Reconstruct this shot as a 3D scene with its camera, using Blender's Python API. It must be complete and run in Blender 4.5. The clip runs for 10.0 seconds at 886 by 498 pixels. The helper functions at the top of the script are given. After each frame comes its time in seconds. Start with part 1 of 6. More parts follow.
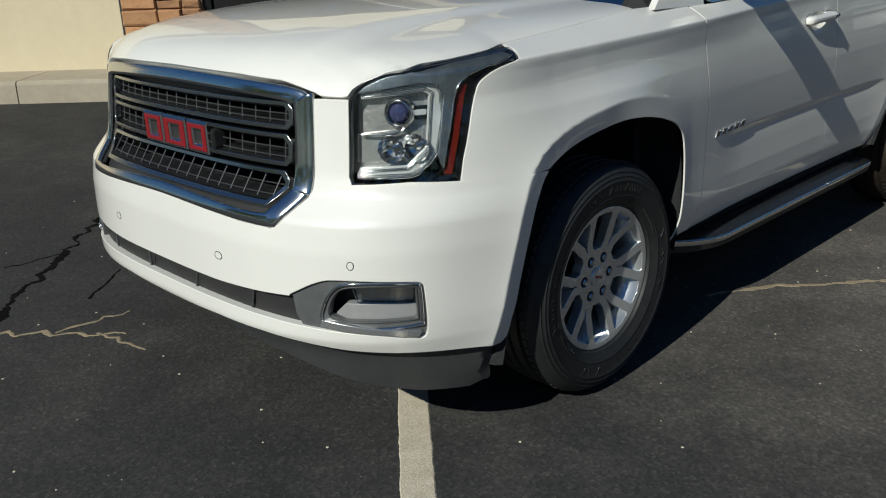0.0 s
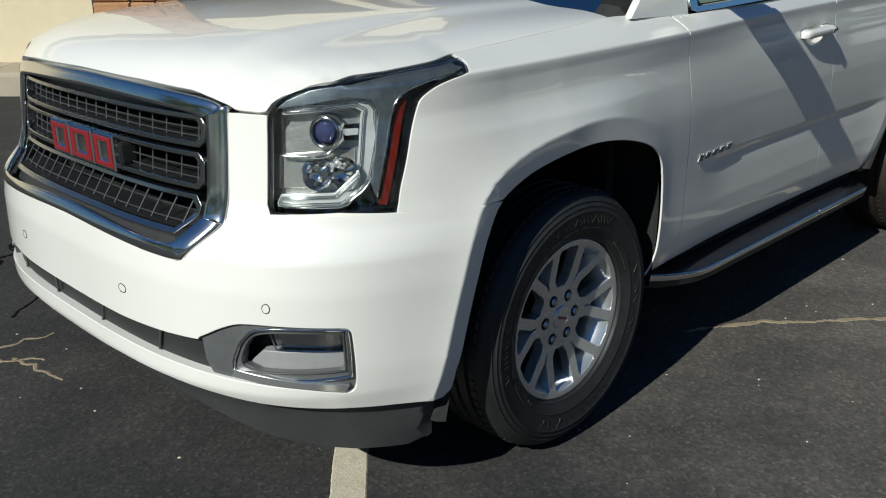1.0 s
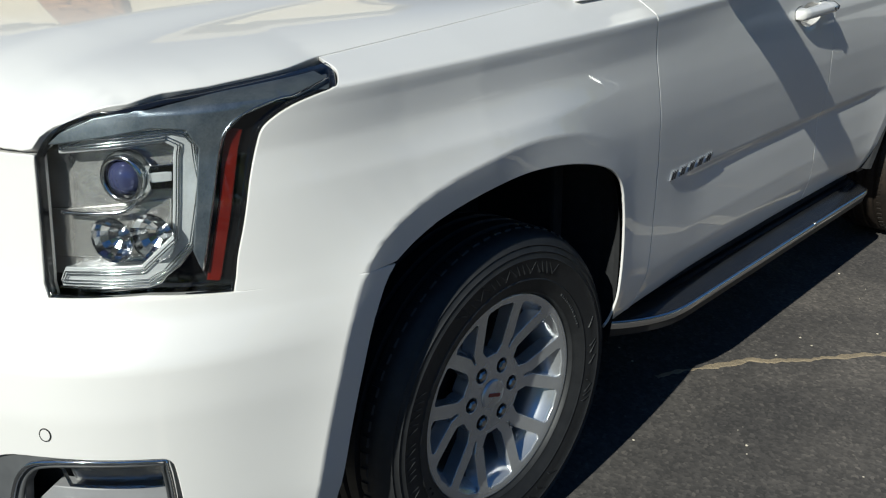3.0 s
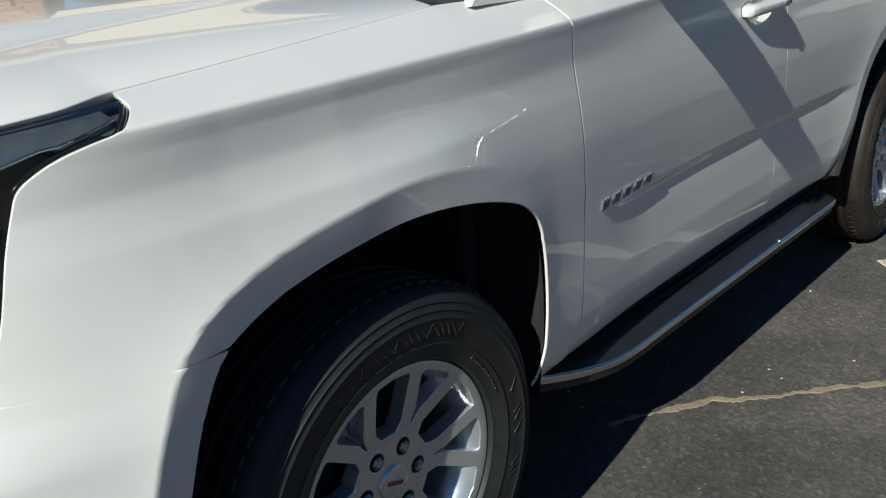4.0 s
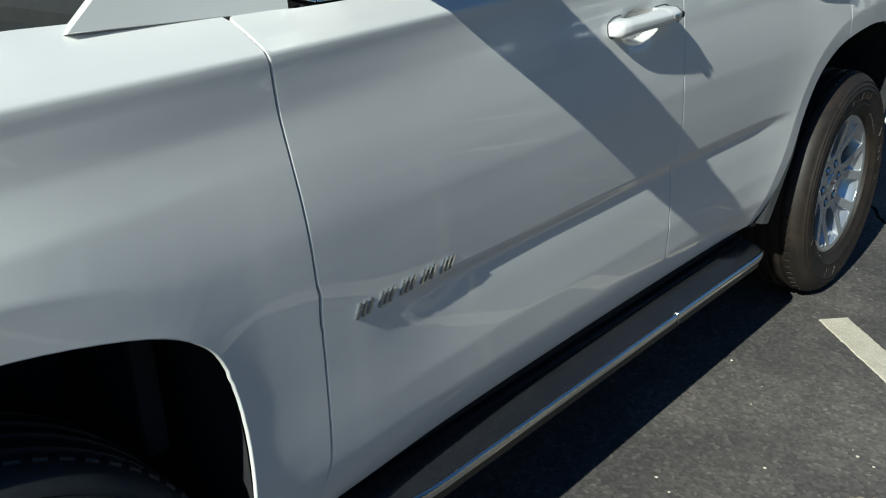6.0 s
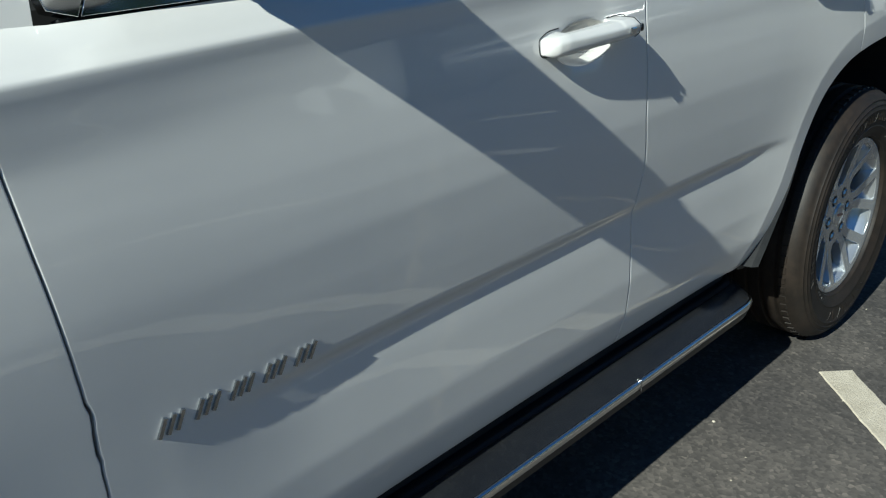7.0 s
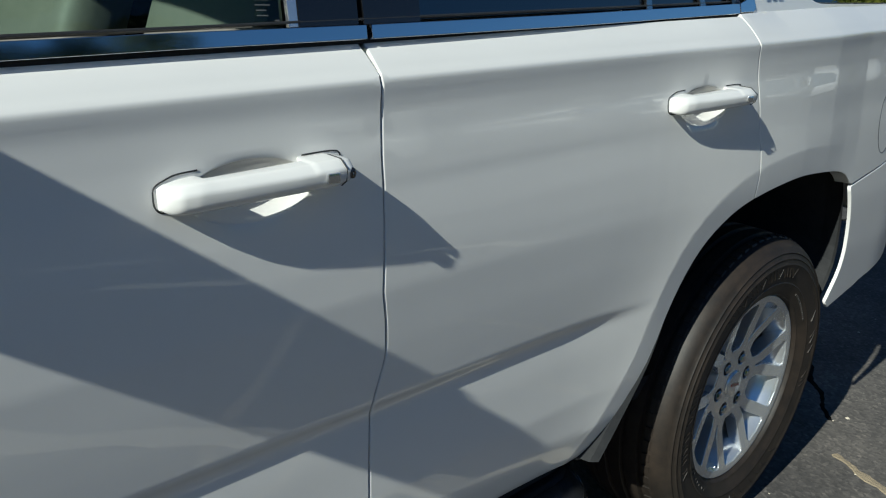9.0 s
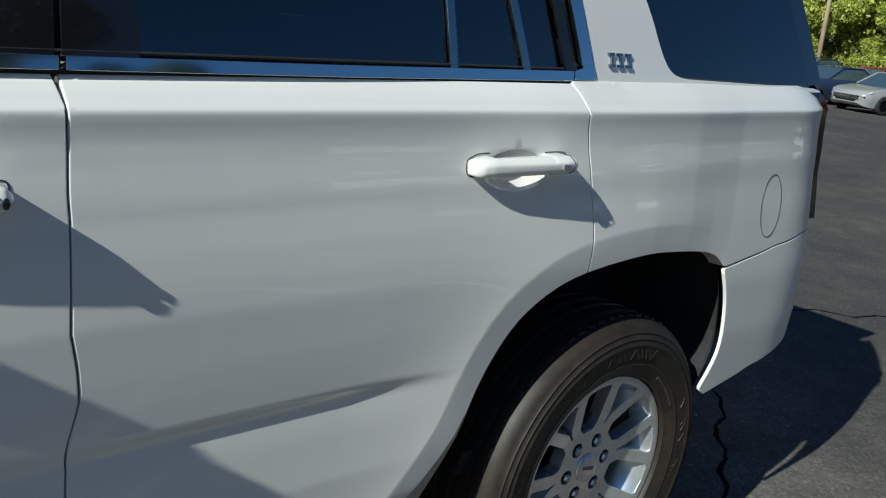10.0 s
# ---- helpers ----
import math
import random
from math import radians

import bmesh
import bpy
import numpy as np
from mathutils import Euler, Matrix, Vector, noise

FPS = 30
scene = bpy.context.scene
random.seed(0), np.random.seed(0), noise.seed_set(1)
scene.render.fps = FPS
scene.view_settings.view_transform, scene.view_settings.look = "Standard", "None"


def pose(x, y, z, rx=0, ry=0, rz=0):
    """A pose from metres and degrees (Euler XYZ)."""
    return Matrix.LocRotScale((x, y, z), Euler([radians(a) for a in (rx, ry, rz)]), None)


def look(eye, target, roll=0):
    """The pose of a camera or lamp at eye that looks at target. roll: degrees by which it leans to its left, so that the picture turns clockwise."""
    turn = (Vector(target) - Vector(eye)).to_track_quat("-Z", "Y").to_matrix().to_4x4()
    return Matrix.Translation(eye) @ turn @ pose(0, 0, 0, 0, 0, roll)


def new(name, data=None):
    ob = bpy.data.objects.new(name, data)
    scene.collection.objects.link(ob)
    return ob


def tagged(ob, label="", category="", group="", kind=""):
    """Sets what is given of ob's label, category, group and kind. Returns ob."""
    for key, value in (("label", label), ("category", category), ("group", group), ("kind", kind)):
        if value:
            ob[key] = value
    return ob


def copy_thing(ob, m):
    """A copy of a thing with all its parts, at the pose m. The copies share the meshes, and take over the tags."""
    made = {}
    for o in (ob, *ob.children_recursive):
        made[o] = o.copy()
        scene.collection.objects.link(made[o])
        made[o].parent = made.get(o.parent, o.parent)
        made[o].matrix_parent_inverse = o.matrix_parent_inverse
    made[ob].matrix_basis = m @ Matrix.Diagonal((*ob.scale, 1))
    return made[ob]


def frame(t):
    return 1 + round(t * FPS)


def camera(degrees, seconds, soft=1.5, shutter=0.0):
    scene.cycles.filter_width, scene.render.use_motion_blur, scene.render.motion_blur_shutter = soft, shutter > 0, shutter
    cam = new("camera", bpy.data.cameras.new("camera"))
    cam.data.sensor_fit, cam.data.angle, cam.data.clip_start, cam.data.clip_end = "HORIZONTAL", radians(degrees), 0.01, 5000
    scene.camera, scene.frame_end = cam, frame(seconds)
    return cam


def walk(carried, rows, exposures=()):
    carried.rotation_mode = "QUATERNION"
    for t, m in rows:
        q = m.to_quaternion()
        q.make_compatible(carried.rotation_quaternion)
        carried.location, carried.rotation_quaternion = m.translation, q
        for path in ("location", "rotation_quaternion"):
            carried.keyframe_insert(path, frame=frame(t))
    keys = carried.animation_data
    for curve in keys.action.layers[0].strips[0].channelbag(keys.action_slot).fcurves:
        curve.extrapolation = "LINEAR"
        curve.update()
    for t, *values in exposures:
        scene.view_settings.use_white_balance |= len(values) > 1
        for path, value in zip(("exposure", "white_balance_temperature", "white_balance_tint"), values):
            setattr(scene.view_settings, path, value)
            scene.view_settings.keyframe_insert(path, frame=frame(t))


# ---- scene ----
from mathutils import geometry

cam = camera(54.0, 10.0, soft=1.15)
PATH = [
    (0, (-2.253, -2.536, 1.473), (-0.938, -1.182, 0.812), -2.3),
    (0.5, (-2.147, -2.444, 1.461), (-0.831, -1.097, 0.79), -2.0),
    (1, (-1.916, -2.388, 1.456), (-0.586, -1.049, 0.794), -0.7),
    (1.5, (-1.757, -2.311, 1.443), (-0.449, -0.959, 0.763), -0.8),
    (2, (-1.6, -2.155, 1.45), (-0.306, -0.792, 0.764), -1.3),
    (2.5, (-1.498, -2.055, 1.438), (-0.138, -0.774, 0.725), -1.0),
    (3, (-1.32, -2.069, 1.43), (0.027, -0.779, 0.708), -1.1),
    (3.2, (-1.233, -2.105, 1.425), (0.103, -0.8, 0.71), -1.5),
    (4.3, (-0.853, -1.932, 1.385), (0.535, -0.690, 0.679), -4.2),
    (4.5, (-0.796, -1.922, 1.400), (0.601, -0.717, 0.662), -3.5),
    (5, (-0.563, -1.950, 1.408), (0.834, -0.760, 0.627), -2.2),
    (5.5, (-0.338, -1.980, 1.388), (1.050, -0.757, 0.645), -1.2),
    (5.7, (-0.262, -1.972, 1.383), (1.112, -0.733, 0.641), -1.4),
    (6.8, (0.195, -1.815, 1.352), (1.534, -0.531, 0.605), -2.4),
    (7, (0.281, -1.839, 1.357), (1.6, -0.547, 0.59), -1.3),
    (7.5, (0.495, -1.873, 1.343), (1.783, -0.572, 0.537), 1.8),
    (8, (0.722, -1.81, 1.338), (2.043, -0.553, 0.516), 3.2),
    (8.5, (0.907, -1.73, 1.352), (2.27, -0.498, 0.562), 4.1),
    (9, (0.985, -1.806, 1.386), (2.338, -0.482, 0.737), 4.1),
    (9.5, (1.129, -2.007, 1.413), (2.47, -0.607, 0.919), 7.2),
    (10, (1.338, -2.056, 1.396), (2.665, -0.65, 0.882), 7.5),
]
walk(cam, [(t, look(eye, target, roll)) for t, eye, target, roll in PATH],
     [(0, -0.33, 4500, 4), (0.6, -0.27, 4490, 4), (1.5, 0.05, 4430, 4), (2.5, 0.0, 4430, 5), (3.2, 0.0, 4450, 5), (4.3, 0.10, 4450, 5), (5, 0.25, 4380, 2), (7.5, 0.24, 4260, 0), (8, 0.40, 4220, 0), (8.5, 0.34, 4230, 0), (9, 0.20, 4380, 2), (10, 0.20, 4390, 2)])


# ---- light ----
SUN = Vector((-1.0, -0.14, 0.70)).normalized()
world = bpy.data.worlds.new("world")
scene.world = world
world.use_nodes = True
wn = world.node_tree.nodes
sky = wn.new("ShaderNodeTexSky")
sky.sky_type, sky.sun_disc = "NISHITA", False
sky.sun_elevation, sky.sun_rotation = math.asin(SUN.z), math.atan2(SUN.x, SUN.y)
sky.air_density, sky.dust_density, sky.ozone_density = 1.2, 0.1, 2.2
wn["Background"].inputs["Strength"].default_value = 0.035
world.node_tree.links.new(sky.outputs["Color"], wn["Background"].inputs["Color"])
lamp = bpy.data.lights.new("sun", "SUN")
lamp.energy, lamp.angle, lamp.color = 6.35, radians(0.53), (1.0, 0.755, 0.452)
sun_object = new("sun", lamp)
sun_object.matrix_world = look(SUN * 50, (0, 0, 0))


# ---- materials ----
def material(name, colour, rough=0.5, metal=0.0, coat=0.0, spec=0.5, emit=0.0):
    m = bpy.data.materials.new(name)
    m.use_nodes = True
    b = m.node_tree.nodes["Principled BSDF"]
    b.inputs["Base Color"].default_value = (*colour, 1)
    b.inputs["Roughness"].default_value = rough
    b.inputs["Metallic"].default_value = metal
    b.inputs["Coat Weight"].default_value = coat
    b.inputs["Coat Roughness"].default_value = 0.02
    b.inputs["Specular IOR Level"].default_value = spec
    if emit:
        b.inputs["Emission Color"].default_value = (*colour, 1)
        b.inputs["Emission Strength"].default_value = emit
    return m


def node(m, kind, **values):
    n = m.node_tree.nodes.new(kind)
    for k, v in values.items():
        n.inputs[k.replace("_", " ")].default_value = v
    return n


def link(m, a, b):
    m.node_tree.links.new(a, b)


def coords(m, scale=1.0, kind="Object"):
    t = node(m, "ShaderNodeTexCoord")
    mp = node(m, "ShaderNodeMapping")
    mp.inputs["Scale"].default_value = (scale,) * 3 if not isinstance(scale, tuple) else scale
    link(m, t.outputs[kind], mp.inputs["Vector"])
    return mp.outputs["Vector"]


def ramp(m, source, stops):
    r = node(m, "ShaderNodeValToRGB")
    e = r.color_ramp.elements
    while len(e) < len(stops):
        e.new(0.5)
    for k, (p, c) in zip(e, stops):
        k.position, k.color = p, (*c, 1)
    link(m, source, r.inputs["Fac"])
    return r.outputs["Color"]


def grain(m, scale, detail=6.0, rough=0.6, vec=None):
    n = node(m, "ShaderNodeTexNoise", Scale=scale, Detail=detail, Roughness=rough)
    link(m, vec if vec is not None else coords(m), n.inputs["Vector"])
    return n.outputs["Fac"]


def bump(m, source, strength, distance):
    b = node(m, "ShaderNodeBump", Strength=strength, Distance=distance)
    link(m, source, b.inputs["Height"])
    main = m.node_tree.nodes["Principled BSDF"]
    if main.inputs["Normal"].links:
        link(m, main.inputs["Normal"].links[0].from_socket, b.inputs["Normal"])
    link(m, b.outputs["Normal"], main.inputs["Normal"])


def base(m):
    return m.node_tree.nodes["Principled BSDF"].inputs


def mixed(m, fac, a, b, kind="MIX"):
    n = node(m, "ShaderNodeMix")
    n.data_type, n.blend_type = "RGBA", kind
    for sock, v in ((n.inputs[0], fac), (n.inputs[6], a), (n.inputs[7], b)):
        if isinstance(v, (int, float)):
            sock.default_value = v
        elif isinstance(v, tuple):
            sock.default_value = (*v, 1)
        else:
            link(m, v, sock)
    return n.outputs[2]


def varied(name, a, b, scale, rough=0.6, bump_scale=0, strength=0.3, distance=0.002, metal=0.0, coat=0.0, spec=0.5):
    """A surface of two tones, mottled at two scales, with a fine relief."""
    m = material(name, a, rough, metal, coat, spec)
    big, small = grain(m, scale, 4), grain(m, scale * 9, 6)
    f = ramp(m, mixed(m, 0.4, big, small), ((0.35, (0, 0, 0)), (0.65, (1, 1, 1))))
    link(m, mixed(m, f, a, b), base(m)["Base Color"])
    if bump_scale:
        bump(m, grain(m, bump_scale, 5, 0.65), strength, distance)
    return m


def paint(name, colour, rough=0.32):
    m = material(name, colour, rough, 0.0, 1.0, 0.5)
    link(m, mixed(m, ramp(m, grain(m, 3.0, 5), ((0.3, (0, 0, 0)), (0.75, (1, 1, 1)))), colour, tuple(c * 0.955 for c in colour)), base(m)["Base Color"])
    bump(m, grain(m, 900.0, 2), 0.015, 0.0003)
    return m


def glass(name, tint, gloss_rough=0.0, ior=1.5):
    """A thin pane: tinted light goes through it, and it mirrors by Fresnel."""
    m = bpy.data.materials.new(name)
    m.use_nodes = True
    nt = m.node_tree
    nt.nodes.remove(nt.nodes["Principled BSDF"])
    t, g, f, x = node(m, "ShaderNodeBsdfTransparent"), node(m, "ShaderNodeBsdfGlossy"), node(m, "ShaderNodeFresnel", IOR=ior), node(m, "ShaderNodeMixShader")
    t.inputs["Color"].default_value = (*tint, 1)
    g.inputs["Roughness"].default_value = gloss_rough
    link(m, f.outputs[0], x.inputs[0]), link(m, t.outputs[0], x.inputs[1]), link(m, g.outputs[0], x.inputs[2])
    link(m, x.outputs[0], nt.nodes["Material Output"].inputs["Surface"])
    return m


WHITE = paint("white_pearl_paint", (0.80, 0.785, 0.75), 0.35)
CHROME = material("chrome", (0.78, 0.79, 0.80), 0.07, 1.0)
SURROUND = varied("surround_chrome", (0.66, 0.67, 0.68), (0.72, 0.73, 0.74), 3.0, 0.15, 0, metal=1.0)
GRILLE_BLACK = varied("grille_black", (0.006, 0.006, 0.007), (0.010, 0.010, 0.011), 9.0, 0.7, 300, 0.2, 0.001, spec=0.2)
LATTICE = material("lattice_grey", (0.075, 0.078, 0.082), 0.35, 0.4)
SATIN = material("satin_silver_trim", (0.42, 0.43, 0.44), 0.22, 1.0)
GLOSS_BLACK = material("gloss_black", (0.008, 0.008, 0.009), 0.08, 0.0, 0.6)
DARK = varied("dark_plastic", (0.018, 0.018, 0.019), (0.028, 0.028, 0.028), 6.0, 0.55, 700, 0.25, 0.0006)
GREY = varied("grey_plastic", (0.040, 0.042, 0.044), (0.058, 0.059, 0.061), 5.0, 0.5, 800, 0.3, 0.0006)
LINER = varied("liner_black", (0.020, 0.021, 0.023), (0.036, 0.036, 0.037), 5.0, 0.9, 120, 0.4, 0.003, spec=0.15)
BAND = varied("satin_black_plastic", (0.012, 0.0125, 0.014), (0.020, 0.0205, 0.022), 7.0, 0.20, 600, 0.2, 0.0004)
BOARD = varied("step_rubber", (0.007, 0.008, 0.010), (0.013, 0.013, 0.014), 7.0, 0.30, 500, 0.3, 0.0008)
ALLOY = varied("painted_alloy", (0.70, 0.715, 0.73), (0.62, 0.635, 0.65), 9.0, 0.24, 900, 0.05, 0.0003, 0.72, 0.3)
STEEL = varied("brake_steel", (0.028, 0.027, 0.026), (0.014, 0.013, 0.012), 12.0, 0.6, 90, 0.3, 0.001, 0.6)
CLEAR = glass("lamp_lens", (0.94, 0.95, 0.95))
TINT = glass("tinted_glass", (0.035, 0.04, 0.045), 0.0, 2.4)
PALE_GLASS = glass("door_glass", (0.50, 0.66, 0.54), 0.0, 1.5)
AMBER = varied("amber_reflector", (0.15, 0.012, 0.003), (0.10, 0.007, 0.003), 40.0, 0.2, 500, 0.5, 0.002, 0.0, 0.8)
RED = material("red_enamel", (0.21, 0.010, 0.014), 0.16, 0.0, 0.9)
REDLENS = material("red_lens", (0.016, 0.004, 0.005), 0.05, 0.0, 1.0, 0.9)
FROST = varied("light_guide", (0.55, 0.57, 0.58), (0.70, 0.72, 0.73), 22.0, 0.18, 60, 0.3, 0.003, 0.3, 0.8)
REFLECT = material("lamp_reflector", (0.68, 0.69, 0.70), 0.10, 1.0)
SMOKE = varied("lamp_bezel", (0.16, 0.19, 0.225), (0.30, 0.33, 0.36), 30.0, 0.28, 420, 0.35, 0.0012, 0.75, 0.6)
CELL = varied("lamp_cell", (0.60, 0.59, 0.57), (0.74, 0.73, 0.70), 6.0, 0.20, 14, 0.5, 0.006, 0.8, 0.3)
LEATHER = varied("grey_leather", (0.15, 0.145, 0.13), (0.19, 0.18, 0.165), 8.0, 0.5, 260, 0.3, 0.001)
BLUE_LENS = material("projector_glass", (0.09, 0.10, 0.24), 0.02, 0.5, 1.0, 0.9)
CELL_WALL = varied("lamp_cell_wall", (0.50, 0.495, 0.48), (0.70, 0.69, 0.67), 4.0, 0.22, 9, 0.5, 0.012, 0.75, 0.3)
BRIGHT_TRIM = material("bright_trim", (0.78, 0.79, 0.80), 0.18, 0.85, 0.3)
# chrome dimmed in its base colour, for the dark ground the badges mirror
DIMMED_CHROME = material("dimmed_chrome", (0.42, 0.43, 0.44), 0.05, 1.0)
FOG_GREY = varied("satin_grey_plastic", (0.085, 0.088, 0.092), (0.115, 0.118, 0.122), 5.0, 0.36, 700, 0.25, 0.0006)

# fog lamp shelf: grey raised so the colour itself carries the sunlight on it
SUNLIT_GREY = varied("sunlit_grey_plastic", (0.26, 0.26, 0.265), (0.31, 0.31, 0.315), 5.0, 0.4, 700, 0.25, 0.0006)

# tyre rubber, brown with dust on the flanks
def rubber(name, low, high):
    m = material(name, low, 0.58)
    link(m, ramp(m, mixed(m, 0.5, grain(m, 6.0, 6), grain(m, 40.0, 5)), ((0.42, low), (0.74, high))), base(m)["Base Color"])
    bump(m, grain(m, 240.0, 4), 0.3, 0.001)
    return m


TYRE = rubber("tyre_rubber", (0.013, 0.0137, 0.015), (0.027, 0.0278, 0.029))
DUSTY = rubber("dusty_rubber", (0.012, 0.0092, 0.0066), (0.037, 0.0265, 0.0175))

# asphalt: dark binder, pale stones, grey wear, a fine relief
ASPHALT = material("asphalt", (0.045, 0.045, 0.047), 0.9, spec=0.2)
av = coords(ASPHALT)
stones = node(ASPHALT, "ShaderNodeTexVoronoi", Scale=95.0)
link(ASPHALT, av, stones.inputs["Vector"])
specks = node(ASPHALT, "ShaderNodeTexVoronoi", Scale=17.0)
link(ASPHALT, av, specks.inputs["Vector"])
wear = ramp(ASPHALT, mixed(ASPHALT, 0.45, grain(ASPHALT, 0.35, 6, 0.6, av), grain(ASPHALT, 2.6, 8, 0.7, av)), ((0.36, (0.032, 0.032, 0.034)), (0.52, (0.050, 0.049, 0.048)), (0.68, (0.090, 0.086, 0.080))))
tone = mixed(ASPHALT, 0.55, wear, ramp(ASPHALT, stones.outputs["Color"], ((0.2, (0.55, 0.55, 0.55)), (0.75, (1.25, 1.22, 1.18)), (0.97, (2.2, 2.1, 1.95)))), "MULTIPLY")
split = node(ASPHALT, "ShaderNodeVectorMath")
split.operation = "DOT_PRODUCT"
split.inputs[1].default_value = (0.80, -0.60, 0.0)
link(ASPHALT, av, split.inputs[0])
lane = node(ASPHALT, "ShaderNodeMath")
lane.operation = "MULTIPLY_ADD"
lane.inputs[1].default_value, lane.inputs[2].default_value = 1.6, 0.0
link(ASPHALT, grain(ASPHALT, 0.9, 5, 0.6, av), lane.inputs[0])
place = node(ASPHALT, "ShaderNodeMath")
link(ASPHALT, split.outputs["Value"], place.inputs[0]), link(ASPHALT, lane.outputs[0], place.inputs[1])
shift = node(ASPHALT, "ShaderNodeMapRange")
shift.inputs["From Min"].default_value, shift.inputs["From Max"].default_value = 1.2, 5.2
link(ASPHALT, place.outputs[0], shift.inputs["Value"])
tone = mixed(ASPHALT, 1.0, tone, ramp(ASPHALT, shift.outputs[0], ((0.0, (0.86, 0.87, 0.89)), (0.5, (2.12, 1.99, 1.86)), (0.85, (1.45, 1.41, 1.38)))), "MULTIPLY")
dots = ramp(ASPHALT, specks.outputs["Distance"], ((0.035, (1, 1, 1)), (0.06, (0, 0, 0))))
keep = ramp(ASPHALT, specks.outputs["Color"], ((0.72, (0, 0, 0)), (0.74, (1, 1, 1))))
tone = mixed(ASPHALT, mixed(ASPHALT, 1.0, dots, keep, "MULTIPLY"), tone, (0.24, 0.22, 0.19))
link(ASPHALT, tone, base(ASPHALT)["Base Color"])
bump(ASPHALT, stones.outputs["Distance"], 0.25, 0.003)
bump(ASPHALT, grain(ASPHALT, 60.0, 6, 0.75, av), 0.14, 0.006)

LINE = varied("worn_line_paint", (0.64, 0.58, 0.46), (0.46, 0.41, 0.31), 14.0, 0.8, 160, 0.6, 0.004)
FILLER = varied("crack_filler", (0.36, 0.29, 0.18), (0.20, 0.165, 0.11), 12.0, 0.9, 90, 0.7, 0.006)
CRACK = varied("open_crack", (0.003, 0.003, 0.003), (0.007, 0.007, 0.0065), 20.0, 0.95, 120, 0.5, 0.004, spec=0.05)
CONCRETE = varied("concrete", (0.42, 0.37, 0.28), (0.33, 0.29, 0.22), 1.6, 0.85, 60, 0.35, 0.004)
STUCCO = varied("cream_stucco", (0.66, 0.58, 0.40), (0.60, 0.52, 0.355), 1.2, 0.9, 130, 0.5, 0.004)
MORTAR = varied("mortar", (0.12, 0.085, 0.06), (0.18, 0.13, 0.09), 8.0, 0.95, 80, 0.5, 0.005)
STONE = varied("tan_field_stone", (0.46, 0.27, 0.13), (0.30, 0.17, 0.085), 7.0, 0.9, 38, 0.7, 0.012)
info = node(STONE, "ShaderNodeObjectInfo")
old = base(STONE)["Base Color"].links[0].from_socket
link(STONE, mixed(STONE, 0.6, old, ramp(STONE, info.outputs["Random"], ((0.0, (0.55, 0.50, 0.48)), (0.5, (1.0, 0.95, 0.85)), (1.0, (1.5, 1.45, 1.3)))), "MULTIPLY"), base(STONE)["Base Color"])
BARK = varied("bark", (0.10, 0.075, 0.05), (0.05, 0.04, 0.03), 3.0, 0.95, 30, 0.8, 0.02)
WOOD = varied("weathered_pole", (0.42, 0.33, 0.22), (0.30, 0.23, 0.15), 2.0, 0.9, 40, 0.5, 0.008)
PAPER = material("sheet_paper", (0.62, 0.62, 0.60), 0.7)
INK = material("printed_ink", (0.10, 0.10, 0.10), 0.7)
STICKER = material("sticker_film", (0.52, 0.72, 0.70), 0.5)
BLUEINK = material("printed_blue", (0.06, 0.16, 0.36), 0.7)


def leaf_material(name, a, b):
    m = material(name, a, 0.6)
    g = node(m, "ShaderNodeNewGeometry")
    link(m, ramp(m, g.outputs["Random Per Island"], ((0.0, a), (0.6, b), (1.0, tuple(c * 1.35 for c in b)))), base(m)["Base Color"])
    out = m.node_tree.nodes["Material Output"].inputs["Surface"]
    thin, mix = node(m, "ShaderNodeBsdfTranslucent"), node(m, "ShaderNodeMixShader")
    link(m, base(m)["Base Color"].links[0].from_socket, thin.inputs["Color"])
    mix.inputs[0].default_value = 0.35
    link(m, m.node_tree.nodes["Principled BSDF"].outputs[0], mix.inputs[1]), link(m, thin.outputs[0], mix.inputs[2]), link(m, mix.outputs[0], out)
    return m


LEAF = leaf_material("leaves", (0.15, 0.21, 0.025), (0.40, 0.43, 0.05))
FAR_GLASS = material("far_glass", (0.05, 0.075, 0.095), 0.06, 0.0, 1.0, 0.9)
NEEDLE = leaf_material("dark_leaves", (0.015, 0.03, 0.010), (0.035, 0.06, 0.018))


# ---- mesh helpers ----
def thing(name, at=(0, 0, 0), label="", category="", group="", kind=""):
    e = new(name)
    e.matrix_world = Matrix.Translation(at)
    return tagged(e, label, category, group, kind)


def mesh_of(name, verts, faces, mat, smooth=False):
    me = bpy.data.meshes.new(name)
    me.from_pydata([tuple(map(float, v)) for v in verts], [], [tuple(map(int, f)) for f in faces])
    me.materials.append(mat)
    if smooth:
        me.shade_smooth()
    me.update()
    return me


def hang(name, me, parent=None, label=""):
    ob = new(name, me)
    if parent:
        ob.parent = parent
        ob.matrix_parent_inverse = parent.matrix_world.inverted() if parent.data is None and parent.parent is None else Matrix()
    return tagged(ob, label) if label else ob


def part(name, bm, mat, parent, label="", smooth=False):
    me = bpy.data.meshes.new(name)
    bm.normal_update()
    bm.to_mesh(me)
    bm.free()
    me.materials.append(mat)
    if smooth:
        me.shade_smooth()
    return hang(name, me, parent, label)


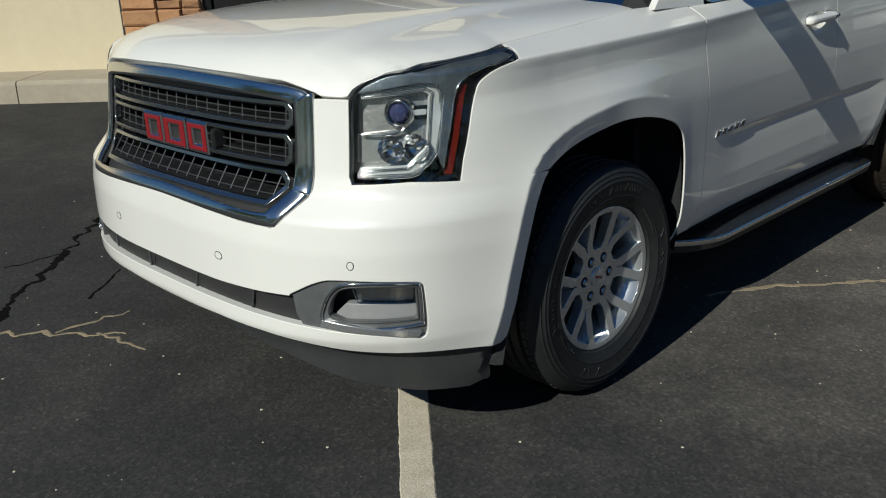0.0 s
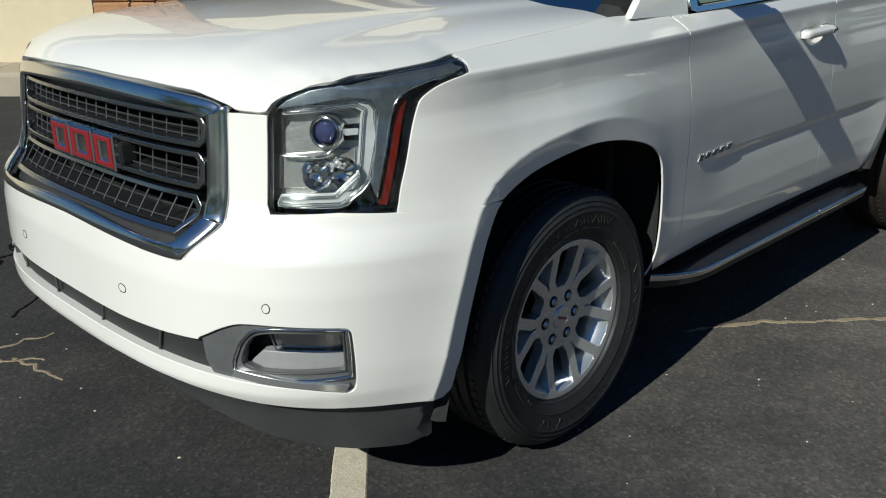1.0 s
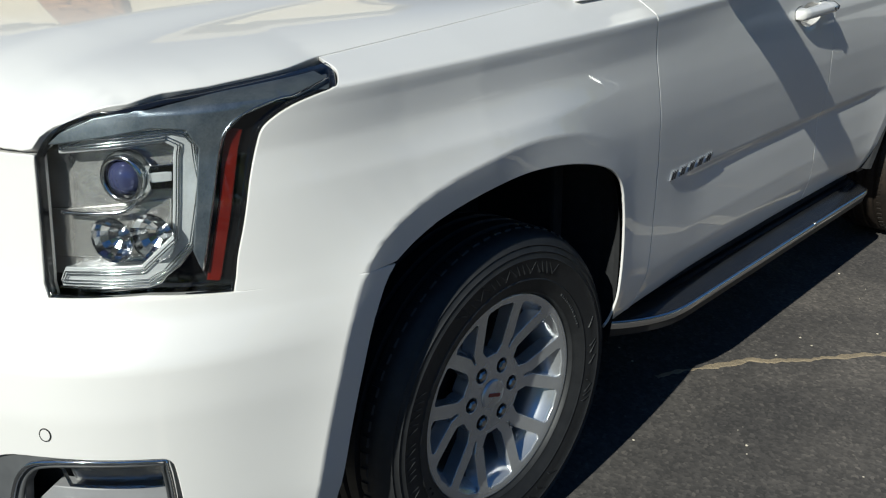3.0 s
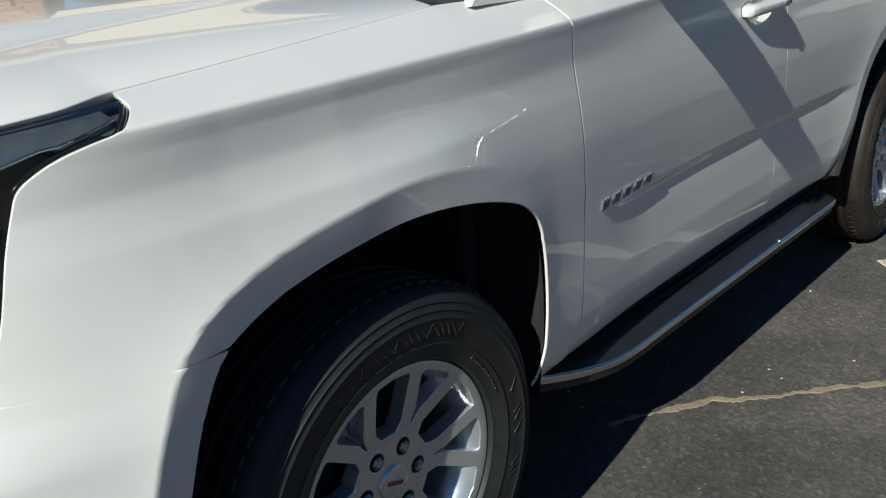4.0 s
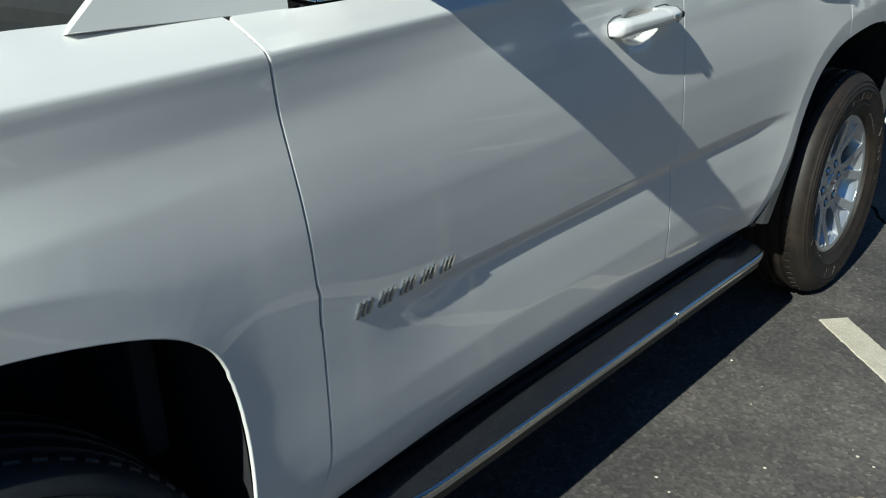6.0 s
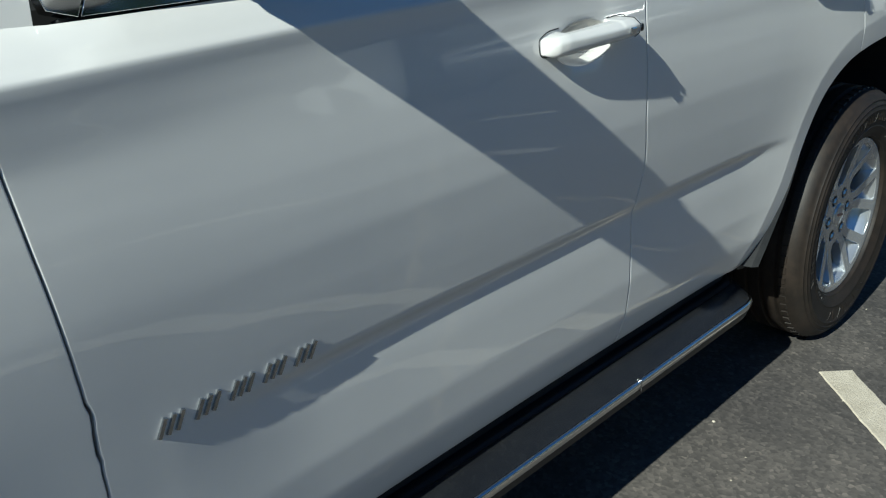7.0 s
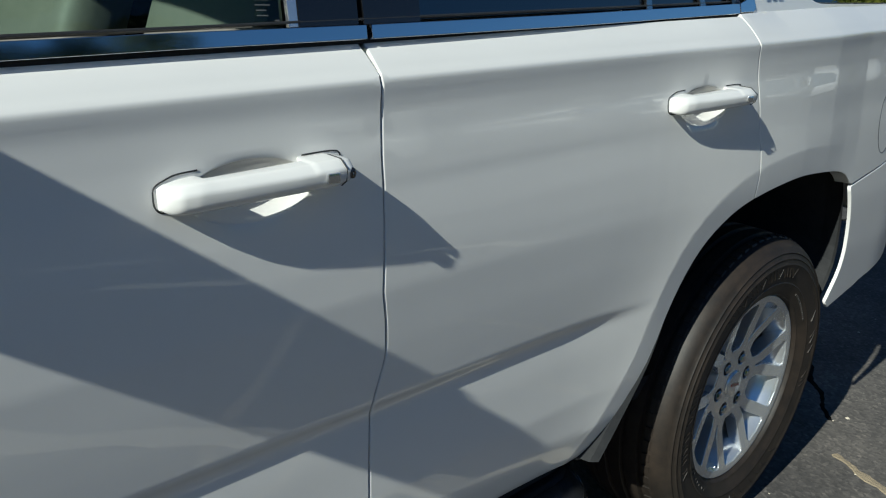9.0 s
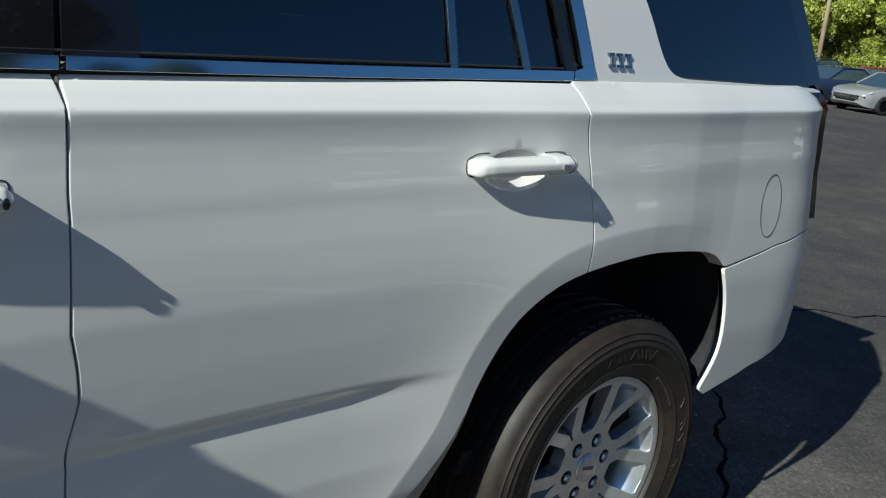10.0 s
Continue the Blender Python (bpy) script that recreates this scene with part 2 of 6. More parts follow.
def box_bm(size, at=(0, 0, 0), bevel=0.0, segs=2, rot=None):
    bm = bmesh.new()
    bmesh.ops.create_cube(bm, size=1)
    bmesh.ops.scale(bm, vec=size, verts=bm.verts)
    if bevel:
        bmesh.ops.bevel(bm, geom=bm.edges[:], offset=bevel, segments=segs, profile=0.6, affect="EDGES")
    bmesh.ops.transform(bm, matrix=Matrix.Translation(at) @ (rot.to_4x4() if rot else Matrix()), verts=bm.verts)
    return bm


def lathe(profile, n=64, axis="y"):
    """Verts and faces of a profile of (radius, along) turned round an axis."""
    vs, fs, m = [], [], len(profile)
    for i in range(n):
        a = 2 * math.pi * i / n
        for r, h in profile:
            vs.append((r * math.cos(a), h, r * math.sin(a)) if axis == "y" else (r * math.cos(a), r * math.sin(a), h))
    for i in range(n):
        j = (i + 1) % n
        for k in range(m - 1):
            f = (i * m + k, i * m + k + 1, j * m + k + 1, j * m + k)
            fs.append(f if axis == "y" else f[::-1])
    return vs, fs


def tube(path, radius, sides=8, closed=False):
    """Verts and faces of a round bar along a path; radius may be a list."""
    p = [Vector(q) for q in path]
    vs, fs, n = [], [], len(p)
    up = Vector((0.13, 0.21, 0.97)).normalized()
    for i in range(n):
        d = (p[(i + 1) % n] - p[i - 1]) if closed or 0 < i < n - 1 else (p[1] - p[0] if i == 0 else p[-1] - p[-2])
        d.normalize()
        a = d.cross(up)
        a = (a if a.length > 1e-3 else d.cross(Vector((1, 0, 0)))).normalized()
        b = d.cross(a)
        r = radius[i] if isinstance(radius, (list, tuple)) else radius
        vs += [p[i] + (a * math.cos(t) + b * math.sin(t)) * r for t in (2 * math.pi * k / sides for k in range(sides))]
    for i in range(n if closed else n - 1):
        j = (i + 1) % n
        fs += [(i * sides + k, j * sides + k, j * sides + (k + 1) % sides, i * sides + (k + 1) % sides) for k in range(sides)]
    if not closed:
        fs += [tuple(range(sides)), tuple((n - 1) * sides + k for k in reversed(range(sides)))]
    return vs, fs


def joined(*sets):
    vs, fs = [], []
    for v, f in sets:
        k = len(vs)
        vs += list(v)
        fs += [tuple(i + k for i in q) for q in f]
    return vs, fs


def mirrored(vs, fs):
    return [(v[0], -v[1], v[2]) for v in vs], [tuple(reversed(f)) for f in fs]


def inside(px, py, poly):
    """Which points lie in the polygon."""
    hit = np.zeros(len(px), bool)
    for (x1, y1), (x2, y2) in zip(poly, np.roll(poly, -1, 0)):
        cross = ((y1 > py) != (y2 > py)) & (px < (x2 - x1) * (py - y1) / (y2 - y1 + 1e-15) + x1)
        hit ^= cross
    return hit


def edge_distance(px, py, poly):
    best = np.full(len(px), 9.0)
    for a, b in zip(poly, np.roll(poly, -1, 0)):
        d = b - a
        t = np.clip(((px - a[0]) * d[0] + (py - a[1]) * d[1]) / max(d @ d, 1e-12), 0, 1)
        best = np.minimum(best, np.hypot(px - a[0] - t * d[0], py - a[1] - t * d[1]))
    return best


def area2(poly):
    x, y = poly[:, 0], poly[:, 1]
    return float(np.sum(x * np.roll(y, -1) - np.roll(x, -1) * y))


def resampled(poly, step):
    out = []
    for a, b in zip(poly, np.roll(poly, -1, 0)):
        n = max(1, int(np.ceil(np.hypot(*(b - a)) / step)))
        out += [a + (b - a) * k / n for k in range(n)]
    return np.array(out)


def shrunk(poly, gap):
    """The polygon, anticlockwise, moved inwards by gap."""
    poly = poly if area2(poly) > 0 else poly[::-1]
    d = np.roll(poly, -1, 0) - poly
    d /= np.maximum(np.hypot(d[:, 0], d[:, 1])[:, None], 1e-9)
    n = np.stack((-d[:, 1], d[:, 0]), 1)
    m = n + np.roll(n, 1, 0)
    m /= np.maximum((m ** 2).sum(1)[:, None] / 2, 0.5)
    return poly + m * gap


def cut_patch(outline, holes, rows, step, gap=0.002, lines=()):
    """Points and triangles filling an outline with holes; rows: functions or heights of the lines of points; lines: folds that edges must follow."""
    loops = [resampled(shrunk(np.array(outline, float), gap), step)]
    loops += [resampled(shrunk(np.array(h, float), -gap), step) for h in holes]
    lo, hi = loops[0].min(0), loops[0].max(0)
    xs = np.arange(lo[0], hi[0], step)
    pts = np.concatenate([np.stack((xs + (0.5 * step if i % 2 else 0), r(xs) if callable(r) else np.full(len(xs), r)), 1) for i, r in enumerate(rows)])
    ok = inside(pts[:, 0], pts[:, 1], loops[0]) & (edge_distance(pts[:, 0], pts[:, 1], loops[0]) > 0.35 * step)
    for h in loops[1:]:
        ok &= ~inside(pts[:, 0], pts[:, 1], h) & (edge_distance(pts[:, 0], pts[:, 1], h) > 0.35 * step)
    pts = pts[ok]
    folds, fold_edges = [], []
    for l in lines:
        keep = inside(l[:, 0], l[:, 1], loops[0]) & (edge_distance(l[:, 0], l[:, 1], loops[0]) > 0.2 * step)
        for h in loops[1:]:
            keep &= ~inside(l[:, 0], l[:, 1], h) & (edge_distance(l[:, 0], l[:, 1], h) > 0.2 * step)
        idx = np.where(keep)[0]
        at = {int(k): len(folds) + j for j, k in enumerate(idx)}
        fold_edges += [(at[k], at[k + 1]) for k in at if k + 1 in at]
        folds += list(l[idx])
    if folds:
        fp = np.array(folds)
        far = np.ones(len(pts), bool)
        for k in range(0, len(pts), 400):
            d2 = ((pts[k:k + 400, None, :] - fp[None]) ** 2).sum(-1).min(1)
            far[k:k + 400] = d2 > (0.4 * step) ** 2
        pts = pts[far]
    edges, start = [], 0
    for l in loops:
        n = len(l)
        edges += [(start + i, start + (i + 1) % n) for i in range(n)]
        start += n
    edges += [(start + a, start + b) for a, b in fold_edges]
    allp = np.concatenate(loops + ([fp] if folds else []) + [pts])
    out = geometry.delaunay_2d_cdt([Vector((float(a), float(b))) for a, b in allp], edges, [], 0, 1e-7)
    vs = np.array([(v.x, v.y) for v in out[0]])
    tri = np.array(out[2])
    c = vs[tri].mean(1)
    good = inside(c[:, 0], c[:, 1], loops[0])
    for h in loops[1:]:
        good &= ~inside(c[:, 0], c[:, 1], h)
    tri = tri[good]
    a = vs[tri]
    sign = (a[:, 1, 0] - a[:, 0, 0]) * (a[:, 2, 1] - a[:, 0, 1]) - (a[:, 1, 1] - a[:, 0, 1]) * (a[:, 2, 0] - a[:, 0, 0])
    tri = tri[np.abs(sign) > 1e-12]
    sign = sign[np.abs(sign) > 1e-12]
    tri[sign < 0] = tri[sign < 0][:, ::-1]
    return vs, tri


def shell(points, normals, tri, depth=0.018, roll=0.0025, mirror=False, flip=False):
    """A panel: the faces given, with a rounded edge turned inwards. Verts, faces, and a normal for each corner."""
    tri = tri[:, ::-1] if flip else tri
    count = {}
    for f in tri:
        for i in range(3):
            count[(f[i], f[(i + 1) % 3])] = count.get((f[i], f[(i + 1) % 3]), 0) + 1
    rim = [e for e in count if (e[1], e[0]) not in count]
    if mirror:
        rim = [e for e in rim if abs(points[e[0]][1]) > 0.004 or abs(points[e[1]][1]) > 0.004]
    vs = [tuple(p) for p in points]
    fs = [tuple(int(i) for i in f) for f in tri]
    ns = [tuple(normals[i]) for f in fs for i in f]
    if depth:
        out = {}
        for a, b in rim:
            t = points[b] - points[a]
            o = np.cross(t, (normals[a] + normals[b]) / 2)
            o /= max(np.linalg.norm(o), 1e-9)
            for k in (a, b):
                out.setdefault(k, []).append(o)
        ring = {}
        for k, o in out.items():
            o = np.mean(o, 0)
            o /= max(np.linalg.norm(o), 1e-9)
            n = normals[k]
            ring[k] = (len(vs), o)
            vs += [tuple(points[k] + o * roll * 0.7 - n * roll * 0.4), tuple(points[k] + o * roll - n * roll), tuple(points[k] + o * roll - n * depth)]
        for a, b in rim:
            (ia, oa), (ib, ob) = ring[a], ring[b]
            na, nb = normals[a], normals[b]
            seq = [((a, b), (ia, ib), (na, nb), (na + oa, nb + ob)), ((ia, ib), (ia + 1, ib + 1), (na + oa, nb + ob), (oa, ob)), ((ia + 1, ib + 1), (ia + 2, ib + 2), (oa, ob), (oa, ob))]
            for (p, q), (r, s), (n1, n2), (n3, n4) in seq:
                fs.append((int(q), int(p), int(r), int(s)))
                ns += [tuple(n2), tuple(n1), tuple(n3), tuple(n4)]
    if mirror:
        k = len(vs)
        flat, at = [], 0
        for f in fs:
            flat += [(n[0], -n[1], n[2]) for n in reversed(ns[at:at + len(f)])]
            at += len(f)
        fs = fs + [tuple(i + k for i in reversed(f)) for f in fs]
        vs = vs + [(v[0], -v[1], v[2]) for v in vs]
        ns = ns + flat
    return vs, fs, ns


def panel_mesh(name, vs, fs, ns, mat):
    me = mesh_of(name, vs, fs, mat, True)
    me.normals_split_custom_set([tuple(Vector(n).normalized()) for n in ns])
    return me


# ---- car body surface ----
PF, LC, XB, PR = 3.1, 0.74, 3.55, 3.0

def lerp_table(v, table):
    return np.interp(v, [a for a, b in table], [b for a, b in table])

def smooth_table(v, table, h=0.012):
    """A piecewise linear profile with its corners rounded over about 2h."""
    return sum(w * lerp_table(v + k * h, table) for k, w in ((-1, .15), (-.5, .22), (0, .26), (.5, .22), (1, .15)))

def nose_x(z):
    return smooth_table(z, ((0.2, -1.0), (0.36, -1.045), (0.44, -1.085), (0.52, -1.082), (0.70, -1.074), (0.782, -1.060), (0.848, -0.995), (0.9, -0.978), (1.13, -0.95), (1.3, -0.90)), 0.011) + 0.015

def tail_end(z):
    return smooth_table(z, ((0.3, 4.06), (0.55, 4.13), (0.90, 4.145), (0.955, 4.115), (1.3, 4.045), (1.9, 3.65)), 0.02)

def shoulder_z(x):
    return 1.236 + 0.0265 * (x - 1.63)

def top_z(x):
    belt_line = np.interp(x, (0.236, 0.45, 0.62, 0.80, 1.432, 1.702, 2.131, 2.719, 3.8), (1.263, 1.262, 1.254, 1.258, 1.278, 1.2845, 1.297, 1.318, 1.352))
    return np.where(x > 0.236, belt_line, np.maximum(1.263 + 0.0795 * (x - 0.236), 1.1))

FRONT_LIP = ((-0.547, 0.30), (-0.527, 0.387), (-0.493, 0.545), (-0.452, 0.695), (-0.416, 0.786), (-0.364, 0.862), (-0.249, 0.910), (-0.086, 0.938), (0.034, 0.945),
             (0.160, 0.931), (0.285, 0.897), (0.356, 0.856), (0.393, 0.798), (0.414, 0.692), (0.416, 0.566), (0.406, 0.475), (0.39, 0.40))
REAR_LIP = ((2.31, 0.44), (2.365, 0.509), (2.445, 0.622), (2.498, 0.7525), (2.5615, 0.8485), (2.656, 0.909), (2.7665, 0.938), (2.924, 0.9545), (3.038, 0.9535),
            (3.1985, 0.938), (3.275, 0.907), (3.309, 0.8555), (3.342, 0.7657), (3.351, 0.65), (3.30, 0.556), (3.25, 0.48))

BOW = ((-0.6, 0.0), (-0.3, 0.001), (0.0, 0.008), (0.3, 0.013), (0.55, 0.011), (1.05, -0.004), (1.55, -0.009), (2.05, -0.007), (2.4, -0.002), (2.65, 0.010), (2.9, 0.014), (3.3, 0.010), (3.8, 0.0))

def spline(points, n=8, closed=False):
    """Catmull-Rom through the points."""
    p = [np.array(q, float) for q in points]
    m = len(p)
    out = []
    for i in range(m if closed else m - 1):
        a, b, c, d = (p[(i - 1) % m], p[i], p[(i + 1) % m], p[(i + 2) % m]) if closed else (p[max(i - 1, 0)], p[i], p[i + 1], p[min(i + 2, m - 1)])
        for k in range(n):
            t = k / n
            out.append(0.5 * (2 * b + (c - a) * t + (2 * a - 5 * b + 4 * c - d) * t * t + (3 * b - a - 3 * c + d) * t ** 3))
    if not closed:
        out.append(p[-1])
    return np.array(out)

FRONT_CURVE, REAR_CURVE = spline(FRONT_LIP, 3), spline(REAR_LIP, 3)

def lip_distance(x, z, pts):
    a, d = pts[:-1], np.diff(pts, axis=0)
    dd = (d ** 2).sum(1)
    if np.size(x) < 200:
        px, pz = np.asarray(x)[..., None] - a[:, 0], np.asarray(z)[..., None] - a[:, 1]
        t = np.clip((px * d[:, 0] + pz * d[:, 1]) / dd, 0, 1)
        return np.min(np.hypot(px - t * d[:, 0], pz - t * d[:, 1]), -1)
    best = np.full(np.shape(x), 1.0)
    near = (x > pts[:, 0].min() - 0.5) & (x < pts[:, 0].max() + 0.5)
    xs, zs, b = x[near], z[near], best[near]
    for k in range(len(a)):
        t = np.clip(((xs - a[k, 0]) * d[k, 0] + (zs - a[k, 1]) * d[k, 1]) / dd[k], 0, 1)
        b = np.minimum(b, np.hypot(xs - a[k, 0] - t * d[k, 0], zs - a[k, 1] - t * d[k, 1]))
    best[near] = b
    return best

def ease(k):
    k = np.clip(k, 0, 1)
    return k * k * (3 - 2 * k)

def flare(d):
    rise = 0.007 + 0.015 * d / 0.066
    fall = 0.022 * np.exp(-np.maximum(d - 0.066, 0) / 0.085)
    return np.where(d < 0.066, rise, fall)

CUPS, CUP_W, CUP_H = np.array(((1.508, 1.121), (2.504, 1.151))), 0.084, 0.037

def side_width(x, z):
    """Half the body's width at x (from the front axle towards the tail) and height z."""
    x, z = np.broadcast_arrays(np.asarray(x, float), np.asarray(z, float))
    s, t = shoulder_z(x), top_z(x)
    low = smooth_table(z, ((0.2, 0.90), (0.40, 0.925), (0.46, 0.955), (0.52, 0.971), (0.60, 0.9760), (0.70, 0.9745), (0.748, 0.9715), (0.758, 0.9730), (0.774, 0.9810), (0.82, 0.9850), (0.87, 0.9885), (0.95, 0.9920), (1.0, 0.9905), (1.05, 0.9870), (1.10, 0.9815), (1.15, 0.9790), (1.2, 0.9760), (2, 0.9760)), 0.005)
    # the lower crease fades out towards both wheels
    fade = np.clip(np.minimum((x - 0.66) / 0.25, (2.46 - x) / 0.3), 0, 1)
    plain = smooth_table(z, ((0.2, 0.90), (0.40, 0.93), (0.46, 0.960), (0.52, 0.975), (0.60, 0.979), (0.70, 0.981), (0.80, 0.985), (0.87, 0.9885), (0.95, 0.9920), (1.0, 0.9905), (1.05, 0.9870), (1.10, 0.9815), (1.15, 0.9790), (1.2, 0.9760), (2, 0.9760)), 0.02)
    low = plain + (low - plain) * fade * fade * (3 - 2 * fade)
    # bumpers keep their width lower down than the sills do
    ends = np.maximum(np.clip((-0.1 - x) / 0.2, 0, 1), np.clip((x - 3.1) / 0.2, 0, 1))
    deep = smooth_table(z, ((0.1, 0.93), (0.30, 0.965), (0.50, 0.992), (0.70, 1.0), (0.85, 0.998), (0.95, 0.990), (1.03, 0.983), (1.10, 0.975), (1.2, 0.970), (2, 0.970)), 0.02)
    low = low + (deep - low) * ends
    # seen from above the doors are hollow between the two wheel bulges
    low = low + smooth_table(x, BOW, 0.12)
    up = smooth_table(z - s, ((-1, 0), (-0.14, 0), (-0.08, 0.0012), (-0.010, 0.0105), (0.0, 0.0105), (0.012, 0.0045), (1, 0.0045)), 0.004)
    soft = smooth_table(z - s, ((-1, 0), (-0.11, 0), (-0.07, 0.0006), (-0.04, 0.0022), (-0.010, 0.0048), (0.0, 0.0048), (0.012, 0.0004), (1, 0.0004)), 0.004)
    lean = smooth_table(z - s, ((-1, 0), (-0.12, 0), (-0.02, -0.0085), (1, -0.0085)), 0.012)
    up = up + (soft + lean - up) * ease((x - 0.35) / 0.7)
    k = np.clip((z - s) / np.maximum(t - s, 0.02), 0, 1.3)
    tuck = np.interp(x, (-0.6, -0.39, 0.24, 0.45, 0.7, 2.7, 2.85, 3.8), (1.9, 3.2, 3.25, 2.6, 1.5, 1.5, 2.0, 1.8))
    w = low + up + 0.001 - tuck * (0.026 * k ** 1.5 + 0.005 * k)
    inside = np.maximum(flare(lip_distance(x, z, FRONT_CURVE)) * (1 - ease((x + 0.15) / 0.5)) + 0.016 * np.exp(-np.maximum(lip_distance(x, z, FRONT_CURVE), 0) / 0.13) * ease((x + 0.15) / 0.5) * ease((0.86 - x) / 0.3), flare(lip_distance(x, z, REAR_CURVE)) * np.interp(x, (2.95, 3.20), (0.28, 0.0)))
    inside = inside + 0.019 * np.exp(-np.maximum(lip_distance(x, z, FRONT_CURVE) - 0.066, 0) / 0.17) * (1 - ease((x - 0.05) / 0.42))
    w = w + inside * np.clip((s - 0.03 - z) / 0.12, 0, 1)
    cup = ((x[..., None] - CUPS[:, 0]) / CUP_W) ** 2 + ((z[..., None] - CUPS[:, 1]) / CUP_H) ** 2
    return w - 0.026 * np.clip(1 - np.min(cup, -1), 0, 1) ** 0.8

def side_point(u, z):
    """Point of the left body side: u 0 to 1 runs from the nose round the front corner, 1 to 2 along the side, 2 to 3 round the rear corner."""
    u, z = np.broadcast_arrays(np.asarray(u, float), np.asarray(z, float))
    f, e = nose_x(z), tail_end(z)
    phi = np.clip(u, 0, 1) * math.pi / 2
    c = np.maximum(np.cos(phi), 0) ** (2 / PF)
    sn = np.sin(phi) ** (2 / PF)
    x1 = f + LC * (1 - c)
    x2 = f + LC + (XB - f - LC) * np.clip(u - 1, 0, 1)
    psi = np.clip(u - 2, 0, 1) * math.pi / 2
    x3 = XB + (e - XB) * np.sin(psi) ** (2 / PR)
    cr = np.maximum(np.cos(psi), 0) ** (2 / PR)
    x = np.where(u < 1, x1, np.where(u < 2, x2, x3))
    y = -side_width(x, z) * np.where(u < 1, sn, np.where(u < 2, 1.0, cr))
    return np.stack((x, y, z), -1)

def side_gap(x, y, z):
    """Zero on the body side, more than zero outside."""
    f, e = nose_x(z), tail_end(z)
    w = side_width(x, z)
    a = np.maximum(1 - (x - f) / LC, 0)
    b = np.maximum((x - XB) / (e - XB), 0)
    g1 = (np.abs(y) / w) ** PF + a ** PF - 1
    g2 = (np.abs(y) / w) ** PR + b ** PR - 1
    return np.where(x > 1, g2, g1)

def side_normal(p):
    h = 0.0015
    x, y, z = p[..., 0], p[..., 1], p[..., 2]
    n = np.stack((side_gap(x + h, y, z) - side_gap(x - h, y, z), side_gap(x, y + h, z) - side_gap(x, y - h, z), side_gap(x, y, z + h) - side_gap(x, y, z - h)), -1)
    return n / np.maximum(np.linalg.norm(n, axis=-1, keepdims=True), 1e-9)

def u_from_x(x, z):
    f, e = nose_x(z), tail_end(z)
    if x < f + LC:
        return math.acos(min(1, max(0, 1 - (x - f) / LC)) ** (PF / 2)) / (math.pi / 2)
    if x < XB:
        return float(1 + (x - f - LC) / (XB - f - LC))
    return float(2 + math.asin(min(1, (x - XB) / (e - XB)) ** (PR / 2)) / (math.pi / 2))

def u_from_y(y, z):
    x = float(nose_x(z)) + 0.1
    for k in range(4):
        s = min(1, abs(y) / float(side_width(x, z)))
        u = math.asin(s ** (PF / 2)) / (math.pi / 2)
        x = float(side_point(u, z)[0])
    return u

def hood_edge(y):
    s = np.minimum(np.abs(y) / 0.95, 0.999)
    return -0.947 + LC * (1 - np.maximum(1 - s ** PF, 0) ** (1 / PF))

def hood_plain(x, y):
    e = np.maximum(x - hood_edge(y), -0.05)
    w = np.abs(y)
    rim = smooth_table(w, ((-1, 1.160), (0, 1.160), (0.343, 1.155), (0.525, 1.143), (0.591, 1.122), (0.63, 1.106), (0.72, 1.104), (1, 1.104)), 0.02)
    rise = (1.275 - rim) / 2 * (2 - np.exp(-e / 0.05) - np.exp(-e / 0.4))
    corner = 0.042 * np.clip((w - 0.715) / 0.07, 0, 1) * np.exp(-np.maximum(e, 0) / 0.03)
    dome = 1 / (1 + np.exp((w - 0.56 - 0.10 * np.clip(x + 0.6, 0, 1)) / 0.022))
    return rim + rise + corner + 0.040 * (1 - (y / 0.95) ** 2) * (1 - np.exp(-np.maximum(e, 0) / 0.3)) + 0.012 * dome * np.clip(e / 0.25, 0, 1)

_ex = np.linspace(-0.84, 0.30, 70)
EDGE = side_point(np.array([u_from_x(x, z) for x, z in zip(_ex, np.interp(_ex, (-0.84, -0.806, -0.770, -0.68, -0.572, -0.465, -0.400, 0.236, 0.3), (1.106, 1.147, 1.168, 1.187, 1.197, 1.2050, 1.2125, 1.263, 1.2655)))]),
                  np.interp(_ex, (-0.84, -0.806, -0.770, -0.68, -0.572, -0.465, -0.400, 0.236, 0.3), (1.106, 1.147, 1.168, 1.187, 1.197, 1.2050, 1.2125, 1.263, 1.2655)))
EDGE_X, EDGE_Y, EDGE_Z = EDGE[:, 0], -EDGE[:, 1], EDGE[:, 2]
EDGE_FIX = EDGE_Z - hood_plain(EDGE_X, EDGE_Y) + 0.002

def hood_z(x, y):
    away = np.maximum(np.interp(x, EDGE_X, EDGE_Y) - np.abs(y), 0)
    return hood_plain(x, y) + np.interp(x, EDGE_X, EDGE_FIX) * np.exp(-away / 0.07)


# ---- the car: panels cut from its surface ----
S1, S2 = 1.25, 3.7


def u_of(s):
    s = np.asarray(s, float)
    return np.where(s < S1, s / S1, np.where(s < S1 + S2, 1 + (s - S1) / S2, 2 + (s - S1 - S2)))


def s_of(u):
    return S1 * u if u < 1 else S1 + S2 * (u - 1) if u < 2 else S1 + S2 + (u - 2)


def at_x(x, z):
    return s_of(u_from_x(x, z)), z


def at_y(y, z):
    return s_of(u_from_y(y, z)), z


def body(sz, lift=0.0):
    p = side_point(u_of(sz[:, 0]), sz[:, 1])
    n = side_normal(p)
    return p + n * lift, n


def nominal_x(s):
    return side_point(u_of(s), np.full(np.shape(s), 1.1))[..., 0]


def shoulder_row(k):
    return lambda s: shoulder_z(nominal_x(s)) + k


def between_row(f):
    return lambda s: 0.80 + (shoulder_z(nominal_x(s)) - 0.045 - 0.80) * f


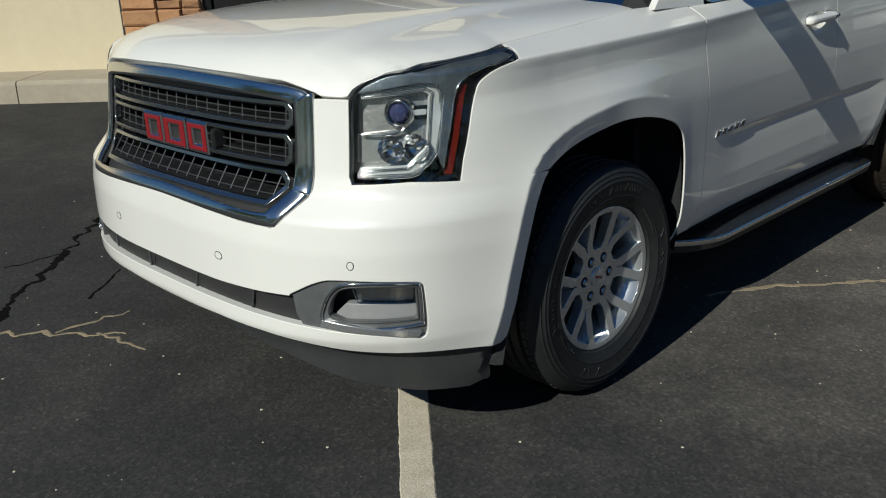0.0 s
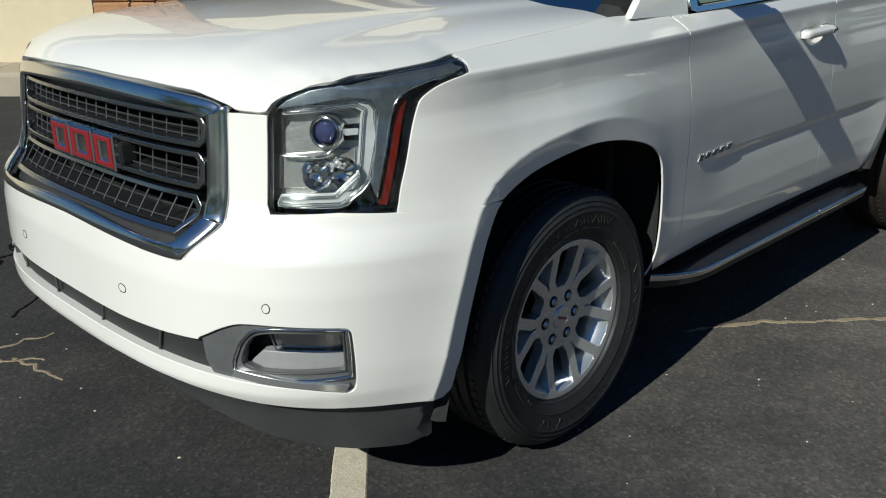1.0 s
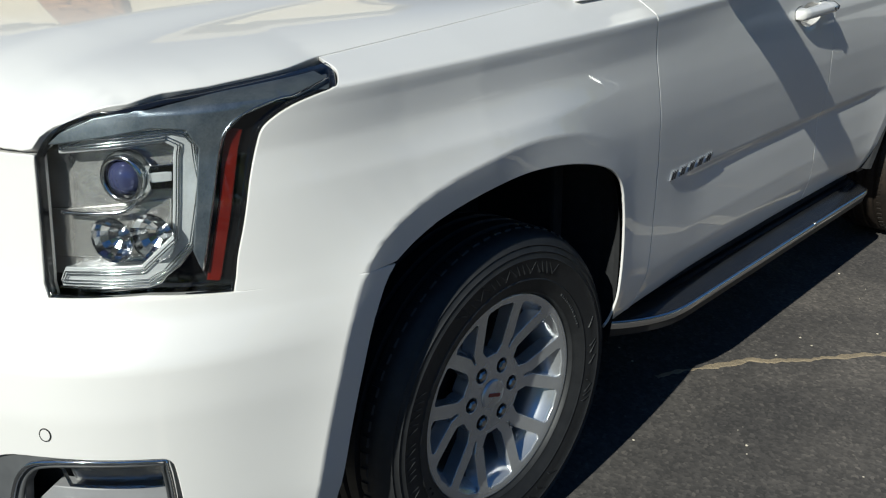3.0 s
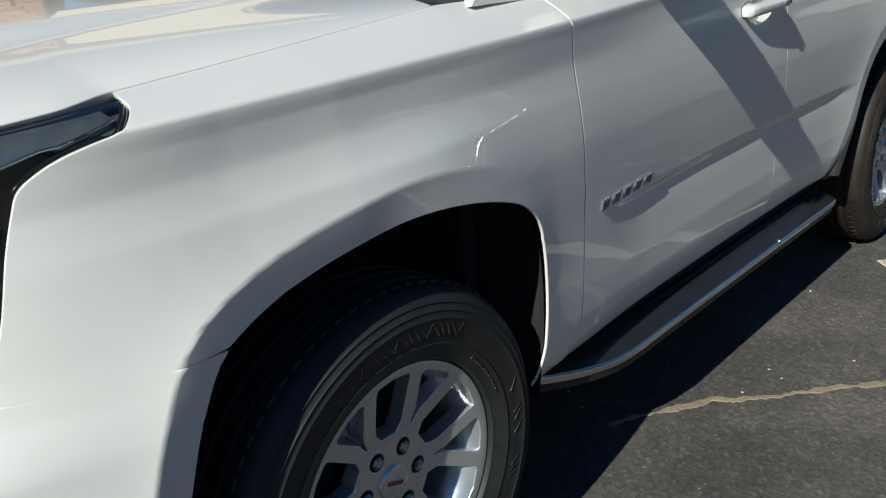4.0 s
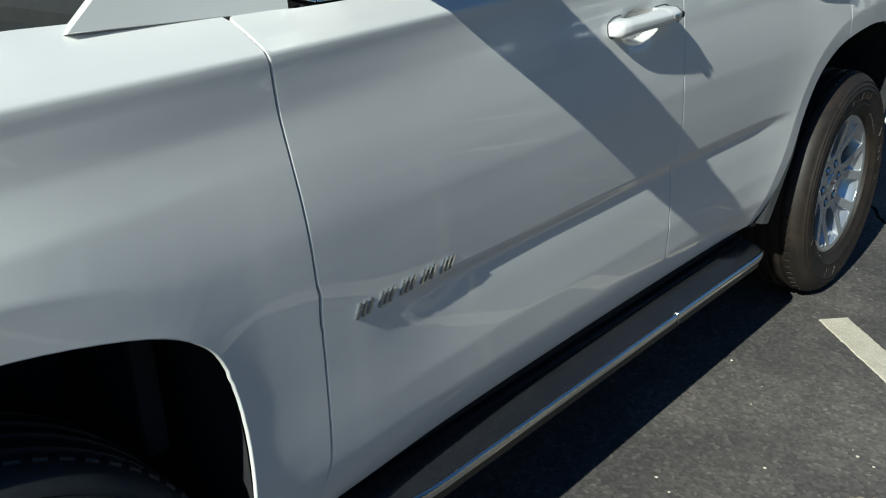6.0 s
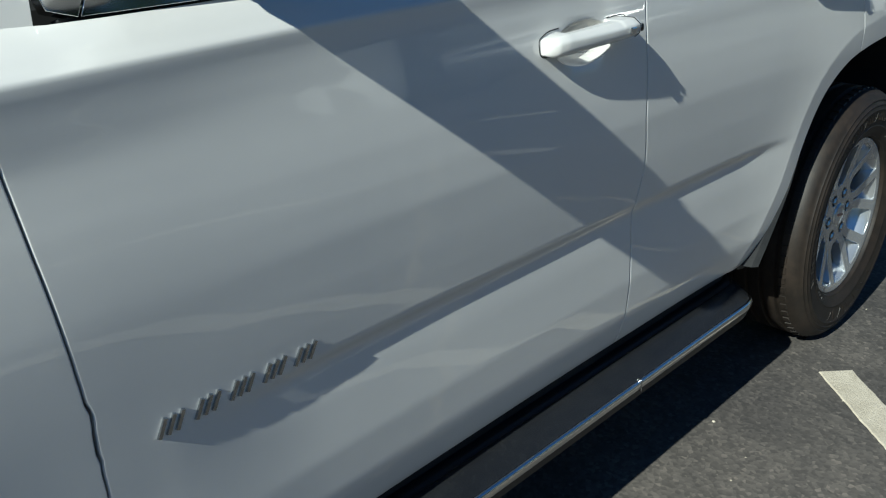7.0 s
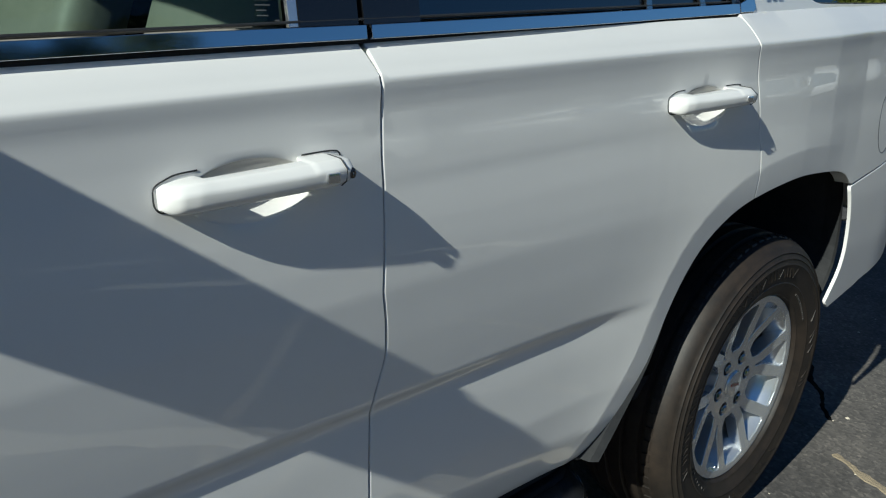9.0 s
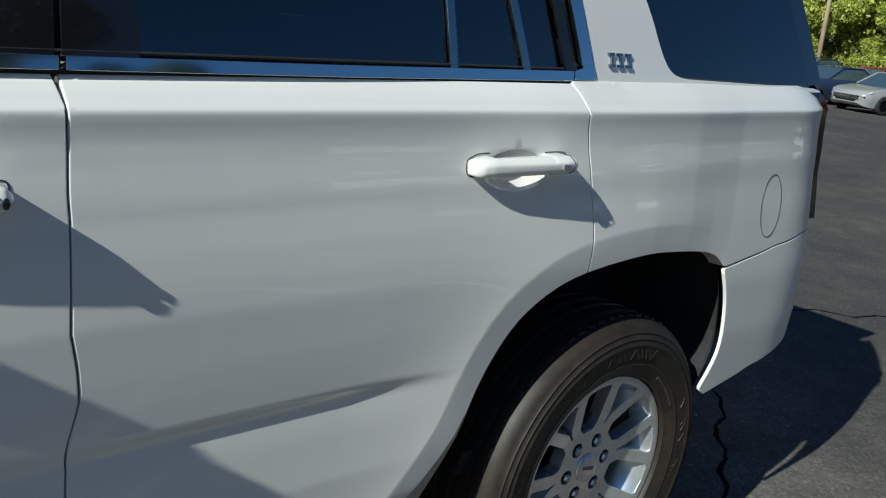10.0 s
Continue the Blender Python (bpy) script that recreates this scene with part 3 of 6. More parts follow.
SIDE_ROWS = [0.16 + 0.018 * i for i in range(32)] + [0.74, 0.748, 0.754, 0.76, 0.766, 0.772, 0.778, 0.786] + [between_row(i / 22) for i in range(23)]
SIDE_ROWS += [shoulder_row(k) for k in (-0.034, -0.024, -0.016, -0.009, -0.003, 0.003, 0.009, 0.016, 0.024, 0.034, 0.046, 0.06, 0.075)]
FRONT_ROWS = [0.14 + 0.014 * i for i in range(80)]


def offset_lip(curve, d):
    t = np.gradient(curve, axis=0)
    t /= np.hypot(t[:, 0], t[:, 1])[:, None]
    return np.array([at_x(x, z) for x, z in curve + np.stack((-t[:, 1], t[:, 0]), 1) * d if z > 0.3])


_s = np.arange(1.1, 6.0, 0.009)
FOLDS = [np.stack((_s, shoulder_z(nominal_x(_s)) + k), 1) for k in (-0.026, -0.016, -0.009, -0.004, 0.0, 0.004, 0.009, 0.016, 0.026)]
FOLDS += [np.stack((_s, np.full(len(_s), z)), 1) for z in (0.740, 0.748, 0.753, 0.759, 0.766, 0.772, 0.776, 0.784)]
FOLDS += [offset_lip(spline(c, 10), d) for c in (FRONT_LIP, REAR_LIP) for d in (0.010, 0.025, 0.045, 0.060, 0.0655, 0.071, 0.079, 0.090)]

# loops of edges that follow the hollows behind the door handles
for cx, cz in CUPS:
    for r in (1.03, 1.0, 0.97, 0.92, 0.84, 0.72, 0.56, 0.36):
        FOLDS.append(np.array([at_x(cx + CUP_W * r * math.cos(a), cz + CUP_H * r * math.sin(a)) for a in np.linspace(0, 2 * math.pi, 61)]))


def side_panel(name, outline, parent, mat=None, holes=(), step=0.018, lift=0.0, depth=0.02, gap=0.002, label="", rows=None, both=True, mirror=False, lines=()):
    """A panel on the left side, and its mirror image on the right one."""
    sz, tri = cut_patch(outline, holes, rows or SIDE_ROWS, step, gap, lines)
    if mirror:
        sz[sz[:, 0] < abs(gap) + 1e-3, 0] = 0.0
    p, n = body(sz, lift)
    if mirror:
        p[sz[:, 0] == 0, 1] = 0.0
    data = shell(p, n, tri, depth, mirror=mirror)
    ob = hang(name, panel_mesh(name, *data, mat or WHITE), parent, label)
    if both and not mirror:
        vs, fs, ns = data
        q = [(v[0], -v[1], v[2]) for v in vs]
        f2, n2, k = [], [], 0
        for f in fs:
            f2.append(tuple(reversed(f)))
            n2 += [(m[0], -m[1], m[2]) for m in reversed(ns[k:k + len(f)])]
            k += len(f)
        hang(name, panel_mesh(name, q, f2, n2, mat or WHITE), parent, label)
    return ob


def rounded(points, times):
    """An open line with its corners cut."""
    p = [np.array(q, float) for q in points]
    for _ in range(times):
        p = [p[0]] + [q for a, b in zip(p[:-1], p[1:]) for q in (a * 0.75 + b * 0.25, a * 0.25 + b * 0.75)] + [p[-1]]
    return [tuple(q) for q in p]


def on_body(points, lift=0.0, n=6, closed=False):
    """A smooth path on the car's side through points (s, z)."""
    sz = spline(points, n, closed)
    return body(sz, lift)[0]


def trim(name, points, radius, mat, parent, lift=0.0, sides=8, n=6, closed=False, label="", both=False):
    v = tube([tuple(p) for p in on_body(points, lift, n, closed)], radius, sides, closed)
    ob = hang(name, mesh_of(name, *v, mat, True), parent, label)
    if both:
        hang(name, mesh_of(name, *mirrored(*v), mat, True), parent, label)
    return ob


car = thing("suv", (1.5, 0, 0), "white full-size SUV with chrome grille, parked on asphalt", "car")

lip_f = spline(FRONT_LIP, 4)
lip_r = spline(REAR_LIP, 4)
LAMP_FRONT = [at_y(-0.738, 0.878), at_y(-0.727, 0.90), at_y(-0.718, 1.06), at_y(-0.716, 1.100)]
LAMP_TOP = [at_y(-0.730, 1.124), at_x(-0.806, 1.147), at_x(-0.770, 1.168), at_x(-0.68, 1.187), at_x(-0.572, 1.1975), at_x(-0.465, 1.2045), at_x(-0.402, 1.2090)]
LAMP_BACK = [at_x(-0.390, 1.2085), at_x(-0.396, 1.2010), at_x(-0.428, 1.1865), at_x(-0.446, 1.1790), at_x(-0.472, 1.1735), at_x(-0.510, 1.163), at_x(-0.541, 1.149), at_x(-0.565, 1.131), at_x(-0.578, 1.101), at_x(-0.597, 1.051), at_x(-0.617, 0.986), at_x(-0.636, 0.930), at_x(-0.652, 0.877)]
LAMP = LAMP_FRONT + list(map(tuple, spline(LAMP_TOP, 4))) + list(map(tuple, spline(LAMP_BACK, 4)))
GRILLE = [at_y(-0.42, 0.757), at_y(-0.55, 0.755), at_y(-0.575, 0.768), at_y(-0.627, 0.84), at_y(-0.632, 0.86), at_y(-0.620, 1.105)]
STRIP_TOP = [at_y(-0.607, 0.565), at_y(-0.49, 0.559), at_y(-0.312, 0.554), (0, 0.554)]
STRIP_LOW = [(0, 0.488), at_y(-0.294, 0.488), at_y(-0.514, 0.484), at_y(-0.64, 0.479)]
FOG = [at_y(-0.64, 0.479), at_y(-0.756, 0.472), at_y(-0.846, 0.464), at_x(-0.797, 0.447), at_x(-0.782, 0.452), at_x(-0.775, 0.470), at_x(-0.781, 0.600), at_x(-0.787, 0.615), at_x(-0.80, 0.622), at_y(-0.745, 0.631), at_y(-0.69, 0.617), at_y(-0.612, 0.572), at_y(-0.622, 0.51)]
FOG = [FOG[0]] + rounded(FOG[1:-1], 2) + [FOG[-1]]
LIP_LOW = [(0, 0.430), at_y(-0.278, 0.436), at_y(-0.487, 0.432), at_y(-0.64, 0.422), at_y(-0.745, 0.411), at_x(-0.775, 0.396), at_x(-0.68, 0.388), at_x(-0.62, 0.382), at_x(-0.555, 0.374)]
front_arch = [at_x(x, z) for x, z in lip_f if 0.36 < z < 0.862 and x < -0.3]

bumper_outline = [(0, 0.775), *[tuple(q) for q in GRILLE], at_y(-0.716, 1.1045), *reversed(LAMP_FRONT[:3]), at_x(-0.76, 0.886), at_x(-0.655, 0.879),
                  at_x(-0.5, 0.876), at_x(-0.364, 0.862), *reversed(front_arch), *reversed(LIP_LOW), *STRIP_LOW, *FOG[1:-1], *STRIP_TOP]
bumper = side_panel("front_bumper", bumper_outline, car, rows=FRONT_ROWS, step=0.014, mirror=True, depth=0.03, lines=FOLDS[17:25])

# black valance under the bumper, dark intake strip, and the plate behind them
valance = [(0, 0.428), *LIP_LOW[1:-1], at_x(-0.574, 0.377), at_x(-0.574, 0.262), at_x(-0.63, 0.236), at_x(-0.75, 0.246), at_y(-0.70, 0.285), at_y(-0.5, 0.345), at_y(-0.25, 0.385), (0, 0.395)]
side_panel("valance", valance, car, GREY, rows=FRONT_ROWS, step=0.02, mirror=True, lift=-0.022, depth=0.03, gap=-0.012, label="dark grey plastic air dam")
strip = STRIP_LOW + STRIP_TOP
side_panel("lower_intake", strip, car, DARK, rows=FRONT_ROWS, step=0.02, mirror=True, lift=-0.028, depth=0.05, gap=-0.012, label="dark grey lower air intake")
cell = [at_y(-0.13, 0.50), at_y(-0.44, 0.498), at_y(-0.45, 0.545), at_y(-0.13, 0.543)]
side_panel("intake_recess", cell, car, DARK, rows=FRONT_ROWS, step=0.02, lift=-0.024, depth=0.004, gap=0.0)
side_panel("intake_back", [(0, 0.44), at_y(-0.9, 0.40), at_y(-0.9, 0.68), (0, 0.68)], car, LINER, rows=FRONT_ROWS, step=0.05, mirror=True, lift=-0.14, depth=0.0)
for y in (-0.44, -0.15):
    trim("intake_rib", [at_y(y, 0.490), at_y(y - 0.012, 0.554)], 0.004, GREY, car, -0.022, 6, both=True)

# fog lamp bezel
fog_hole = [at_y(-0.722, 0.520), at_y(-0.728, 0.560), at_y(-0.745, 0.590), at_y(-0.772, 0.604), at_y(-0.83, 0.609), at_x(-0.806, 0.605), at_x(-0.800, 0.595), at_x(-0.798, 0.512), at_x(-0.805, 0.505), at_y(-0.83, 0.502), at_y(-0.76, 0.503)]
side_panel("fog_bezel", FOG, car, FOG_GREY, [fog_hole], rows=FRONT_ROWS, step=0.012, lift=-0.010, depth=0.02, gap=0.001, label="satin grey fog lamp surround")
side_panel("fog_pocket", [at_y(-0.60, 0.45), at_x(-0.70, 0.45), at_x(-0.70, 0.64), at_y(-0.60, 0.64)], car, DARK, rows=FRONT_ROWS, step=0.02, lift=-0.075, depth=0.0)
side_panel("fog_shelf", [at_y(-0.715, 0.500), at_x(-0.797, 0.484), at_x(-0.797, 0.546), at_y(-0.76, 0.548)], car, SUNLIT_GREY, rows=FRONT_ROWS, step=0.02, lift=-0.034, depth=0.03)
side_panel("fog_lens", [at_y(-0.790, 0.552), at_x(-0.800, 0.546), at_x(-0.800, 0.603), at_y(-0.775, 0.603)], car, CLEAR, rows=FRONT_ROWS, step=0.012, lift=-0.030, depth=0.01, label="clear fog lamp lens")
side_panel("fog_reflector", [at_y(-0.790, 0.552), at_x(-0.800, 0.546), at_x(-0.800, 0.603), at_y(-0.775, 0.603)], car, CELL_WALL, rows=FRONT_ROWS, step=0.01, lift=-0.05, depth=0.02)
fog_ring = [at_y(-0.703, 0.500), at_y(-0.712, 0.555), at_y(-0.735, 0.595), at_y(-0.765, 0.613), at_y(-0.83, 0.619), at_x(-0.805, 0.614), at_x(-0.792, 0.602), at_x(-0.789, 0.505), at_x(-0.797, 0.490), at_y(-0.84, 0.484), at_y(-0.76, 0.487)]
trim("fog_trim", fog_ring, 0.0045, CHROME, car, -0.006, n=6, closed=True, label="bright chrome ring round the fog lamp", both=True)
trim("fog_inner_edge", fog_hole, 0.003, GREY, car, -0.010, n=4, closed=True, both=True)
blade = [at_y(-0.71, 0.505), at_y(-0.76, 0.497), at_y(-0.85, 0.482), at_x(-0.800, 0.474), at_x(-0.793, 0.470), at_x(-0.80, 0.455), at_y(-0.85, 0.468), at_y(-0.76, 0.479), at_y(-0.70, 0.489)]
side_panel("fog_blade", blade, car, BRIGHT_TRIM, rows=FRONT_ROWS, step=0.01, lift=0.004, depth=0.02, gap=0.0, label="bright chrome blade below the fog lamp")

# parking sensors
for y, z in ((-0.785, 0.672), (-0.325, 0.635)):
    c = at_y(y, z)
    ring = [(c[0] + 0.0115 * math.cos(a), c[1] + 0.0115 * math.sin(a)) for a in (k * math.pi / 10 for k in range(20))]
    trim("sensor_ring", ring, 0.0012, DARK, car, 0.0005, 6, 1, True, both=True)
    side_panel("parking_sensor", [(c[0] + 0.0105 * math.cos(a), c[1] + 0.0105 * math.sin(a)) for a in (k * math.pi / 8 for k in range(16))], car, WHITE, rows=[z], step=0.006, lift=0.001, depth=0.004, gap=0.0)

# fender, doors, quarter panel, rear bumper
SEAM_F = spline(((0.518, 1.30), (0.531, 1.25), (0.545, 1.20), (0.551, 1.15), (0.563, 1.045), (0.573, 0.90), (0.579, 0.74), (0.579, 0.57), (0.568, 0.52), (0.545, 0.478), (0.535, 0.44)), 4)
SEAM_M = np.array(((1.702, 1.34), (1.703, 1.29), (1.706, 1.245), (1.707, 1.19), (1.708, 1.10), (1.708, 0.95), (1.710, 0.79), (1.711, 0.74), (1.714, 0.60), (1.715, 0.44)))
SEAM_F[:, 0] -= 0.004 + 0.011 * np.clip((SEAM_F[:, 1] - 0.80) / 0.25, 0, 1)
SEAM_Q = spline(((2.664, 1.35), (2.680, 1.312), (2.690, 1.272), (2.695, 1.235), (2.704, 1.19), (2.720, 1.12), (2.735, 1.05), (2.741, 0.99), (2.742, 0.934)), 4)


def top_line(a, b, n=24, up=0.0):
    return [at_x(x, float(top_z(x)) + up) for x in np.linspace(a, b, n)]


fender_arch = [at_x(x, z) for x, z in lip_f if z > 0.862 or x > -0.3]
fender = [at_x(-0.364, 0.864), *fender_arch[1:-2], at_x(0.40, 0.44), at_x(0.535, 0.44), *[at_x(x, z) for x, z in SEAM_F[::-1] if z < float(top_z(x))],
          *top_line(0.505, -0.385, 30, 0.004), *[tuple(q) for q in spline(LAMP_BACK, 4)]]
side_panel("fender", fender, car, depth=0.006, gap=0.003, lines=FOLDS)
door1 = [*[at_x(x, z) for x, z in SEAM_F if z < float(top_z(x))], at_x(1.715, 0.44), *[at_x(x, z) for x, z in SEAM_M[::-1] if 0.45 < z < float(top_z(x))], *top_line(1.700, 0.530)]
front_door = side_panel("front_door", door1, car, step=0.015, depth=0.045, gap=0.0034, lines=FOLDS)
low_r = [at_x(x, z) for x, z in lip_r if x < 2.738 and z > 0.45]
door2 = [*[at_x(x, z) for x, z in SEAM_M if z < float(top_z(x))], at_x(2.31, 0.44), *low_r, *[at_x(x, z) for x, z in SEAM_Q[::-1] if z < float(top_z(x))], *top_line(2.672, 1.706)]
rear_door = side_panel("rear_door", door2, car, step=0.015, depth=0.018, gap=0.0034, lines=FOLDS)
arch_q = [at_x(x, z) for x, z in lip_r if x > 2.743 and z > 0.893]
quarter = [*arch_q, at_x(3.30, 0.893), at_x(3.5, 0.918), at_x(3.70, 0.945), at_x(3.875, 0.957), at_x(3.865, 1.10), at_x(3.83, 1.25), at_x(3.780, 1.36), *top_line(3.775, 2.685, 30, 0.004), *[at_x(x, z) for x, z in SEAM_Q if z < float(top_z(x))]]
side_panel("quarter_panel", quarter, car, depth=0.04, gap=0.003, lines=FOLDS)
low_q = [at_x(x, z) for x, z in lip_r if x > 3.2 and 0.545 < z < 0.89]
rear_bumper = [*low_q, at_x(3.33, 0.535), at_x(3.50, 0.562), at_x(3.66, 0.588), at_x(3.80, 0.615), at_x(3.93, 0.645), (S1 + S2 + 1.0, 0.66), (S1 + S2 + 1.0, 0.955), at_x(3.90, 0.955), at_x(3.70, 0.942), at_x(3.5, 0.915), at_x(3.302, 0.889)]
low_rows = [0.46 + 0.018 * i for i in range(50)]
side_panel("rear_bumper", rear_bumper, car, rows=low_rows, step=0.018, depth=0.009, lines=FOLDS[25:33])
side_panel("tail_lamp", [at_x(3.880, 0.964), at_x(4.02, 0.967), at_x(4.00, 1.15), at_x(3.955, 1.33), at_x(3.89, 1.42), at_x(3.795, 1.42), at_x(3.836, 1.25), at_x(3.870, 1.10)], car, REDLENS, rows=FRONT_ROWS + [1.28, 1.32, 1.36, 1.4], step=0.015, lift=0.020, depth=0.04, label="dark red tail lamp lens")
side_panel("liftgate", [at_x(4.025, 0.965), (S1 + S2 + 1.0, 0.965), (S1 + S2 + 1.0, 1.40), at_x(3.89, 1.42), at_x(3.96, 1.33), at_x(4.005, 1.15)], car, rows=FRONT_ROWS + [1.28, 1.32, 1.36, 1.4], step=0.03)

# dark structure behind the gaps
gx = np.linspace(0.45, 3.3, 90)
for side in (-1, 1):
    vs, fs = [], []
    zs = np.linspace(0.0, 1.0, 14)
    for x in gx:
        for k in zs:
            z = 0.47 + (float(top_z(x)) - 0.02 - 0.47) * k
            vs.append((x, side * (float(side_width(x, z)) - 0.060), z))
    for i in range(len(gx) - 1):
        for j in range(13):
            c = ((gx[i] + gx[i + 1]) / 2, 0.47 + (1.25 - 0.47) * (j + 0.5) / 13)
            if inside(np.array([c[0]]), np.array([c[1]]), lip_f + (0, 0.05))[0] or inside(np.array([c[0]]), np.array([c[1]]), lip_r + (0, 0.05))[0]:
                continue
            fs.append((i * 14 + j, (i + 1) * 14 + j, (i + 1) * 14 + j + 1, i * 14 + j + 1)[:: -side])
    hang("inner_panel", mesh_of("inner_panel", vs, fs, LINER), car)

# hood
nose = side_point(np.array([u_from_y(y, 1.104) for y in (-0.640, -0.665, -0.695, -0.713)]), np.full(4, 1.104))
hood_side = [(q[0], q[1]) for q in nose] + [(x, 0.007 * min(1, max(0, (-0.60 - x) / 0.1)) - y) for x, y in zip(EDGE_X, EDGE_Y) if -0.826 < x < 0.24]
front_edge = [(float(hood_edge(y)) + 0.004, y) for y in np.linspace(0, -0.62, 22)]
hood_outline = front_edge + [tuple(q) for q in hood_side] + [(0.25, -0.80), (0.19, -0.4), (0.17, 0)]
hp, ht = cut_patch(hood_outline, [], [-0.9 + 0.018 * i for i in range(51)], 0.018, 0.002)
hp[np.abs(hp[:, 1]) < 0.0025, 1] = 0.0


def hood_shape(xy):
    x, y = xy[:, 0], xy[:, 1]
    h = 0.002
    z = hood_z(x, y)
    n = np.stack(((hood_z(x - h, y) - hood_z(x + h, y)) / (2 * h), (hood_z(x, y - h) - hood_z(x, y + h)) / (2 * h), np.ones(len(x))), 1)
    return np.stack((x, y, z), 1), n / np.linalg.norm(n, axis=1)[:, None]


hv, hn = hood_shape(hp)
hang("hood", panel_mesh("hood", *shell(hv, hn, ht, 0.03, mirror=True, flip=False), WHITE), car)

# ---- grille ----
def grille_poly(y, top, low, cut):
    """An outline in (y, z) with chamfered lower corners."""
    return [(0, low), (-(y - cut), low), (-y, low + cut), (-y, top - 0.02), (-y + 0.02, top), (0, top)]


def front_at(y, z, lift):
    sz = np.array([at_y(y, z)])
    q = body(sz, lift)[0][0]
    return (float(q[0]), float(y), float(z))


GR_OUT = [(0, 0.772), at_y(-0.42, 0.759), at_y(-0.548, 0.757), at_y(-0.575, 0.771), at_y(-0.624, 0.842), at_y(-0.629, 0.862), at_y(-0.618, 1.095), at_y(-0.60, 1.118), at_y(-0.54, 1.135), at_y(-0.35, 1.148), (0, 1.156)]
GR_IN = [(0, 0.802), at_y(-0.41, 0.790), at_y(-0.51, 0.790), at_y(-0.532, 0.800), at_y(-0.566, 0.850), at_y(-0.570, 0.870), at_y(-0.562, 1.070), at_y(-0.548, 1.085), at_y(-0.50, 1.096), at_y(-0.33, 1.106), (0, 1.112)]
flip_y = np.array((1, -1, 1))
edges = []
for curve in (GR_OUT, GR_IN):
    p, n = body(spline(curve, 6), -0.004)
    p[0, 1] = p[-1, 1] = 0.0
    edges.append((np.concatenate((p, p[-2:0:-1] * flip_y)), np.concatenate((n, n[-2:0:-1] * flip_y))))
(out_p, out_n), (in_p, in_n) = edges
SECTION = ((0.0, -1.0), (0.0, 0.10), (0.02, 0.36), (0.08, 0.58), (0.25, 0.80), (0.5, 0.93), (0.75, 1.0), (0.90, 0.97), (0.97, 0.80), (1.0, 0.4), (1.0, -1.0))
vs, fs, m = [], [], len(SECTION)
for i in range(len(out_p)):
    for f, h in SECTION:
        vs.append(out_p[i] * (1 - f) + in_p[i] * f + (out_n[i] * (1 - f) + in_n[i] * f) * 0.015 * h)
for i in range(len(out_p)):
    j = (i + 1) % len(out_p)
    fs += [(i * m + k, i * m + (k + 1) % m, j * m + (k + 1) % m, j * m + k) for k in range(m)]
surround = hang("grille_surround", mesh_of("grille_surround", vs, fs, SURROUND, True), car, "broad chrome grille surround")
side_panel("grille_back", [(0, 0.775), at_y(-0.58, 0.775), at_y(-0.60, 1.10), (0, 1.14)], car, GRILLE_BLACK, rows=FRONT_ROWS, step=0.04, lift=-0.15, depth=0.0, mirror=True)
bed_inner = [(0, 1.095), at_y(-0.3, 1.09), at_y(-0.5, 1.08), at_y(-0.545, 1.06), at_y(-0.545, 0.86), at_y(-0.5, 0.815), at_y(-0.40, 0.81), (0, 0.815)]
side_panel("grille_bed", GR_IN + bed_inner, car, DARK, rows=FRONT_ROWS, step=0.015, lift=-0.03, depth=0.05, mirror=True, gap=0.0)
for top, low, cut in ((1.090, 1.016, 0.018), (1.000, 0.914, 0.018), (0.898, 0.812, 0.045)):
    edge_y = 0.548 if cut < 0.03 else 0.545
    outer = grille_poly(edge_y, top, low, cut)
    inner = grille_poly(edge_y - 0.011, top - 0.008, low + 0.009, cut * 0.9)
    bend = lambda pts: [(at_y(y, z)[0] if y < 0 else 0.0, z) for y, z in resampled(np.array(pts), 0.03)[: -1]] + [(0.0, pts[-1][1])]
    o, i = bend(outer), bend(inner)
    o = [q for q in o if q[0] > 0 or q in (o[0], o[-1])]
    frame_ob = side_panel("grille_frame", o + [q for q in reversed(i)], car, SATIN, rows=FRONT_ROWS, step=0.010, lift=-0.004, depth=0.05, mirror=True, gap=0.0, label="silver edged grille opening frame")
    bars = []
    zs = [low + 0.018 + (top - low - 0.036) * k / 2 for k in range(3)]
    for z in zs[:3]:
        bars.append(tube([front_at(y, z, -0.030) for y in np.linspace(-edge_y + 0.03, edge_y - 0.03, 25)], 0.0022, 4))
    for y in np.linspace(-edge_y + 0.05, edge_y - 0.05, 17):
        bars.append(tube([front_at(y, low + 0.010, -0.030), front_at(y, top - 0.010, -0.030)], 0.0022, 4))
    hang("grille_mesh", mesh_of("grille_mesh", *joined(*bars), LATTICE), frame_ob, "thin grey lattice bars")
    shelf = [front_at(y, low + 0.008, -0.012) for y in np.linspace(-edge_y + 0.02, edge_y - 0.02, 25)]
    back = [front_at(y, low + 0.024, -0.085) for y in np.linspace(-edge_y + 0.02, edge_y - 0.02, 25)]
    hang("grille_ledge", mesh_of("grille_ledge", shelf + back, [(k, k + 1, 26 + k, 25 + k) for k in range(24)], GRILLE_BLACK, True), frame_ob)
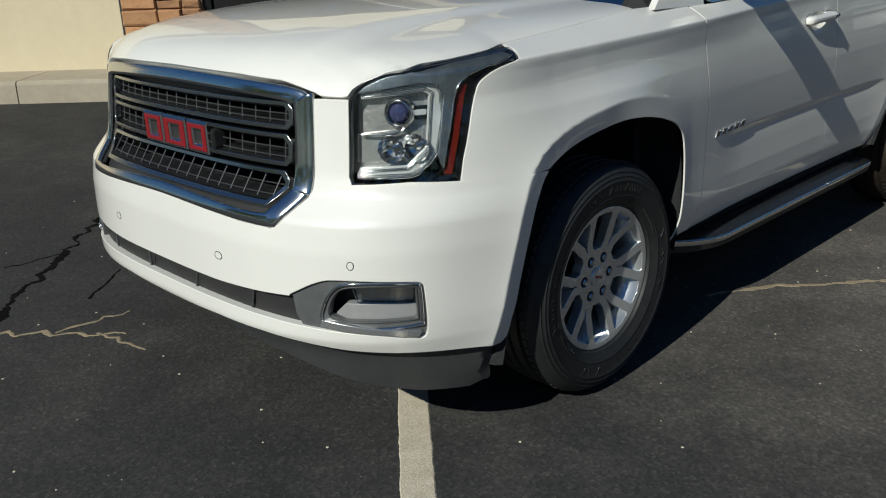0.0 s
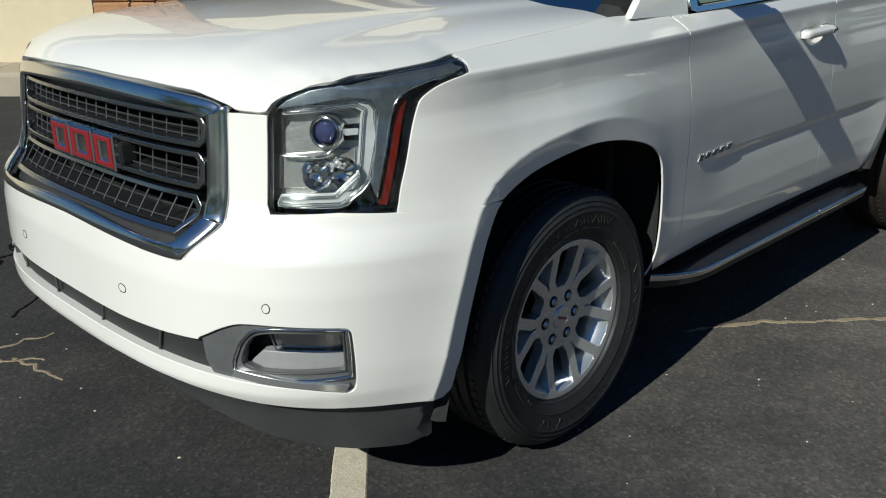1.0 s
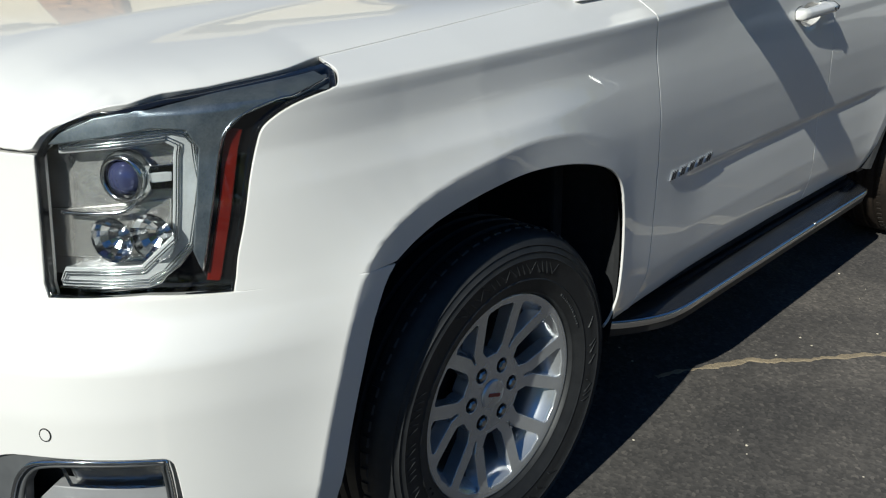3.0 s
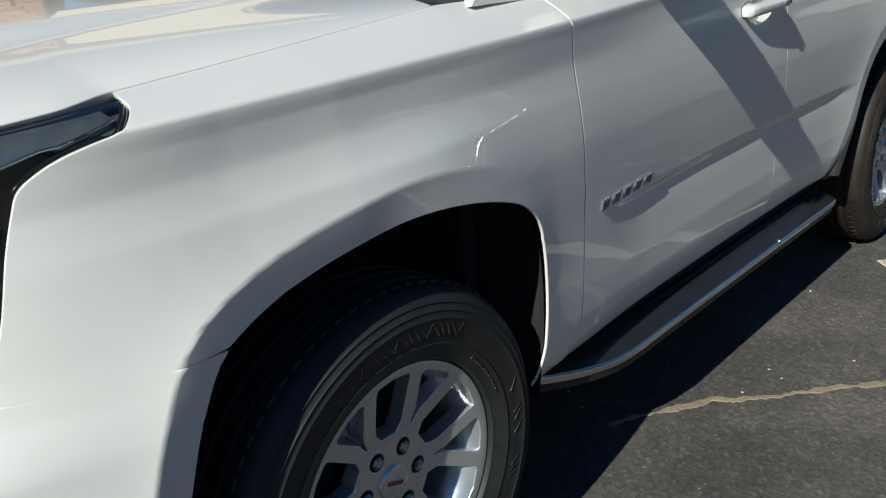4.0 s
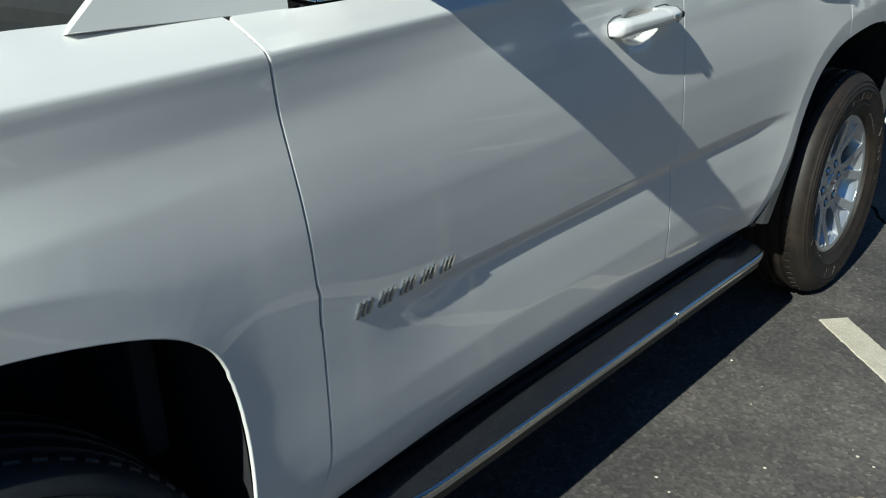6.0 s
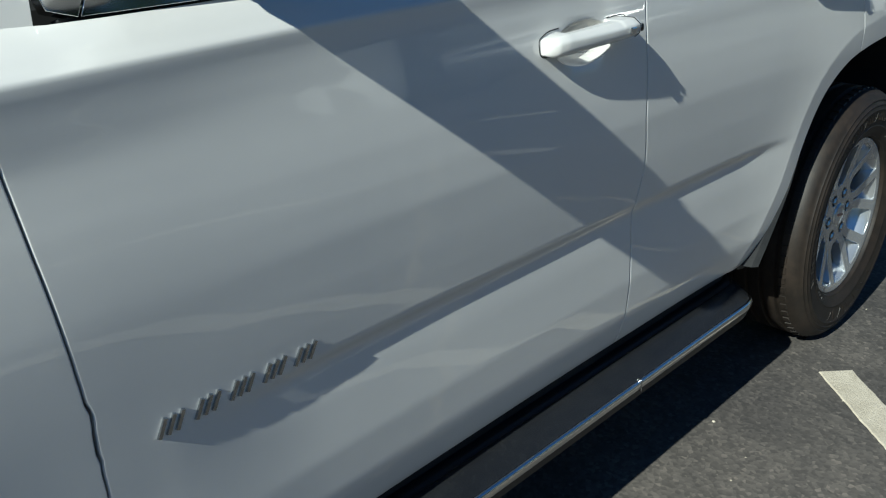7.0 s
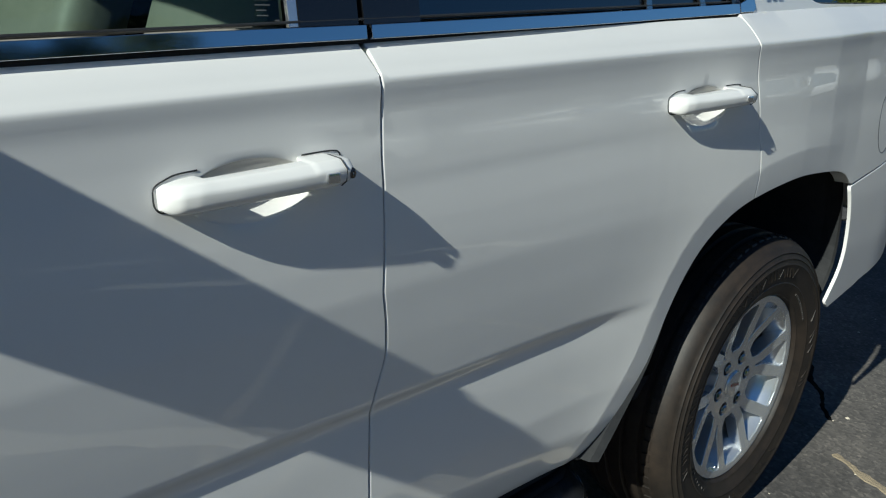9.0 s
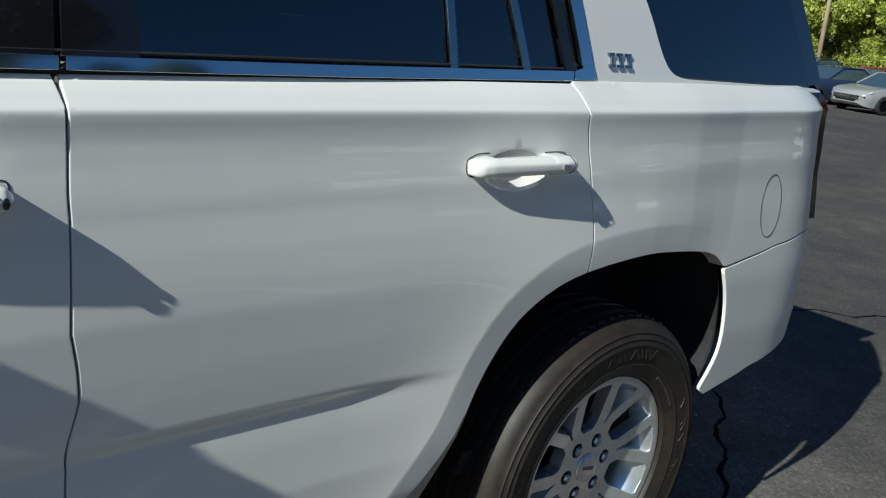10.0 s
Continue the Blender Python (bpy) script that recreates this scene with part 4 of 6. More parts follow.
# three plain red rings with bright edges stand for the maker's mark
def slotted(w, h, d, slot_w, slot_h, skin):
    """A rectangular block with a slot through its face."""
    vs = [(x, sy * a, sz * b) for x, a, b in ((0, w / 2, h / 2), (-d + skin, w / 2, h / 2), (-d, w / 2 - skin, h / 2 - skin), (-d, slot_w / 2 + skin, slot_h / 2 + skin), (-d + skin, slot_w / 2, slot_h / 2), (-0.002, slot_w / 2, slot_h / 2)) for sy, sz in ((-1, -1), (1, -1), (1, 1), (-1, 1))]
    fs = [(4 * r + k, 4 * r + (k + 1) % 4, 4 * r + 4 + (k + 1) % 4, 4 * r + 4 + k) for r in range(5) for k in range(4)]
    return vs, fs


for y, w in ((0.125, 0.118), (-0.012, 0.140), (-0.149, 0.118)):
    x = front_at(-abs(y) - 0.001, 0.965, 0.0)[0]
    v, f = slotted(w, 0.098, 0.045, w * 0.42, 0.044, 0.004)
    plate = hang("emblem_block", mesh_of("emblem_block", [(a + x + 0.022, b + y, c + 0.958) for a, b, c in v], f, CHROME), car, "chrome edged emblem block")
    v, f = slotted(w - 0.016, 0.082, 0.006, w * 0.42 + 0.012, 0.056, 0.0015)
    hang("emblem_face", mesh_of("emblem_face", [(a + x - 0.0195, b + y, c + 0.958) for a, b, c in v], f, RED), plate, "red enamel frame")
part("emblem_base", box_bm((0.06, 0.40, 0.07), (-0.935, -0.012, 0.955), 0.012, 2), DARK, car)

# ---- headlamps ----
lamp_rows = FRONT_ROWS + [1.18, 1.19, 1.2, 1.21]
lamp_body = side_panel("headlamp", LAMP, car, GLOSS_BLACK, rows=lamp_rows, step=0.014, lift=-0.055, depth=0.03, gap=0.001, label="black headlamp housing", both=True)
side_panel("headlamp_lens", LAMP, car, CLEAR, rows=lamp_rows, step=0.014, lift=0.001, depth=0.003, gap=0.0025, label="clear headlamp lens").visible_shadow = False
lamp_loop = shrunk(resampled(np.array(LAMP, float), 0.012), 0.004)
side_panel("lamp_border", LAMP, car, GLOSS_BLACK, [lamp_loop], rows=lamp_rows, step=0.010, lift=-0.004, depth=0.014, gap=0.0005, label="gloss black lamp border")
C_OUT = [at_y(-0.742, 0.903), at_y(-0.746, 0.895), at_x(-0.757, 0.898), at_x(-0.732, 0.914), at_x(-0.690, 0.957), at_x(-0.660, 1.059), at_x(-0.659, 1.120), at_x(-0.669, 1.138), at_x(-0.690, 1.145), at_x(-0.785, 1.137), at_y(-0.742, 1.120)]
C_IN = [at_y(-0.742, 1.106), at_x(-0.700, 1.122), at_x(-0.687, 1.112), at_x(-0.714, 0.974), at_x(-0.761, 0.927), at_y(-0.749, 0.921)]
drl = side_panel("light_guide", C_OUT + C_IN, car, FROST, rows=lamp_rows, step=0.008, lift=-0.022, depth=0.03, gap=0.0, label="clear layered C-shaped light guide")
C_LINE = np.array(C_OUT[1:-1], float)
for d, r, lift in ((0.0, 0.0024, -0.013), (0.0045, 0.0012, -0.018), (0.0090, 0.0012, -0.018)):
    trim("guide_line", [tuple(q) for q in shrunk(resampled(np.array(C_OUT + C_IN, float), 0.008), d)] if d else [tuple(q) for q in C_LINE], r, REFLECT, drl, lift, 6, 2, bool(d))
BROW_EDGE = [at_x(-0.684, 0.918), at_x(-0.634, 1.09), at_x(-0.618, 1.132), at_x(-0.590, 1.156), at_x(-0.53, 1.176), at_x(-0.424, 1.1945)]
side_panel("lamp_brow", [at_y(-0.737, 1.122), at_x(-0.804, 1.1395), at_x(-0.770, 1.1605), at_x(-0.68, 1.1810), at_x(-0.572, 1.1950), at_x(-0.465, 1.2018), at_x(-0.425, 1.2042), *BROW_EDGE[::-1], at_x(-0.690, 0.95), at_x(-0.654, 1.11), at_x(-0.668, 1.142), at_x(-0.71, 1.147)], car, SMOKE, rows=lamp_rows, step=0.010, lift=-0.005, depth=0.02, gap=0.0, label="dark smoke grey stippled lamp brow")
side_panel("lamp_flank", [at_x(-0.680, 0.895), at_x(-0.652, 0.89), at_x(-0.596, 1.065), at_x(-0.582, 1.10), at_x(-0.563, 1.132), at_x(-0.53, 1.153), at_x(-0.455, 1.175), at_x(-0.415, 1.193), *BROW_EDGE[::-1]], car, GLOSS_BLACK, rows=lamp_rows, step=0.012, lift=-0.017, depth=0.02, gap=0.0)
trim("brow_edge", BROW_EDGE, 0.0022, REFLECT, car, -0.005, 6, 5)
side_panel("tip_marker", [at_x(-0.455, 1.183), at_x(-0.424, 1.192), at_x(-0.404, 1.203), at_x(-0.44, 1.1995)], car, SMOKE, rows=lamp_rows, step=0.012, lift=-0.012, depth=0.02, gap=0.0)
side_panel("side_reflector", [at_x(-0.681, 0.902), at_x(-0.666, 0.899), at_x(-0.634, 1.00), at_x(-0.594, 1.130), at_x(-0.612, 1.134), at_x(-0.650, 1.00)], car, AMBER, rows=lamp_rows, step=0.01, lift=-0.012, depth=0.025, gap=0.0, label="deep orange side reflector")
side_panel("lamp_plate", [at_y(-0.685, 0.905), at_x(-0.757, 0.915), at_x(-0.705, 0.955), at_x(-0.680, 1.09), at_x(-0.695, 1.135), at_y(-0.685, 1.128)], car, CELL_WALL, rows=lamp_rows, step=0.014, lift=-0.052, depth=0.005, gap=0.0)
trim("lamp_divider", [at_y(-0.741, 1.012), at_y(-0.778, 1.011), at_x(-0.769, 1.015), at_x(-0.749, 1.034), at_x(-0.735, 1.051)], 0.004, REFLECT, car, -0.028, 6, 5)
# bright shelf of the lower cell
side_panel("cell_shelf", [at_y(-0.690, 0.934), at_x(-0.757, 0.940), at_x(-0.724, 0.968), at_x(-0.712, 1.03), at_y(-0.690, 1.008)], car, CELL, rows=lamp_rows, step=0.014, lift=-0.046, depth=0.004, gap=0.0)


def lamp_place(x, z, lift):
    p, n = body(np.array([at_x(x, z)]), lift)
    return Vector(p[0]), Vector(n[0])


for x, z, r, bowl in ((-0.758, 1.068, 0.031, False), (-0.785, 0.972, 0.036, True), (-0.738, 0.974, 0.038, True)):
    c, n = lamp_place(x, z, -0.030 if not bowl else -0.022)
    turn = Vector((-0.88, -0.46, 0.05)).normalized().to_track_quat("Z", "Y").to_matrix().to_4x4()
    m = Matrix.Translation(c) @ turn
    prof = [(r * 0.98, 0.010), (r * 1.10, 0.014), (r * 1.30, 0.006), (r * 1.42, -0.006), (r * 1.35, -0.02)] if not bowl else [(r * 1.06, 0.006), (r * 1.0, 0.003), (r * 0.85, -0.006), (r * 0.6, -0.015), (r * 0.3, -0.021), (r * 0.12, -0.010), (0.001, -0.006)]
    v, f = lathe(prof, 18 if bowl else 28, "z")
    ob = hang("projector_ring" if not bowl else "reflector_bowl", mesh_of("bowl", [m @ Vector(q) for q in v], f, REFLECT, not bowl), lamp_body)
    if not bowl:
        v, f = lathe([(0.001, 0.020), (r * 0.3, 0.019), (r * 0.6, 0.0145), (r * 0.85, 0.006), (r * 0.97, -0.004)], 28, "z")
        hang("projector_lens", mesh_of("projector_lens", [m @ Vector(q) for q in v], f, BLUE_LENS, True), ob, "bluish glass projector lens")
side_panel("lamp_tag", [at_x(-0.735, 1.052), at_x(-0.696, 1.051), at_x(-0.690, 1.085), at_x(-0.729, 1.082)], car, GLOSS_BLACK, rows=lamp_rows, step=0.012, lift=-0.026, depth=0.02, gap=0.0)
side_panel("tag_bar", [at_x(-0.727, 1.062), at_x(-0.702, 1.063), at_x(-0.700, 1.074), at_x(-0.725, 1.073)], car, FROST, rows=lamp_rows, step=0.01, lift=-0.022, depth=0.003, gap=0.0)


# ---- greenhouse ----
def glass_y(z, inset=0.0):
    k = z - 1.30
    return 0.924 - 0.26 * k - 0.16 * k * k - inset


def pane(name, outline, mat, parent, inset=0.0, depth=0.006, step=0.06, label=""):
    rows = list(np.arange(1.24, 1.9, step))
    xz, tri = cut_patch(outline, [], rows, step, 0.0015)
    for side in (-1, 1):
        y = side * glass_y(xz[:, 1], inset)
        p = np.stack((xz[:, 0], y, xz[:, 1]), 1)
        slope = 0.26 + 0.32 * (xz[:, 1] - 1.30)
        n = np.stack((np.zeros(len(y)), np.full(len(y), side * 1.0), slope), 1)
        n /= np.linalg.norm(n, axis=1)[:, None]
        hang(name, panel_mesh(name, *shell(p, n, tri, depth, 0.001, flip=side > 0), mat), parent, label)


def belt(x):
    return float(top_z(x)) + 0.006


pane("front_window", [(0.69, belt(0.7) + 0.012), (1.598, belt(1.598) + 0.012), (1.615, 1.79), (1.14, 1.79)], PALE_GLASS, car, 0.022, label="clear front door glass, raised")
pane("rear_window", [(1.819, belt(1.82) + 0.012), (2.380, belt(2.38) + 0.012), (2.378, 1.79), (1.838, 1.79)], TINT, car, 0.020, label="dark tinted rear door glass")
pane("vent_window", [(2.398, belt(2.4) + 0.012), (2.570, belt(2.57) + 0.012), (2.47, 1.79), (2.398, 1.79)], TINT, car, 0.020)
pane("end_window", [(2.592, belt(2.59) + 0.012), (2.690, belt(2.69) + 0.012), (2.60, 1.79), (2.49, 1.79)], TINT, car, 0.020)
pane("pillar_cover", [(1.613, belt(1.61) + 0.010), (1.708, belt(1.7) + 0.010), (1.732, 1.80), (1.632, 1.80)], GLOSS_BLACK, car, 0.012, label="gloss black door pillar cover")
pane("pillar_cover", [(1.715, belt(1.71) + 0.010), (1.818, belt(1.82) + 0.010), (1.837, 1.80), (1.739, 1.80)], GLOSS_BLACK, car, 0.012)
pane("pillar_edge", [(1.599, belt(1.6) + 0.010), (1.6145, belt(1.61) + 0.010), (1.6335, 1.80), (1.616, 1.80)], BRIGHT_TRIM, car, 0.013, label="pale silver edge strip")
pane("pillar_backing", [(1.603, belt(1.6) + 0.006), (1.83, belt(1.82) + 0.006), (1.845, 1.80), (1.622, 1.80)], LINER, car, 0.026)
pane("window_divider", [(2.380, belt(2.38) + 0.010), (2.400, belt(2.4) + 0.010), (2.400, 1.80), (2.380, 1.80)], SATIN, car, 0.012)
pane("window_divider", [(2.570, belt(2.57) + 0.010), (2.592, belt(2.59) + 0.010), (2.490, 1.80), (2.468, 1.80)], SATIN, car, 0.012)
pane("rear_trim", [(2.690, belt(2.69) + 0.010), (2.725, belt(2.72) + 0.012), (2.632, 1.80), (2.595, 1.80)], GLOSS_BLACK, car, 0.008)
# chrome along the belt and up the rear edge of the doors
for name, outline in (("belt_trim", [(0.665, belt(0.665) - 0.006), (0.80, belt(0.8) - 0.006), (1.432, belt(1.432) - 0.006), (1.707, belt(1.707) - 0.006), (1.708, belt(1.708) + 0.013), (1.432, belt(1.432) + 0.013), (0.80, belt(0.8) + 0.013), (0.675, belt(0.675) + 0.013)]),
                      ("belt_trim", [(1.714, belt(1.714) - 0.006), (2.131, belt(2.131) - 0.006), (2.70, belt(2.7) - 0.006), (2.70, belt(2.7) + 0.015), (2.131, belt(2.131) + 0.014), (1.715, belt(1.715) + 0.013)]),
                      ("corner_trim", [(2.702, belt(2.7) - 0.004), (2.760, belt(2.76) - 0.004), (2.770, belt(2.76) + 0.006), (2.762, belt(2.76) + 0.03), (2.668, 1.80), (2.636, 1.80), (2.728, belt(2.7) + 0.022), (2.702, belt(2.7) + 0.015)]),
                      ("front_corner_trim", [(0.625, belt(0.6) + 0.03), (0.632, belt(0.63) + 0.004), (0.664, belt(0.66) - 0.006), (0.674, belt(0.67) + 0.013), (0.67, belt(0.66) + 0.034), (1.13, 1.80), (1.10, 1.80)])):
    pane(name, outline, CHROME, car, -0.004, 0.02, 0.02, "chrome window trim")
pane("belt_seal", [(0.67, belt(0.67) + 0.013), (0.80, belt(0.8) + 0.013), (2.70, belt(2.7) + 0.015), (2.70, belt(2.7) + 0.019), (0.80, belt(0.8) + 0.017), (0.68, belt(0.68) + 0.017)], DARK, car, 0.012, 0.02, 0.02)
pane("belt_shadow_gap", [(0.645, belt(0.65) - 0.012), (0.80, belt(0.8) - 0.012), (1.70, belt(1.7) - 0.012), (2.755, belt(2.755) - 0.010), (2.755, belt(2.755) - 0.003), (1.70, belt(1.7) - 0.005), (0.80, belt(0.8) - 0.005), (0.645, belt(0.65) - 0.005)], LINER, car, 0.006, 0.02, 0.02)
for side in (-1, 1):
    part("pillar_trim", box_bm((0.070, 0.030, 0.62), (1.640, side * 0.835, 1.50), 0.010, 3), LEATHER, car, "pale grey inner pillar trim")

corner = spline(((2.835, 1.75), (2.97, 1.495), (3.005, 1.415), (3.026, 1.376), (3.053, 1.352), (3.095, 1.3425), (3.16, 1.3415)), 5)
quarter_hole = [tuple(q) for q in corner] + [(3.735, 1.347), (3.655, 1.55), (3.585, 1.70), (3.535, 1.75)]
pane("rear_pillar", [(2.765, belt(2.7) - 0.014), (3.785, belt(3.73) - 0.020), (3.780, 1.342), *[(x, z - 0.0) for x, z in quarter_hole[::-1][3:]], (2.81, 1.81), (2.672, 1.81), (2.766, belt(2.76) + 0.03)], WHITE, car, 0.0, 0.02, 0.04, "white rear roof pillar")
pane("quarter_window", quarter_hole, TINT, car, 0.008, 0.006, label="dark tinted quarter glass")
pane("pillar_wrap", [(3.725, 1.349), (3.815, belt(3.73) + 0.003), (3.80, 1.40), (3.72, 1.62), (3.63, 1.80), (3.525, 1.75), (3.640, 1.55)], GLOSS_BLACK, car, 0.012)
pane("a_pillar", [(0.30, belt(0.3) - 0.012), (0.62, belt(0.6) - 0.012), (0.625, belt(0.6) + 0.03), (1.095, 1.80), (1.0, 1.82)], WHITE, car, 0.004, 0.03, 0.04)

roof_pts, roof_f = [], []
for i in range(14):
    x = 0.98 + 2.6 * i / 13
    for j in range(15):
        y = -0.79 + 1.58 * j / 14
        roof_pts.append((x, y, 1.865 - 0.06 * abs(y / 0.79) ** 3 - 0.03 * ((x - 2.2) / 1.3) ** 2))
roof_f = [(i * 15 + j, (i + 1) * 15 + j, (i + 1) * 15 + j + 1, i * 15 + j + 1) for i in range(13) for j in range(14)]
hang("roof", mesh_of("roof", roof_pts, roof_f, WHITE, True), car)
ws = [(0.24, -0.84, 1.27), (0.14, 0, 1.29), (0.24, 0.84, 1.27), (1.0, 0.74, 1.80), (0.95, 0, 1.83), (1.0, -0.74, 1.80)]
hang("windshield", mesh_of("windshield", ws, [(0, 1, 4, 5), (1, 2, 3, 4)], PALE_GLASS), car).visible_shadow = False
hang("cowl", mesh_of("cowl", [(0.16, -0.9, 1.23), (0.10, 0, 1.25), (0.16, 0.9, 1.23), (0.30, 0.9, 1.262), (0.18, 0, 1.28), (0.30, -0.9, 1.262)], [(0, 1, 4, 5), (1, 2, 3, 4)], DARK), car)
back = [(3.56, -0.75, 1.80), (3.56, 0.75, 1.80), (3.77, 0.88, 1.36), (3.88, 0.5, 1.38), (3.89, 0, 1.38), (3.88, -0.5, 1.38), (3.77, -0.88, 1.36)]
hang("rear_glass", mesh_of("rear_glass", back, [(0, 1, 2, 3, 4, 5, 6)], TINT), car)
part("roof_spoiler", box_bm((0.26, 1.44, 0.04), (3.62, 0, 1.815), 0.015), WHITE, car)

# door mirror, one each side
for side in (-1, 1):
    bm = box_bm((0.13, 0.215, 0.150), (0, 0, 0), 0.045, 4)
    for v in bm.verts:
        v.co.x *= 0.85 + 0.5 * (v.co.z + 0.1)
    bmesh.ops.transform(bm, matrix=Matrix.Translation((0.765, side * 1.059, 1.418)), verts=bm.verts)
    mirror = part("door_mirror", bm, WHITE, car, "white door mirror housing", True)
    part("mirror_arm", box_bm((0.09, 0.12, 0.06), (0.775, side * 0.935, 1.375), 0.02), GLOSS_BLACK, mirror)
    part("mirror_glass", box_bm((0.006, 0.12, 0.11), (0.838, side * 1.059, 1.424), 0.002, 1), REFLECT, mirror)

# door handles: grip, end cap, button and lock
HANDLE_SLOPE, HANDLE_OUT = 0.036, 0.046


def handle(x0, x1, z0):
    """A strap handle with a flat front face, a sloping top face, and a foot at each end."""
    n = 60
    ya, yb = float(side_width(x0 - 0.01, z0)), float(side_width(x1 + 0.01, z0 + 0.01))
    secs = []
    for i in range(n + 1):
        k = i / n
        x = x0 + (x1 - x0) * k
        y0 = ya + (yb - ya) * k
        cz = z0 + HANDLE_SLOPE * (x - x0)
        d = HANDLE_OUT * np.interp(k, (0, 0.02, 0.06, 0.14, 0.35, 0.65, 0.85, 0.95, 1.0), (0.26, 0.46, 0.64, 0.74, 0.84, 0.95, 1.0, 0.97, 0.74))
        up = np.interp(k, (0, 0.025, 0.10, 0.17, 0.23, 0.735, 0.75, 0.90, 0.975, 1.0), (0.009, 0.0125, 0.0150, 0.0160, 0.0155, 0.0155, 0.0168, 0.0165, 0.0135, 0.0060))
        low = np.interp(k, (0, 0.03, 0.08, 0.9, 0.97, 1.0), (0.0130, 0.0170, 0.0180, 0.0165, 0.0135, 0.0070))
        inner = -0.006 if k < 0.20 or k > 0.745 else 0.012
        corners = [(inner, up), (d * 0.72, up), (d, up - 0.010), (d * 0.97, -low + 0.008), (d * 0.78, -low), (inner, -low)]
        prof = [corners[0]]
        for a, b, c in zip(corners[:-2], corners[1:-1], corners[2:]):
            a, b, c = Vector(a), Vector(b), Vector(c)
            r = min(0.0035, 0.4 * (a - b).length, 0.4 * (c - b).length)
            p, q = b + (a - b).normalized() * r, b + (c - b).normalized() * r
            prof += [tuple(p), tuple((p + q) * 0.25 + b * 0.5), tuple(q)]
        prof.append(corners[-1])
        secs.append([(x, -(y0 + y), cz + z) for y, z in prof])
    m = len(secs[0])
    vs = [q for s in secs for q in s]
    fs = [(i * m + k, (i + 1) * m + k, (i + 1) * m + (k + 1) % m, i * m + (k + 1) % m) for i in range(n) for k in range(m)]
    fs += [tuple(reversed(range(m))), tuple(n * m + k for k in range(m))]
    return vs, fs


for x0, x1, z0, parent in ((1.390, 1.634, 1.130, front_door), (2.386, 2.633, 1.161, rear_door)):
    me = mesh_of("handle", *handle(x0, x1, z0), WHITE)
    bm = bmesh.new()
    bm.from_mesh(me)
    bmesh.ops.recalc_face_normals(bm, faces=bm.faces)
    bm.to_mesh(me)
    bm.free()
    me.shade_smooth()
    me.set_sharp_from_angle(angle=radians(48))
    h = hang("door_handle", me, parent, "white strap door handle")
    ya, yb = float(side_width(x0 - 0.01, z0)), float(side_width(x1 + 0.01, z0 + 0.01))

    def grip_at(k, out, dz=0.0):
        """A point of the handle: k along it, out from the door, dz above its middle."""
        return (x0 + (x1 - x0) * k, -(ya + (yb - ya) * k + out), z0 + HANDLE_SLOPE * (x1 - x0) * k + dz)

    gasket = [(0.05, 0.0215), (0.024, 0.0205), (0.010, 0.0165), (-0.002, 0.0105), (-0.004, 0.0), (-0.002, -0.0125), (0.010, -0.0190), (0.05, -0.0200)]
    trim("gasket", [at_x(x0 + a, z0 + HANDLE_SLOPE * a + dz) for a, dz in gasket], 0.0011, DARK, h, 0.0, 6, 4)
    tail = [(-0.055, 0.0178), (-0.012, 0.0172), (0.002, 0.0120), (0.003, -0.0100), (-0.004, -0.0170), (-0.05, -0.0205)]
    trim("gasket", [at_x(x1 + a, z0 + HANDLE_SLOPE * (x1 + a - x0) + dz) for a, dz in tail], 0.0011, DARK, h, 0.0, 6, 4)
    part("handle_button", box_bm((0.018, 0.008, 0.013), grip_at(0.825, HANDLE_OUT * 0.965, -0.002), 0.0025), CHROME, h, "small chrome button")
    if x0 < 2:
        vv, ff = lathe([(0.001, -0.0015), (0.0042, -0.0012), (0.0050, 0.004)], 18)
        kx, ky, kz = grip_at(0.950, HANDLE_OUT * 0.965, -0.001)
        hang("lock", mesh_of("lock", [(a + kx, b + ky, c * 1.5 + kz) for a, b, c in vv], ff, GLOSS_BLACK, True), h)
    joint = [grip_at(0.905, o, dz) for o, dz in ((0.008, 0.0166), (0.0340, 0.0164), (0.0475, 0.0065), (0.0462, -0.0085), (0.0368, -0.0164))]
    hang("cap_joint", mesh_of("cap_joint", *tube(joint, 0.0009, 5), DARK), h)

# fuel door seam, badges as plain bright bars
fc = at_x(3.495, 1.038)
trim("fuel_door_seam", [(fc[0] + 0.052 * math.cos(a), fc[1] + 0.083 * math.sin(a)) for a in (k * math.pi / 16 for k in range(32))], 0.0011, GREY, car, 0.0, 6, 2, True)


def badge(x0, x1, z0, z1, height, bars, slope):
    """Upright and slanting chrome bars along a line on the body side."""
    sets = []
    for a, b, c, d in bars:
        p = []
        for fx, fz in ((a, b), (c, d)):
            x = x0 + (x1 - x0) * fx
            z = z0 + (z1 - z0) * fx + height * fz
            p.append((x, z))
        sets.append(p)
    return sets


